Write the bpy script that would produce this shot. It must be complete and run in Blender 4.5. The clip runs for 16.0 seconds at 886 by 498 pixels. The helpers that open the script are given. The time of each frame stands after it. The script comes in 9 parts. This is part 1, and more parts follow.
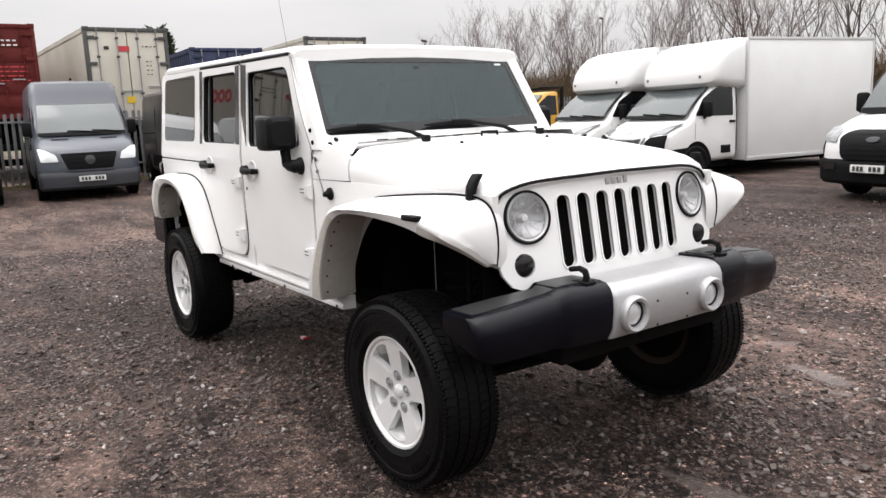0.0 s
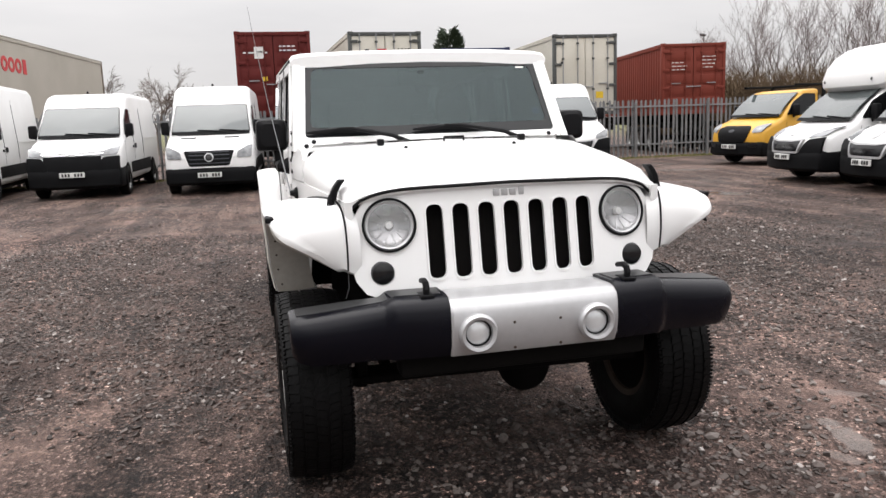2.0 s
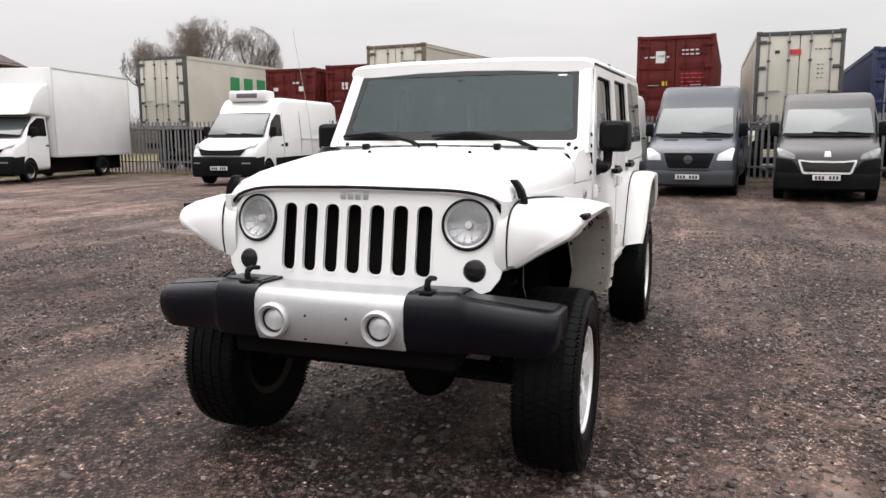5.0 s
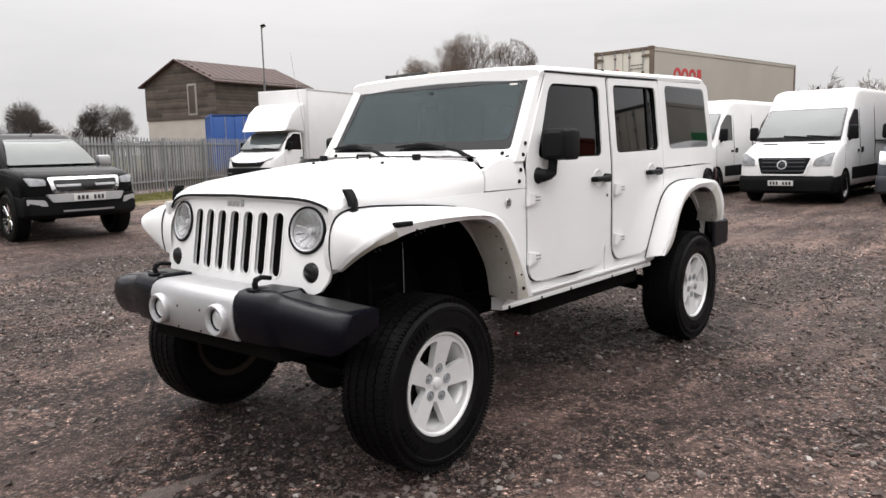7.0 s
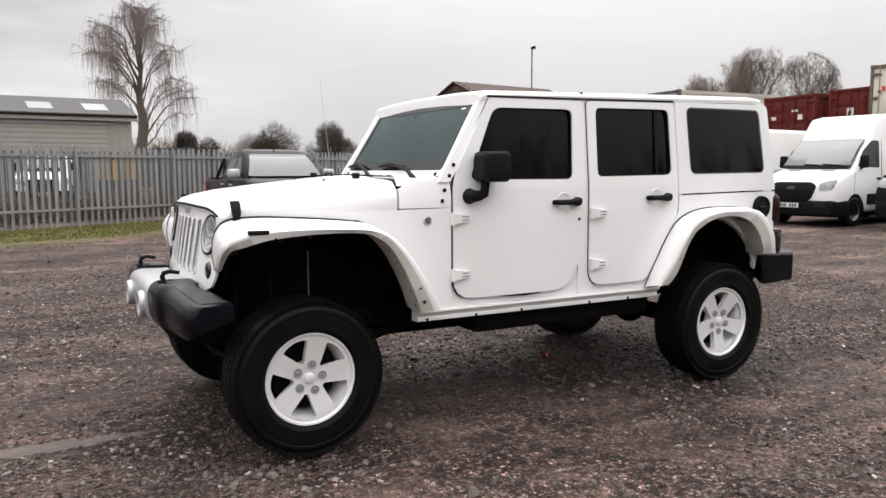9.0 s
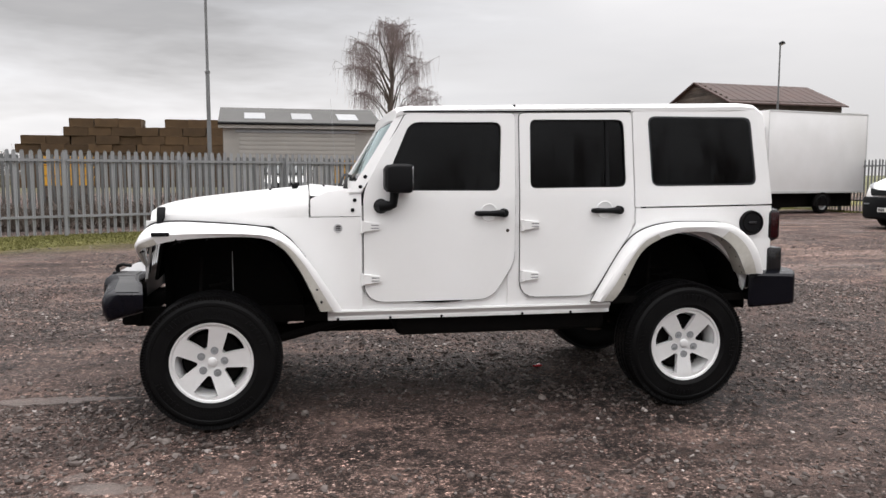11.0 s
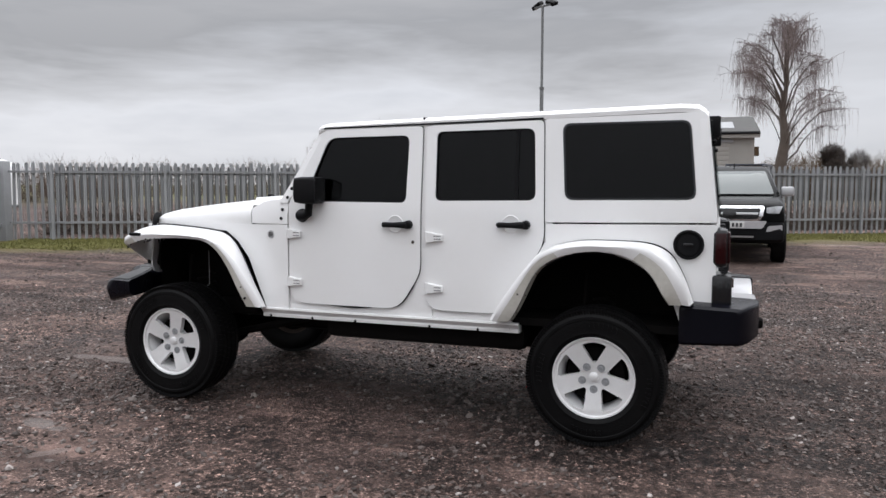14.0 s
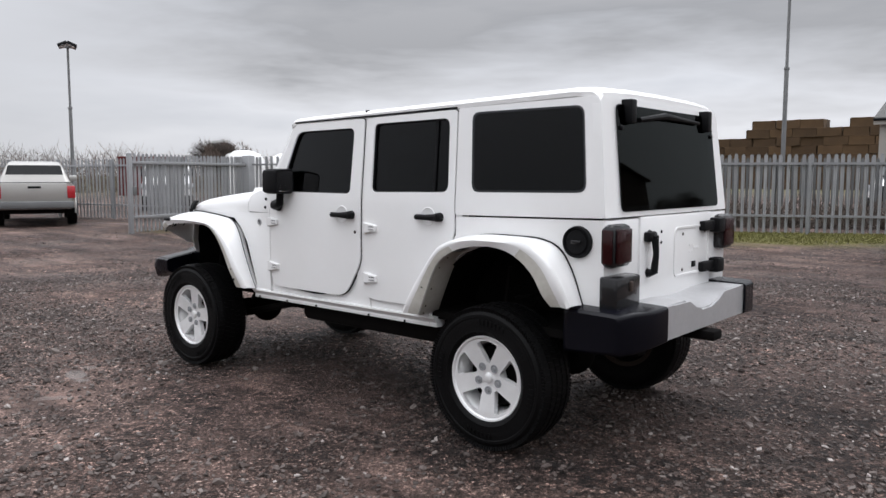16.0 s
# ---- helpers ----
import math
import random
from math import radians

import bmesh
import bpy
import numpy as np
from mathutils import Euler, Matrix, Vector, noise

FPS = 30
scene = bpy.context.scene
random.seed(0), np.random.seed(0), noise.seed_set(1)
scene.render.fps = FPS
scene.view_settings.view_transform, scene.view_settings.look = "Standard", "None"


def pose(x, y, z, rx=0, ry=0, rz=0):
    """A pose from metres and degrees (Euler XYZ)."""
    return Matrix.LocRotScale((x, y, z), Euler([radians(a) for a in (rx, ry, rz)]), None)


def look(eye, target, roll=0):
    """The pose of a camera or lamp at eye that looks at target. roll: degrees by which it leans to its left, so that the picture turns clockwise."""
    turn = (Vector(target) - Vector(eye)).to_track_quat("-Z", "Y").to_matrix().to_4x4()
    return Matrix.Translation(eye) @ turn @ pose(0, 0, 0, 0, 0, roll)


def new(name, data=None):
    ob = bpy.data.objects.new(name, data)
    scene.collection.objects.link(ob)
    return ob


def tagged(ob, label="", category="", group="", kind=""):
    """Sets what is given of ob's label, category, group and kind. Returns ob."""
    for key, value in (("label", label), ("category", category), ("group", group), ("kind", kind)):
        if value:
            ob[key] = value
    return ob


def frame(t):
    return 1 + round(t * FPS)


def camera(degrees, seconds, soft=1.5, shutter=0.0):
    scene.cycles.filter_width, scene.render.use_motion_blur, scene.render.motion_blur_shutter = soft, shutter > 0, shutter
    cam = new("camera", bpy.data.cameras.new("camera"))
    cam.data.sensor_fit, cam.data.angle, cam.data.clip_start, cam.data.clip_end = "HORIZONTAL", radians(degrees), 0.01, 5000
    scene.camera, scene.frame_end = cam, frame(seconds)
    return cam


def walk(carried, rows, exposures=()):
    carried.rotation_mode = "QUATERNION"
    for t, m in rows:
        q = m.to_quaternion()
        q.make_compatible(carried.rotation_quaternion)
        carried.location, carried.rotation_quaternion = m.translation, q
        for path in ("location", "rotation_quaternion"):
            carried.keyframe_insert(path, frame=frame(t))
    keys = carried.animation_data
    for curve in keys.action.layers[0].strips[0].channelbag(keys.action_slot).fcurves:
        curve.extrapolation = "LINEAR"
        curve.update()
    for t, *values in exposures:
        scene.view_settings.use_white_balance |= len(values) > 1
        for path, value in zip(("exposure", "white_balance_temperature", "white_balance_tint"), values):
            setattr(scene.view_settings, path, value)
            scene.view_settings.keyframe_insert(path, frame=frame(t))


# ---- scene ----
cam = camera(60.0, 16.0)
PATH = [
    (0, (4.099, -2.424, 1.522), (2.474, -1.311, 1.178), -2.5),
    (0.5, (4.364, -2.099, 1.531), (2.65, -1.127, 1.189), -2.2),
    (1, (4.478, -1.773, 1.509), (2.686, -0.953, 1.17), -2.0),
    (1.5, (4.612, -1.378, 1.492), (2.75, -0.729, 1.161), -1.9),
    (2, (4.757, -0.977, 1.499), (2.838, -0.514, 1.175), -2.0),
    (2.5, (4.805, -0.575, 1.494), (2.849, -0.308, 1.177), -2.0),
    (3, (4.949, -0.128, 1.494), (2.974, -0.062, 1.187), -1.6),
    (3.5, (4.932, 0.269, 1.461), (2.959, 0.139, 1.161), -1.1),
    (4, (4.933, 0.681, 1.478), (2.98, 0.363, 1.184), -0.5),
    (6.5, (4.224, 2.617, 1.456), (2.599, 1.485, 1.179), -1.2),
    (7, (4.037, 3.081, 1.462), (2.516, 1.809, 1.2), -1.4),
    (7.5, (3.743, 3.444, 1.445), (2.343, 2.037, 1.206), -1.6),
    (8, (3.424, 3.885, 1.457), (2.157, 2.354, 1.232), -1.3),
    (8.5, (3.083, 4.226, 1.427), (1.97, 2.577, 1.22), -0.9),
    (9, (2.711, 4.532, 1.447), (1.75, 2.79, 1.242), -0.2),
    (11.5, (0.414, 5.482, 1.487), (0.241, 3.498, 1.303), -0.2),
    (12, (-0.093, 5.485, 1.477), (-0.087, 3.493, 1.302), -0.3),
    (12.5, (-0.642, 5.521, 1.483), (-0.459, 3.536, 1.316), -0.2),
    (13, (-1.135, 5.481, 1.478), (-0.782, 3.519, 1.318), -0.1),
    (13.5, (-1.631, 5.371, 1.499), (-1.108, 3.448, 1.337), 0.0),
    (14, (-2.145, 5.247, 1.5), (-1.461, 3.375, 1.334), 0.1),
    (14.5, (-2.589, 5.01, 1.517), (-1.745, 3.205, 1.345), 0.0),
    (15, (-3.12, 4.785, 1.527), (-2.119, 3.063, 1.345), 0.0),
    (15.5, (-3.54, 4.501, 1.511), (-2.387, 2.878, 1.326), 0.0),
    (16, (-3.97, 4.175, 1.505), (-2.673, 2.664, 1.315), 0.1),
]
EXPOSURES = [(0, -0.28, 6440, 11), (4, -0.34, 6440, 11), (9, -0.36, 6440, 11), (11.5, -0.44, 6360, 10.8), (13, -0.62, 6150, 10.6), (16, -0.60, 6090, 10.6)]
walk(cam, [(t, look(eye, target, roll)) for t, eye, target, roll in PATH], EXPOSURES)

# ---- world, sun and light ----
world = bpy.data.worlds.new("overcast")
scene.world = world
world.use_nodes = True
wn, wl = world.node_tree.nodes, world.node_tree.links
wn.clear()
SUN_AZ, SUN_EL = math.atan2(-0.85, -0.53), radians(66)
sky = wn.new("ShaderNodeTexSky")
sky.sky_type, sky.sun_disc = "NISHITA", False
sky.sun_elevation, sky.sun_rotation = SUN_EL, math.pi / 2 - SUN_AZ
coord = wn.new("ShaderNodeTexCoord")
split = wn.new("ShaderNodeSeparateXYZ")
wl.new(coord.outputs["Generated"], split.inputs[0])


def wmath(op, a, b, clamp=False):
    n = wn.new("ShaderNodeMath")
    n.operation, n.use_clamp = op, clamp
    for i, v in enumerate((a, b)):
        if isinstance(v, (int, float)):
            n.inputs[i].default_value = v
        else:
            wl.new(v, n.inputs[i])
    return n.outputs[0]


# cloud sheet: soft billows, flattened towards the horizon
up = wmath("MAXIMUM", split.outputs[2], 0.0)
comb = wn.new("ShaderNodeCombineXYZ")
wl.new(split.outputs[0], comb.inputs[0]), wl.new(split.outputs[1], comb.inputs[1])
wl.new(wmath("MULTIPLY", split.outputs[2], 5.0), comb.inputs[2])
clouds = wn.new("ShaderNodeTexNoise")
clouds.inputs["Scale"].default_value, clouds.inputs["Detail"].default_value = 2.3, 5.0
clouds.inputs["Roughness"].default_value, clouds.inputs["Distortion"].default_value = 0.56, 0.15
wl.new(comb.outputs[0], clouds.inputs["Vector"])
tone = wn.new("ShaderNodeValToRGB")
tone.color_ramp.elements[0].position, tone.color_ramp.elements[0].color = 0.34, (0.74, 0.735, 0.74, 1)
tone.color_ramp.elements[1].position, tone.color_ramp.elements[1].color = 0.62, (0.99, 0.965, 0.95, 1)
wl.new(clouds.outputs["Fac"], tone.inputs["Fac"])
# an overcast sky is about three times brighter overhead than at the horizon
lift = wmath("ADD", wmath("MULTIPLY", wmath("POWER", up, 1.6), 4.2), 0.92)
# a darker bank of cloud stands over the straw-stack side, with a bright gap below it
ahead = wmath("ADD", wmath("MULTIPLY", split.outputs[0], 0.45), wmath("MULTIPLY", split.outputs[1], -0.90))
toward = wmath("MULTIPLY", wmath("SUBTRACT", ahead, 0.66), 4.0, True)
ragged = wmath("ADD", up, wmath("MULTIPLY", wmath("SUBTRACT", clouds.outputs["Fac"], 0.5), 0.36))
rise = wmath("MULTIPLY", wmath("SUBTRACT", ragged, 0.09), 9.0, True)
fade = wmath("MULTIPLY", wmath("SUBTRACT", 0.60, up), 4.0, True)
bank = wmath("MULTIPLY", wmath("MULTIPLY", toward, rise), fade)
lift = wmath("MULTIPLY", lift, wmath("SUBTRACT", 1.0, wmath("MULTIPLY", bank, 0.43)))
gap = wmath("MULTIPLY", wmath("MULTIPLY", toward, wmath("SUBTRACT", 1.0, rise)), 0.36)
lift = wmath("MULTIPLY", lift, wmath("ADD", gap, 1.0))
glow = wn.new("ShaderNodeMix")
glow.data_type, glow.blend_type = "RGBA", "MULTIPLY"
glow.inputs["Factor"].default_value = 1.0
# away from the bank the sheet is nearly even
even = wn.new("ShaderNodeMix")
even.data_type = "RGBA"
even.inputs[6].default_value = (0.97, 0.95, 0.94, 1)
wl.new(wmath("ADD", wmath("MULTIPLY", toward, 0.65), 0.35), even.inputs["Factor"])
wl.new(tone.outputs["Color"], even.inputs[7])
wl.new(even.outputs[2], glow.inputs[6])
wl.new(lift, glow.inputs[7])
shine = wn.new("ShaderNodeBackground")
shine.inputs["Strength"].default_value = 1.0
wl.new(glow.outputs[2], shine.inputs["Color"])
blue = wn.new("ShaderNodeBackground")
blue.inputs["Strength"].default_value = 0.004
wl.new(sky.outputs["Color"], blue.inputs["Color"])
both, out = wn.new("ShaderNodeAddShader"), wn.new("ShaderNodeOutputWorld")
wl.new(shine.outputs[0], both.inputs[0]), wl.new(blue.outputs[0], both.inputs[1])
wl.new(both.outputs[0], out.inputs[0])

sun = new("sun", bpy.data.lights.new("sun", "SUN"))
sun.data.energy, sun.data.angle, sun.data.color = 1.5, radians(50), (1.0, 0.96, 0.91)
sun.matrix_world = look((math.cos(SUN_AZ) * 30, math.sin(SUN_AZ) * 30, math.tan(SUN_EL) * 30), (0, 0, 0))


# ---- materials ----
def surface(name, c1, c2=None, scale=3.0, rough=(0.5, 0.6), metal=0.0, bump=0.0, bscale=40.0, coat=0.0, fine=0.35, alpha_mix=0.5, spec=0.5, rand=0.0):
    """A procedural surface: two tones mixed by coarse and fine noise, uneven gloss, fine relief."""
    m = bpy.data.materials.new(name)
    m.use_nodes = True
    n, l = m.node_tree.nodes, m.node_tree.links
    p = n["Principled BSDF"]
    tc = n.new("ShaderNodeTexCoord")
    big, small = n.new("ShaderNodeTexNoise"), n.new("ShaderNodeTexNoise")
    big.inputs["Scale"].default_value, big.inputs["Detail"].default_value = scale, 5.0
    small.inputs["Scale"].default_value, small.inputs["Detail"].default_value = bscale, 3.0
    l.new(tc.outputs["Object"], big.inputs["Vector"]), l.new(tc.outputs["Object"], small.inputs["Vector"])
    mx = n.new("ShaderNodeMix")
    mx.inputs["Factor"].default_value = fine
    l.new(big.outputs["Fac"], mx.inputs[2]), l.new(small.outputs["Fac"], mx.inputs[3])
    rm = n.new("ShaderNodeValToRGB")
    rm.color_ramp.elements[0].position, rm.color_ramp.elements[1].position = 0.5 - alpha_mix / 2, 0.5 + alpha_mix / 2
    rm.color_ramp.elements[0].color, rm.color_ramp.elements[1].color = (*c1, 1), (*(c2 or c1), 1)
    l.new(mx.outputs[0], rm.inputs["Fac"])
    base = rm.outputs["Color"]
    if rand:
        info, hsv = n.new("ShaderNodeObjectInfo"), n.new("ShaderNodeHueSaturation")
        mr = n.new("ShaderNodeMapRange")
        mr.inputs["To Min"].default_value, mr.inputs["To Max"].default_value = 1 - rand, 1 + rand
        l.new(info.outputs["Random"], mr.inputs["Value"]), l.new(mr.outputs[0], hsv.inputs["Value"])
        l.new(base, hsv.inputs["Color"])
        base = hsv.outputs["Color"]
    l.new(base, p.inputs["Base Color"])
    rr = n.new("ShaderNodeMapRange")
    rr.inputs["To Min"].default_value, rr.inputs["To Max"].default_value = rough
    l.new(big.outputs["Fac"], rr.inputs["Value"]), l.new(rr.outputs[0], p.inputs["Roughness"])
    p.inputs["Metallic"].default_value = metal
    p.inputs["Coat Weight"].default_value, p.inputs["Coat Roughness"].default_value = coat, 0.08
    p.inputs["Specular IOR Level"].default_value = spec
    if bump:
        b = n.new("ShaderNodeBump")
        b.inputs["Strength"].default_value, b.inputs["Distance"].default_value = bump, 0.01
        l.new(small.outputs["Fac"], b.inputs["Height"]), l.new(b.outputs[0], p.inputs["Normal"])
    return m


def glass(name, tint, face=0.04, rough=0.02, rim=1.0, sheen=(0.93, 1.0, 0.98), power=5.0):
    """Clear or tinted pane: what lies behind, dimmed by the tint, under a gloss that grows towards grazing views."""
    m = bpy.data.materials.new(name)
    m.use_nodes = True
    n, l = m.node_tree.nodes, m.node_tree.links
    n.remove(n["Principled BSDF"])
    clear, gloss, blend, view = n.new("ShaderNodeBsdfTransparent"), n.new("ShaderNodeBsdfGlossy"), n.new("ShaderNodeMixShader"), n.new("ShaderNodeLayerWeight")
    clear.inputs["Color"].default_value = (*tint, 1)
    gloss.inputs["Roughness"].default_value = rough
    gloss.inputs["Color"].default_value = (*sheen, 1)
    view.inputs["Blend"].default_value = 0.5
    fifth, scaled = n.new("ShaderNodeMath"), n.new("ShaderNodeMath")
    fifth.operation, scaled.operation = "POWER", "MULTIPLY_ADD"
    fifth.inputs[1].default_value = power
    scaled.inputs[1].default_value, scaled.inputs[2].default_value = rim - face, face
    l.new(view.outputs["Facing"], fifth.inputs[0]), l.new(fifth.outputs[0], scaled.inputs[0])
    l.new(scaled.outputs[0], blend.inputs[0]), l.new(clear.outputs[0], blend.inputs[1]), l.new(gloss.outputs[0], blend.inputs[2])
    l.new(blend.outputs[0], n["Material Output"].inputs["Surface"])
    return m


def ground_material():
    """Wet stony hardcore: brown-grey fines, pale and dark stones, wetter patches and a few shallow puddles; crevice
    shade and far sheen put into the colour; grass-green moss far out.
    """
    m = bpy.data.materials.new("wet_gravel")
    m.use_nodes = True
    n, l = m.node_tree.nodes, m.node_tree.links
    p = n["Principled BSDF"]
    tc = n.new("ShaderNodeTexCoord")

    def noise_of(scale, detail=4.0, rough=0.55):
        t = n.new("ShaderNodeTexNoise")
        t.inputs["Scale"].default_value, t.inputs["Detail"].default_value, t.inputs["Roughness"].default_value = scale, detail, rough
        l.new(tc.outputs["Object"], t.inputs["Vector"])
        return t.outputs["Fac"]

    def ramp(fac, stops):
        r = n.new("ShaderNodeValToRGB")
        e = r.color_ramp.elements
        while len(e) < len(stops):
            e.new(0.5)
        for k, (pos, c) in enumerate(stops):
            e[k].position, e[k].color = pos, (*c, 1)
        l.new(fac, r.inputs["Fac"])
        return r.outputs["Color"]

    def mix(f, a, b, kind="MIX"):
        x = n.new("ShaderNodeMix")
        x.data_type, x.blend_type = "RGBA", kind
        if isinstance(f, float):
            x.inputs["Factor"].default_value = f
        else:
            l.new(f, x.inputs["Factor"])
        l.new(a, x.inputs[6]), l.new(b, x.inputs[7])
        return x.outputs[2]

    vor = n.new("ShaderNodeTexVoronoi")
    vor.inputs["Scale"].default_value = 74.0
    l.new(tc.outputs["Object"], vor.inputs["Vector"])
    vor_edge = n.new("ShaderNodeTexVoronoi")
    vor_edge.feature = "DISTANCE_TO_EDGE"
    vor_edge.inputs["Scale"].default_value = 74.0
    l.new(tc.outputs["Object"], vor_edge.inputs["Vector"])
    sep = n.new("ShaderNodeSeparateColor")
    l.new(vor.outputs["Color"], sep.inputs[0])
    stones = ramp(sep.outputs[0], [(0.0, (0.016, 0.012, 0.011)), (0.5, (0.055, 0.043, 0.039)), (0.82, (0.13, 0.104, 0.095)), (1.0, (0.31, 0.27, 0.25))])
    fines = ramp(noise_of(5.0, 8.0, 0.7), [(0.28, (0.040, 0.031, 0.029)), (0.72, (0.150, 0.118, 0.107))])
    mask = ramp(noise_of(1.7, 6.0, 0.7), [(0.36, (0, 0, 0)), (0.6, (1, 1, 1))])
    soil = mix(mask, fines, stones)
    patches = ramp(noise_of(0.32, 4.0), [(0.35, (0.66, 0.64, 0.64)), (0.65, (1.2, 1.18, 1.16))])
    col = mix(1.0, soil, patches, "MULTIPLY")
    speck = ramp(noise_of(95.0, 5.0, 0.8), [(0.39, (0.10, 0.095, 0.095)), (0.50, (0.80, 0.80, 0.80)), (0.63, (2.1, 2.06, 2.02))])
    clods = ramp(noise_of(13.0, 6.0, 0.66), [(0.38, (0.20, 0.19, 0.19)), (0.52, (0.95, 0.95, 0.95)), (0.66, (1.55, 1.53, 1.52))])
    rubble = ramp(noise_of(0.75, 5.0, 0.62), [(0.41, (0.20, 0.20, 0.20)), (0.56, (1, 1, 1))])
    col = mix(rubble, col, mix(1.0, mix(1.0, col, speck, "MULTIPLY"), clods, "MULTIPLY"))
    # stones of a few centimetres, each of its own tone; crevice shade painted between them
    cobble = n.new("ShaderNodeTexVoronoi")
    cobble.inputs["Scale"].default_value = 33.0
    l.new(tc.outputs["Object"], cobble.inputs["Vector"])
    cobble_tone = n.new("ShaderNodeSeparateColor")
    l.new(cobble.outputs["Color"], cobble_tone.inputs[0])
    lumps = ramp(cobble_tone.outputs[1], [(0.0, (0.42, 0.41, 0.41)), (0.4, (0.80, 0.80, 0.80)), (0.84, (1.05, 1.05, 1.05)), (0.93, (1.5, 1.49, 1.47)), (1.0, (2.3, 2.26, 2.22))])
    gap_shade = ramp(cobble.outputs["Distance"], [(0.30, (1.42, 1.42, 1.42)), (0.55, (0.55, 0.54, 0.54))])
    col = mix(rubble, col, mix(1.0, mix(1.0, col, lumps, "MULTIPLY"), gap_shade, "MULTIPLY"))
    # edges of the small stones darkened too, for dirt and crevice shade
    joint_shade = ramp(vor_edge.outputs["Distance"], [(0.0, (0.30, 0.28, 0.28)), (0.16, (1.0, 1.0, 1.0))])
    col = mix(mask, col, mix(1.0, col, joint_shade, "MULTIPLY"))
    geo = n.new("ShaderNodeNewGeometry")
    # the yard is paler towards the entrance side
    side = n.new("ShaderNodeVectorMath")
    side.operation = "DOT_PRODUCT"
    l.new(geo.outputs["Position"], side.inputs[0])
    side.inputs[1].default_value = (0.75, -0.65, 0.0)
    side_range = n.new("ShaderNodeMapRange")
    side_range.inputs["From Min"].default_value, side_range.inputs["From Max"].default_value = -6.0, 5.0
    l.new(side.outputs["Value"], side_range.inputs["Value"])
    side_tint = ramp(side_range.outputs[0], [(0.0, (0.84, 0.79, 0.765)), (0.5, (1.10, 1.03, 1.0)), (1.0, (1.5, 1.40, 1.36))])
    col = mix(1.0, col, side_tint, "MULTIPLY")
    # a paler patch with a ragged edge
    away = n.new("ShaderNodeVectorMath")
    away.operation = "DISTANCE"
    squashed = n.new("ShaderNodeVectorMath")
    squashed.operation = "MULTIPLY"
    squashed.inputs[1].default_value = (0.62, 1.0, 1.0)
    l.new(geo.outputs["Position"], squashed.inputs[0]), l.new(squashed.outputs[0], away.inputs[0])
    away.inputs[1].default_value = (0.75, 2.5, 0.0)
    rough_edge = n.new("ShaderNodeMath")
    rough_edge.operation = "MULTIPLY_ADD"
    rough_edge.inputs[1].default_value = 2.4
    l.new(noise_of(0.9, 5.0, 0.65), rough_edge.inputs[0]), l.new(away.outputs["Value"], rough_edge.inputs[2])
    pale_patch = n.new("ShaderNodeMapRange")
    pale_patch.inputs["From Min"].default_value, pale_patch.inputs["From Max"].default_value = 3.9, 2.4
    l.new(rough_edge.outputs[0], pale_patch.inputs["Value"])
    col = mix(1.0, col, ramp(pale_patch.outputs[0], [(0.0, (1.0, 1.0, 1.0)), (1.0, (1.7, 1.7, 1.7))]), "MULTIPLY")
    # sheen of the far wet ground by the vans, put into the colour
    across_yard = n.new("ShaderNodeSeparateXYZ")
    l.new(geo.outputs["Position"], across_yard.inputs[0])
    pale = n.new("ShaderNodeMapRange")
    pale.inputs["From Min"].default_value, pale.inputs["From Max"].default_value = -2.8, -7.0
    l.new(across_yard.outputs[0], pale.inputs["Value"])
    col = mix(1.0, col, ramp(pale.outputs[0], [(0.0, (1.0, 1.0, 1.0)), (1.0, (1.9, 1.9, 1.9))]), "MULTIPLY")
    # long wheel tracks, darker where they hold water
    stretch = n.new("ShaderNodeMapping")
    stretch.inputs["Scale"].default_value = (0.22, 1.5, 1.0)
    stretch.inputs["Rotation"].default_value = (0.0, 0.0, radians(6))
    l.new(tc.outputs["Object"], stretch.inputs["Vector"])
    track = n.new("ShaderNodeTexNoise")
    track.inputs["Scale"].default_value, track.inputs["Detail"].default_value, track.inputs["Roughness"].default_value = 1.3, 6.0, 0.65
    l.new(stretch.outputs[0], track.inputs["Vector"])
    col = mix(1.0, col, ramp(track.outputs["Fac"], [(0.36, (0.45, 0.44, 0.44)), (0.52, (1.0, 1.0, 1.0)), (0.66, (1.5, 1.48, 1.46))]), "MULTIPLY")
    # moss and grass beyond the worn middle of the yard
    dist = n.new("ShaderNodeVectorMath")
    dist.operation = "LENGTH"
    l.new(geo.outputs["Position"], dist.inputs[0])
    far = n.new("ShaderNodeMapRange")
    far.inputs["From Min"].default_value, far.inputs["From Max"].default_value = 45.0, 90.0
    l.new(dist.outputs["Value"], far.inputs["Value"])
    moss = ramp(noise_of(0.8, 5.0), [(0.3, (0.05, 0.06, 0.025)), (0.7, (0.11, 0.11, 0.05))])
    col = mix(far.outputs[0], col, moss)
    # mossy strip along the long fence
    dot = n.new("ShaderNodeVectorMath")
    dot.operation = "DOT_PRODUCT"
    l.new(geo.outputs["Position"], dot.inputs[0])
    dot.inputs[1].default_value = (-0.457, 0.89, 0.0)
    edge = n.new("ShaderNodeMath")
    edge.operation = "MULTIPLY_ADD"
    edge.inputs[1].default_value = 2.6
    l.new(noise_of(0.9, 5.0, 0.7), edge.inputs[0]), l.new(dot.outputs["Value"], edge.inputs[2])
    strip = n.new("ShaderNodeMapRange")
    strip.inputs["From Min"].default_value, strip.inputs["From Max"].default_value = -9.9, -12.3
    beyond = n.new("ShaderNodeMapRange")
    beyond.inputs["From Min"].default_value, beyond.inputs["From Max"].default_value = -15.7, -15.1
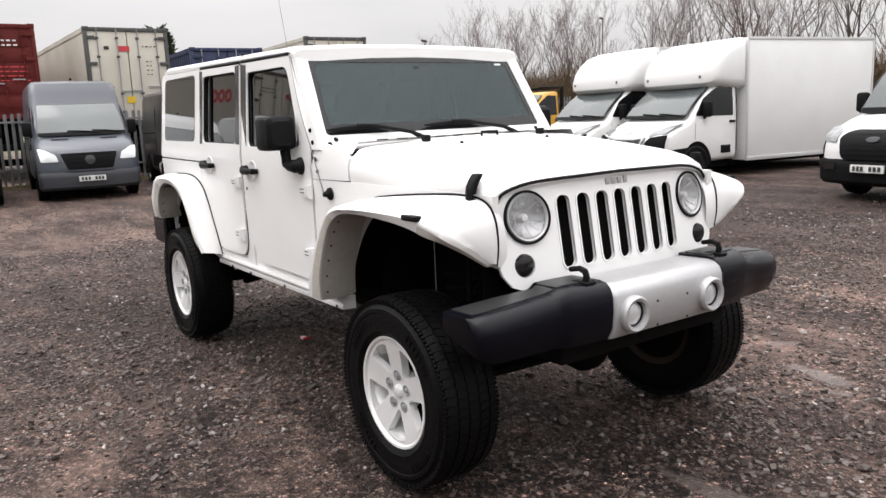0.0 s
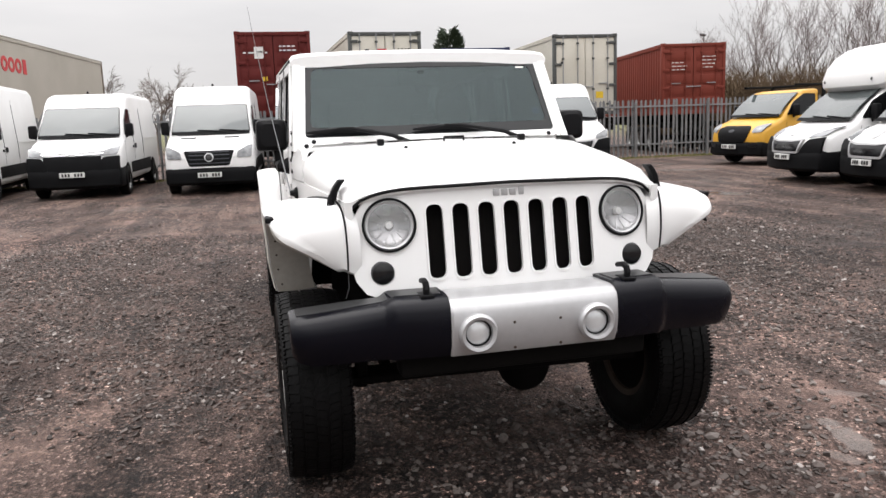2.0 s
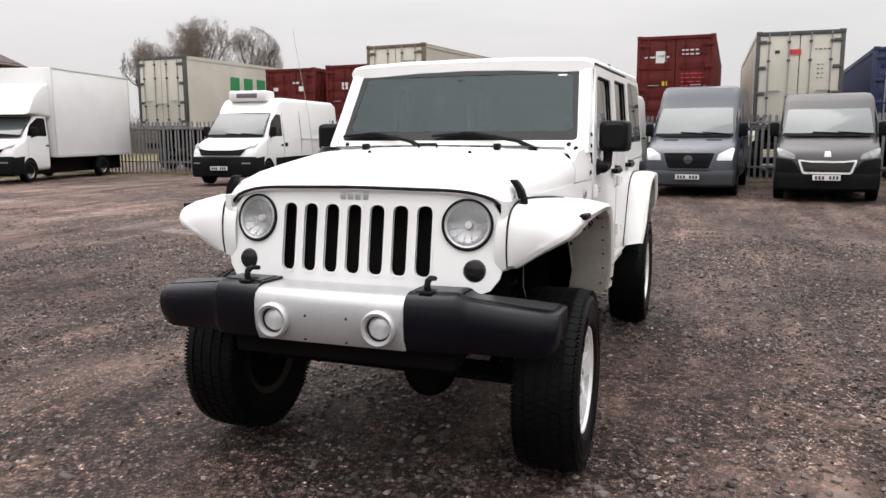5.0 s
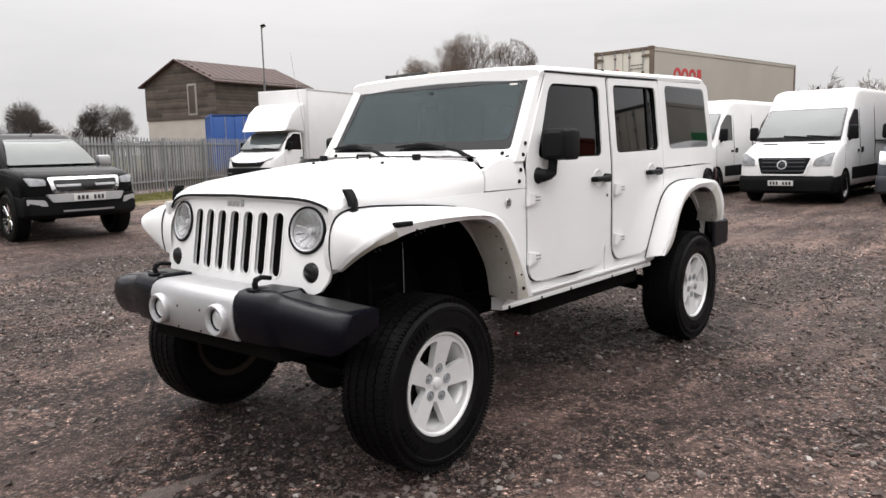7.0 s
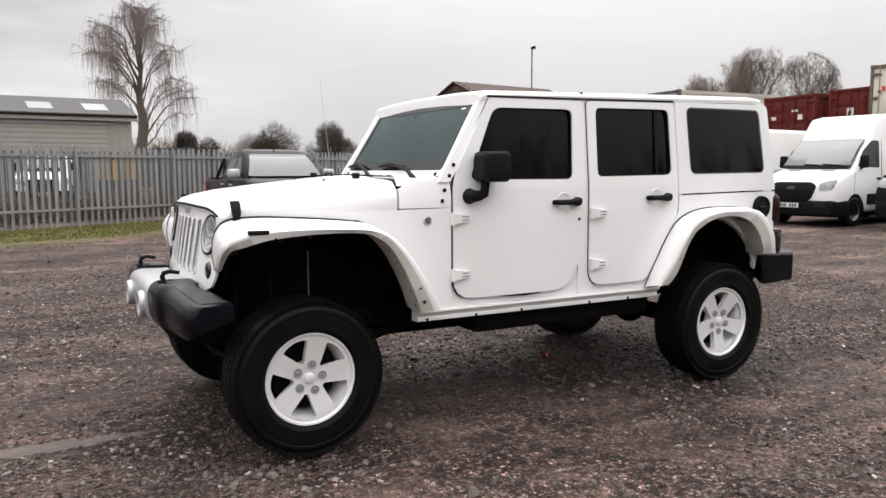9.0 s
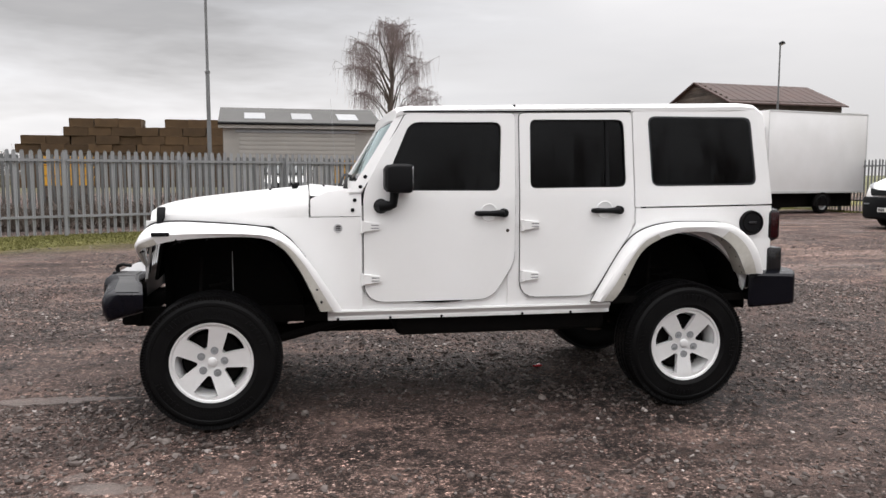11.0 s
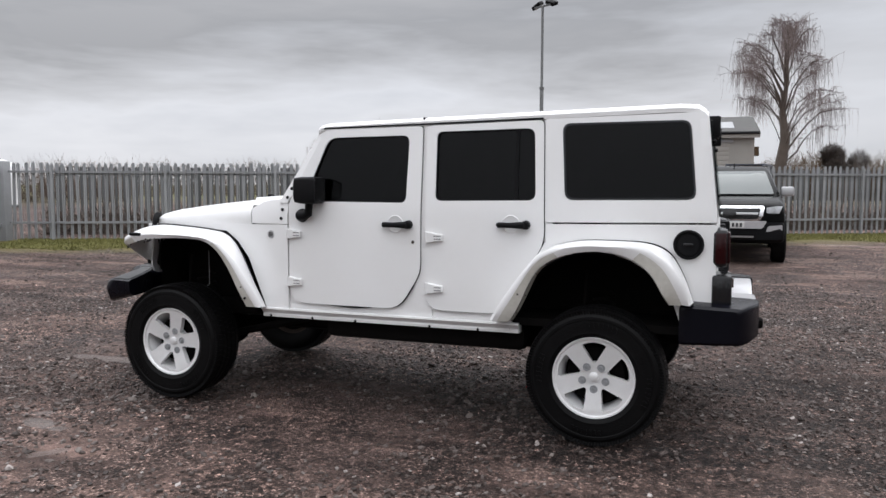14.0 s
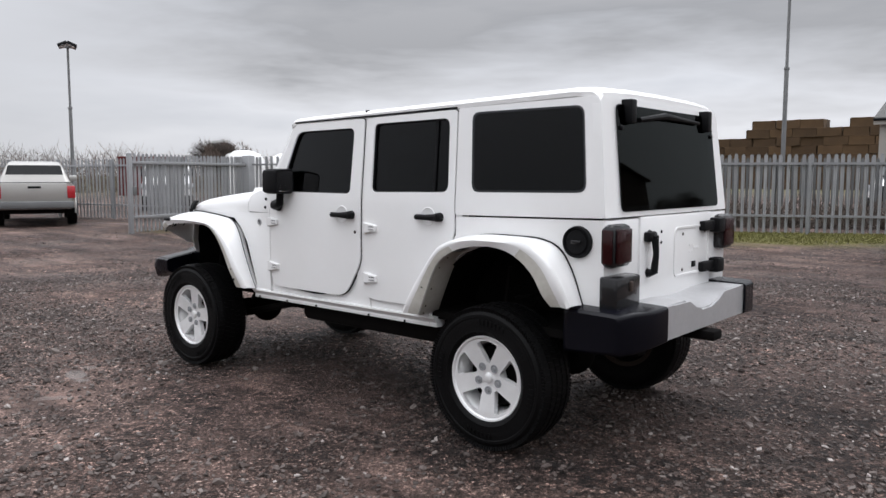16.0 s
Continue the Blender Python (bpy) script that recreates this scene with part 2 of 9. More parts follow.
    l.new(dot.outputs["Value"], beyond.inputs["Value"])
    l.new(edge.outputs[0], strip.inputs["Value"])
    lawn = ramp(noise_of(9.0, 6.0, 0.7), [(0.3, (0.06, 0.06, 0.015)), (0.7, (0.17, 0.165, 0.04))])
    apart = n.new("ShaderNodeSeparateXYZ")
    l.new(geo.outputs["Position"], apart.inputs[0])
    ends = n.new("ShaderNodeMapRange")
    ends.inputs["From Min"].default_value, ends.inputs["From Max"].default_value = 15.5, 14.0
    l.new(apart.outputs[0], ends.inputs["Value"])
    both_of = n.new("ShaderNodeMath")
    both_of.operation = "MULTIPLY"
    l.new(strip.outputs[0], both_of.inputs[0]), l.new(ends.outputs[0], both_of.inputs[1])
    near_side = n.new("ShaderNodeMath")
    near_side.operation = "MULTIPLY"
    l.new(both_of.outputs[0], near_side.inputs[0]), l.new(beyond.outputs[0], near_side.inputs[1])
    col = mix(near_side.outputs[0], col, lawn)
    # shallow puddles and slicks of wet mud with ragged shores
    ragged_shore = n.new("ShaderNodeMapRange")
    ragged_shore.inputs["To Min"].default_value, ragged_shore.inputs["To Max"].default_value = -1.1, 1.1
    l.new(noise_of(7.0, 6.0, 0.65), ragged_shore.inputs["Value"])
    pools = None
    for cx, cy, half_a, half_b, turn, fullness in PUDDLES:
        c, sn = math.cos(radians(turn)), math.sin(radians(turn))
        off = n.new("ShaderNodeVectorMath")
        off.operation = "SUBTRACT"
        l.new(geo.outputs["Position"], off.inputs[0])
        off.inputs[1].default_value = (cx, cy, 0.0)
        pair = n.new("ShaderNodeCombineXYZ")
        for k, axis in enumerate(((c / half_a, sn / half_a, 0.0), (-sn / half_b, c / half_b, 0.0))):
            d = n.new("ShaderNodeVectorMath")
            d.operation = "DOT_PRODUCT"
            l.new(off.outputs[0], d.inputs[0])
            d.inputs[1].default_value = axis
            l.new(d.outputs["Value"], pair.inputs[k])
        size = n.new("ShaderNodeVectorMath")
        size.operation = "LENGTH"
        l.new(pair.outputs[0], size.inputs[0])
        total = n.new("ShaderNodeMath")
        total.operation = "ADD"
        l.new(size.outputs["Value"], total.inputs[0]), l.new(ragged_shore.outputs[0], total.inputs[1])
        fill = n.new("ShaderNodeMapRange")
        fill.inputs["From Min"].default_value, fill.inputs["From Max"].default_value = 1.12, 0.82
        fill.inputs["To Max"].default_value = fullness
        l.new(total.outputs[0], fill.inputs["Value"])
        if pools is None:
            pools = fill.outputs[0]
        else:
            most = n.new("ShaderNodeMath")
            most.operation = "MAXIMUM"
            l.new(pools, most.inputs[0]), l.new(fill.outputs[0], most.inputs[1])
            pools = most.outputs[0]
    mud = ramp(noise_of(3.0, 3.0), [(0.3, (0.075, 0.060, 0.053)), (0.7, (0.125, 0.102, 0.091))])
    warm = n.new("ShaderNodeRGB")
    warm.outputs[0].default_value = (1.40, 1.315, 1.275, 1)
    col = mix(1.0, col, warm.outputs[0], "MULTIPLY")
    col = mix(pools, col, mud)
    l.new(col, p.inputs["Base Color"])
    wet = ramp(noise_of(0.42, 5.0, 0.6), [(0.36, (0.82, 0.82, 0.82)), (0.58, (0.62, 0.62, 0.62)), (0.70, (0.36, 0.36, 0.36))])
    film_of_water = ramp(pools, [(0.0, (0.0, 0.0, 0.0)), (1.0, (1.0, 1.0, 1.0))])
    smooth_water = ramp(pools, [(0.0, (0.12, 0.12, 0.12)), (1.0, (0.05, 0.05, 0.05))])
    l.new(mix(film_of_water, wet, smooth_water), p.inputs["Roughness"])
    p.inputs["Specular IOR Level"].default_value = 0.22
    h = n.new("ShaderNodeMath")
    h.operation = "ADD"
    hm = n.new("ShaderNodeMath")
    hm.operation = "MULTIPLY"
    hm.inputs[1].default_value = 0.8
    l.new(vor.outputs["Distance"], hm.inputs[0])
    l.new(hm.outputs[0], h.inputs[0]), l.new(noise_of(60.0, 6.0, 0.7), h.inputs[1])
    b = n.new("ShaderNodeBump")
    b.inputs["Distance"].default_value = 0.028
    calm = n.new("ShaderNodeMapRange")
    calm.inputs["To Min"].default_value, calm.inputs["To Max"].default_value = 1.0, 0.04
    l.new(pools, calm.inputs["Value"]), l.new(calm.outputs[0], b.inputs["Strength"])
    l.new(h.outputs[0], b.inputs["Height"]), l.new(b.outputs[0], p.inputs["Normal"])
    return m


# shallow puddles: centre x, y, half length, half width, turn, how full of water
PUDDLES = [(2.72, 0.06, 0.60, 0.08, 1, 0.6), (1.92, 1.63, 0.15, 0.07, -25, 0.85), (1.72, 1.68, 0.07, 0.05, 10, 0.85), (2.06, 1.46, 0.08, 0.045, 15, 0.7), (1.40, 2.02, 0.12, 0.05, 50, 0.55),
           (-7.72, 6.47, 0.40, 0.22, 20, 1.0), (-8.15, 7.5, 0.62, 0.26, 30, 1.0), (-6.2, 4.5, 0.9, 0.16, 25, 0.5), (-13.2, 9.9, 0.7, 0.3, 60, 0.7), (5.95, -4.23, 0.40, 0.14, 0, 0.8), (-5.2, -6.5, 0.6, 0.2, 70, 0.6)]
GRAVEL = ground_material()
PAINT = surface("white_car_paint", (0.80, 0.80, 0.80), (0.74, 0.735, 0.725), 1.6, (0.30, 0.42), coat=0.35, fine=0.1)
FLARE_IN = surface("weathered_white_plastic", (0.60, 0.585, 0.54), (0.42, 0.40, 0.35), 7.0, (0.5, 0.7), bump=0.1)
VAN_WHITE = surface("white_van_paint", (0.78, 0.78, 0.78), (0.66, 0.66, 0.65), 0.9, (0.30, 0.45), coat=0.25, fine=0.25)
GREY_PAINT = surface("grey_van_paint", (0.040, 0.047, 0.062), (0.056, 0.064, 0.082), 1.2, (0.3, 0.4), coat=0.3)
BROWN_PAINT = surface("dark_brown_grey_paint", (0.022, 0.020, 0.020), (0.03, 0.028, 0.027), 1.2, (0.3, 0.4), coat=0.2)
YELLOW_PAINT = surface("yellow_paint", (0.62, 0.33, 0.02), (0.52, 0.27, 0.02), 1.2, (0.35, 0.5), coat=0.2)
BLACK_GREEN = surface("black_pickup_paint", (0.0022, 0.0026, 0.0026), (0.004, 0.0045, 0.0045), 1.2, (0.10, 0.17), coat=0.0, spec=0.07)
SILVER_PAINT = surface("silver_pickup_paint", (0.36, 0.35, 0.33), (0.42, 0.41, 0.39), 1.2, (0.3, 0.4), metal=0.4, coat=0.4)
BLACK = surface("black_textured_plastic", (0.0035, 0.0035, 0.004), (0.007, 0.007, 0.008), 5.0, (0.45, 0.6), bump=0.12, bscale=220.0, spec=0.12)
BUMPER_TOP = surface("faded_black_plastic", (0.0016, 0.0018, 0.0036), (0.0038, 0.004, 0.0075), 3.0, (0.20, 0.32), bump=0.05, bscale=160.0, spec=0.2)
VAN_BLACK = surface("dark_bumper_plastic", (0.004, 0.0042, 0.0048), (0.008, 0.0084, 0.0092), 3.0, (0.5, 0.65), spec=0.08)
GLOSS_BLACK = surface("gloss_black", (0.008, 0.008, 0.009), (0.012, 0.012, 0.013), 3.0, (0.12, 0.2))
RUBBER = surface("tyre_rubber", (0.0018, 0.0018, 0.002), (0.005, 0.0048, 0.005), 6.0, (0.40, 0.58), bump=0.3, bscale=90.0, spec=0.10)
ALLOY = surface("silver_alloy", (0.80, 0.80, 0.80), (0.70, 0.695, 0.69), 9.0, (0.3, 0.45), metal=0.3, fine=0.2)
SILVER = surface("satin_silver", (0.50, 0.50, 0.51), (0.42, 0.42, 0.425), 5.0, (0.30, 0.44), metal=0.45)
CHROME = surface("chrome", (0.75, 0.75, 0.76), (0.68, 0.68, 0.69), 5.0, (0.06, 0.14), metal=1.0)
STEEL_DARK = surface("rusty_dark_steel", (0.03, 0.024, 0.02), (0.07, 0.045, 0.032), 9.0, (0.6, 0.85), metal=0.3, bump=0.2)
# dirty underside black; on the flat arch discs it stands for shade
UNDER = surface("dirty_underside_arch_shade", (0.004, 0.004, 0.004), (0.008, 0.007, 0.0065), 6.0, (0.85, 0.95), spec=0.06)
GALV = surface("galvanised_steel", (0.235, 0.241, 0.25), (0.335, 0.34, 0.347), 2.4, (0.5, 0.65), metal=0.25, bump=0.08, rand=0.13)
GALV_MID = surface("dull_galvanised_steel", (0.155, 0.158, 0.162), (0.225, 0.228, 0.232), 2.4, (0.55, 0.7), metal=0.2, bump=0.08, rand=0.15)
GALV_DARK = surface("weathered_steel", (0.10, 0.103, 0.105), (0.16, 0.163, 0.163), 2.0, (0.55, 0.7), metal=0.2, rand=0.15)
RED_BOX = surface("maroon_container_paint", (0.12, 0.013, 0.011), (0.07, 0.010, 0.008), 0.8, (0.6, 0.8), bump=0.1, fine=0.4, spec=0.25)
ORANGE_BOX = surface("faded_red_container_paint", (0.19, 0.036, 0.022), (0.13, 0.026, 0.017), 0.8, (0.6, 0.8), bump=0.1, fine=0.4, spec=0.25)
BLUE_BOX = surface("navy_container_paint", (0.008, 0.016, 0.07), (0.012, 0.019, 0.055), 0.8, (0.45, 0.65), bump=0.1)
CREAM_BOX = surface("grimy_white_container_paint", (0.62, 0.59, 0.52), (0.42, 0.39, 0.32), 0.7, (0.5, 0.65), fine=0.35)
PALE_WALL = surface("pale_plastered_wall", (0.50, 0.47, 0.42), (0.38, 0.36, 0.32), 0.8, (0.8, 0.9))
TAN_BOX = surface("beige_container_paint", (0.45, 0.42, 0.365), (0.35, 0.325, 0.275), 0.6, (0.5, 0.65), fine=0.35)
RUST_FRAME = surface("rusty_container_frame", (0.16, 0.12, 0.085), (0.07, 0.048, 0.034), 2.6, (0.7, 0.85), bump=0.15)
DARK_FRAME = surface("dark_container_frame", (0.04, 0.045, 0.045), (0.07, 0.07, 0.065), 2.0, (0.5, 0.7))
MARK_WHITE = surface("white_marking", (0.72, 0.72, 0.70), (0.6, 0.6, 0.58), 9.0, (0.6, 0.7))
MARK_RED = surface("red_marking", (0.55, 0.045, 0.05), (0.45, 0.04, 0.045), 9.0, (0.6, 0.7))
MARK_GREEN = surface("green_marking", (0.02, 0.24, 0.075), (0.02, 0.2, 0.06), 9.0, (0.6, 0.7))
MARK_YELLOW = surface("yellow_marking", (0.70, 0.46, 0.02), (0.6, 0.4, 0.02), 9.0, (0.6, 0.7))
MARK_BLACK = surface("black_marking", (0.02, 0.02, 0.02), (0.03, 0.03, 0.03), 9.0, (0.6, 0.7))
TAIL_RED = surface("smoked_red_lens", (0.014, 0.0015, 0.002), (0.022, 0.002, 0.003), 9.0, (0.12, 0.2), spec=0.3)
BRIGHT_RED = surface("red_lamp_lens", (0.42, 0.02, 0.03), (0.34, 0.015, 0.02), 9.0, (0.12, 0.2), coat=0.5)
LENS = surface("headlamp_lens", (0.55, 0.56, 0.57), (0.75, 0.76, 0.77), 12.0, (0.08, 0.2), metal=0.35, coat=0.8)
VAN_LENS = surface("van_lamp_lens", (0.08, 0.085, 0.09), (0.34, 0.35, 0.36), 9.0, (0.08, 0.2), coat=0.3)
# paler copy of the bumper plastic, with sky sheen put into its colour
DECK_SHEEN = surface("sky_sheen_plastic", (0.018, 0.018, 0.019), (0.04, 0.041, 0.042), 5.0, (0.28, 0.45), bump=0.06, bscale=160.0, spec=0.35)
SEAT = surface("grey_seat_cloth", (0.10, 0.10, 0.10), (0.16, 0.155, 0.15), 8.0, (0.8, 0.9), bump=0.1)
TIMBER = surface("weathered_timber", (0.036, 0.027, 0.022), (0.12, 0.098, 0.08), 1.1, (0.75, 0.9), bump=0.2, rand=0.4)
RUST_ROOF = surface("brown_sheet_roof", (0.036, 0.022, 0.019), (0.075, 0.042, 0.035), 0.5, (0.7, 0.85))
FIBRE_ROOF = surface("fibre_cement_roof", (0.05, 0.049, 0.047), (0.09, 0.088, 0.084), 0.7, (0.75, 0.9))
CLADDING = surface("grey_sheet_cladding", (0.34, 0.325, 0.295), (0.26, 0.25, 0.23), 0.6, (0.6, 0.75))
BLUE_SHEET = surface("blue_sheet", (0.02, 0.09, 0.33), (0.02, 0.07, 0.26), 2.0, (0.45, 0.6))
STRAW = surface("old_straw", (0.095, 0.056, 0.026), (0.050, 0.030, 0.015), 0.9, (0.9, 1.0), bump=0.4, bscale=14.0, rand=0.22)
BARK = surface("winter_bark", (0.075, 0.058, 0.047), (0.13, 0.105, 0.088), 3.0, (0.85, 0.95))
TWIG = surface("bare_twigs", (0.105, 0.078, 0.062), (0.17, 0.13, 0.105), 0.6, (0.85, 0.95))
WILLOW_TWIG = surface("willow_twigs", (0.16, 0.125, 0.12), (0.25, 0.20, 0.19), 0.6, (0.85, 0.95))
SCRUB = surface("brown_scrub", (0.080, 0.052, 0.028), (0.135, 0.092, 0.052), 0.5, (0.9, 1.0))
GRASS = surface("verge_grass", (0.10, 0.10, 0.024), (0.17, 0.16, 0.045), 1.2, (0.7, 0.9))
GLASS_CLEAR = glass("windscreen_glass", (0.27, 0.32, 0.32), 0.044, sheen=(0.84, 0.985, 1.0))
SCREEN_PRINT = surface("screen_print", (0.010, 0.011, 0.012), (0.016, 0.017, 0.018), 2.0, (0.05, 0.09), spec=0.30)
GLASS_TINT = glass("tinted_glass", (0.085, 0.088, 0.094), 0.017, sheen=(0.97, 0.98, 1.0), power=4.0)
GLASS_REAR = glass("rear_window_glass", (0.10, 0.102, 0.108), 0.014, rim=0.35)
GLASS_VAN = surface("van_glass", (0.055, 0.066, 0.067), (0.085, 0.098, 0.099), 0.5, (0.03, 0.06), coat=0.35, spec=0.55, fine=0.04)
GLASS_CAB = surface("pickup_glass", (0.05, 0.062, 0.06), (0.08, 0.095, 0.092), 0.5, (0.03, 0.06), coat=0.12, spec=0.5, fine=0.04)
GLASS_DARK = surface("dark_van_glass", (0.006, 0.0065, 0.007), (0.012, 0.013, 0.014), 0.8, (0.04, 0.08), spec=0.35)


# ---- mesh helpers ----
def sharpen(bm, degrees=32):
    bm.normal_update()
    limit = radians(degrees)
    for f in bm.faces:
        f.smooth = True
    for e in bm.edges:
        e.smooth = len(e.link_faces) == 2 and e.calc_face_angle(0.0) < limit


def part(name, bm, material, parent=None, label="", at=None, degrees=32):
    """Links a bmesh as one mesh object, under a thing or a part."""
    bmesh.ops.recalc_face_normals(bm, faces=bm.faces)
    sharpen(bm, degrees)
    me = bpy.data.meshes.new(name)
    bm.to_mesh(me)
    bm.free()
    me.materials.append(material)
    ob = new(name, me)
    if parent is not None:
        ob.parent = parent
    if at is not None:
        ob.matrix_basis = at
    if label:
        tagged(ob, label)
    return ob


def thing(name, label, category, m=None, group="", kind=""):
    ob = new(name)
    ob.empty_display_size = 0.2
    ob.matrix_basis = m if m is not None else Matrix()
    return tagged(ob, label, category, group, kind)


def share(name, mesh, parent, m):
    ob = new(name, mesh)
    ob.parent = parent
    ob.matrix_basis = m
    return ob


def box(bm, x0, x1, y0, y1, z0, z1, bevel=0.0, segments=2):
    m = Matrix.LocRotScale(((x0 + x1) / 2, (y0 + y1) / 2, (z0 + z1) / 2), None, (abs(x1 - x0), abs(y1 - y0), abs(z1 - z0)))
    got = bmesh.ops.create_cube(bm, size=1.0, matrix=m)
    if bevel:
        es = list({e for v in got["verts"] for e in v.link_edges})
        bmesh.ops.bevel(bm, geom=es, offset=bevel, segments=segments, affect="EDGES", profile=0.5)
    return bm


def boxes(*rows, bevel=0.0):
    bm = bmesh.new()
    for r in rows:
        box(bm, *r, bevel=bevel)
    return bm


def loft(bm, rings, closed=True, caps=True):
    vs = [[bm.verts.new(p) for p in r] for r in rings]
    k = len(vs[0])
    for a, b in zip(vs, vs[1:]):
        for i in range(k if closed else k - 1):
            j = (i + 1) % k
            bm.faces.new((a[i], a[j], b[j], b[i]))
    if caps and closed:
        for r in (vs[0], vs[-1]):
            es = [bm.edges.get((r[i], r[(i + 1) % k])) for i in range(k)]
            bmesh.ops.triangle_fill(bm, edges=es, use_beauty=True)
    return bm


def lathe(bm, profile, segs=40, m=Matrix()):
    """Turns (radius, height) points round the local z axis."""
    rings = []
    for i in range(segs):
        a = 2 * math.pi * i / segs
        rings.append([bm.verts.new(m @ Vector((r * math.cos(a), r * math.sin(a), h))) for r, h in profile])
    for a, b in zip(rings, rings[1:] + rings[:1]):
        for i in range(len(profile) - 1):
            bm.faces.new((a[i], a[i + 1], b[i + 1], b[i]))
    bmesh.ops.remove_doubles(bm, verts=[v for r in rings for v in r], dist=1e-5)
    return bm


def tube(bm, points, radius, segs=8, cap=True):
    """A round bar along points; radius may be a list."""
    pts = [Vector(p) for p in points]
    rad = radius if isinstance(radius, (list, tuple)) else [radius] * len(pts)
    rings = []
    side = None
    for i, p in enumerate(pts):
        d = (pts[min(i + 1, len(pts) - 1)] - pts[max(i - 1, 0)]).normalized()
        if side is None:
            side = d.orthogonal().normalized()
        side = (side - d * side.dot(d)).normalized()
        other = d.cross(side)
        rings.append([p + (side * math.cos(2 * math.pi * k / segs) + other * math.sin(2 * math.pi * k / segs)) * rad[i] for k in range(segs)])
    return loft(bm, rings, True, cap)


def rounded(points, radius, n=4):
    """A polygon with its corners rounded; radius: one, or one a corner."""
    out_pts = []
    k = len(points)
    for i, p in enumerate(points):
        p, a, b = Vector(p), Vector(points[i - 1]), Vector(points[(i + 1) % k])
        r = radius[i] if isinstance(radius, (list, tuple)) else radius
        if r <= 0:
            out_pts.append(tuple(p))
            continue
        r = min(r, (a - p).length * 0.48, (b - p).length * 0.48)
        s, e = p + (a - p).normalized() * r, p + (b - p).normalized() * r
        for j in range(n + 1):
            u = j / n
            out_pts.append(tuple(s * (1 - u) ** 2 + p * 2 * u * (1 - u) + e * u * u))
    return out_pts


def circle(cx, cy, r, n=28):
    return [(cx + r * math.cos(2 * math.pi * i / n), cy + r * math.sin(2 * math.pi * i / n)) for i in range(n)]


def panel(outer, holes=(), place=None, thick=0.02, cuts=()):
    """A sheet with openings: outlines in (u, v), laid by place(u, v, depth). cuts: (axis, value) lines along which it may bend."""
    flat_bm = bmesh.new()
    for loop in (outer, *holes):
        vs = [flat_bm.verts.new((u, v, 0)) for u, v in loop]
        for i in range(len(vs)):
            flat_bm.edges.new((vs[i - 1], vs[i]))
    bmesh.ops.triangle_fill(flat_bm, edges=flat_bm.edges[:], use_beauty=True)
    for axis, value in cuts:
        co = (value, 0, 0) if axis == "u" else (0, value, 0)
        no = (1, 0, 0) if axis == "u" else (0, 1, 0)
        bmesh.ops.bisect_plane(flat_bm, geom=flat_bm.verts[:] + flat_bm.edges[:] + flat_bm.faces[:], plane_co=co, plane_no=no)
    flat_bm.verts.ensure_lookup_table()
    flat_bm.verts.index_update()
    bm = bmesh.new()
    front = [bm.verts.new(place(v.co.x, v.co.y, 0.0)) for v in flat_bm.verts]
    back = [bm.verts.new(place(v.co.x, v.co.y, thick)) for v in flat_bm.verts]
    for f in flat_bm.faces:
        ids = [v.index for v in f.verts]
        bm.faces.new([front[i] for i in ids])
        bm.faces.new([back[i] for i in reversed(ids)])
    for e in flat_bm.edges:
        if len(e.link_faces) == 1:
            a, b = e.verts[0].index, e.verts[1].index
            bm.faces.new((front[a], front[b], back[b], back[a]))
    flat_bm.free()
    return bm


def lerp_table(table, x):
    """Straight-line reading of (x, value) rows in rising x."""
    if x <= table[0][0]:
        return table[0][1]
    for (a, va), (b, vb) in zip(table, table[1:]):
        if x <= b:
            return va + (vb - va) * (x - a) / (b - a)
    return table[-1][1]


def ground_height(x, y):
    """The yard is level in the middle and a hand's width higher along its edges."""
    r = math.hypot(x, y)
    u = min(max((r - 8) / 10, 0), 1)
    return 0.10 * u * u * (3 - 2 * u)


# ---- ground ----
def puddle_depth(x, y):
    """1 in the middle of a puddle, 0 at its shore and beyond."""
    best = 0.0
    for cx, cy, a, b, turn, fullness in PUDDLES:
        dx, dy = x - cx, y - cy
        if abs(dx) > 1.4 or abs(dy) > 1.4:
            continue
        c, s = math.cos(radians(turn)), math.sin(radians(turn))
        u, v = (dx * c + dy * s) / a, (-dx * s + dy * c) / b
        best = max(best, (1.0 - (u * u + v * v) / 2.2) * fullness)
    return min(max(best, 0.0), 1.0)


def yard_height(x, y):
    """The surface of the yard: broad swells, and clods and hollows near the middle, evened out in puddles."""
    z = ground_height(x, y) - 0.010
    if abs(x) < 30 and abs(y) < 30:
        q = Vector((x, y, 0))
        z += 0.018 * noise.noise(q * 0.7) + 0.007 * noise.noise(q * 3.1)
        r = max(abs(x), abs(y))
        if r < 9:
            calm = 1.0 - puddle_depth(x, y)
            rough = 0.45 + 0.9 * max(0.0, noise.noise(q * 0.55 + Vector((7, 3, 1))) + 0.3)
            z += min(1.0, 9 - r) * calm * rough * (0.011 * noise.noise(q * 6.3) + 0.008 * (0.35 - abs(noise.noise(q * 11.0))))
    return z


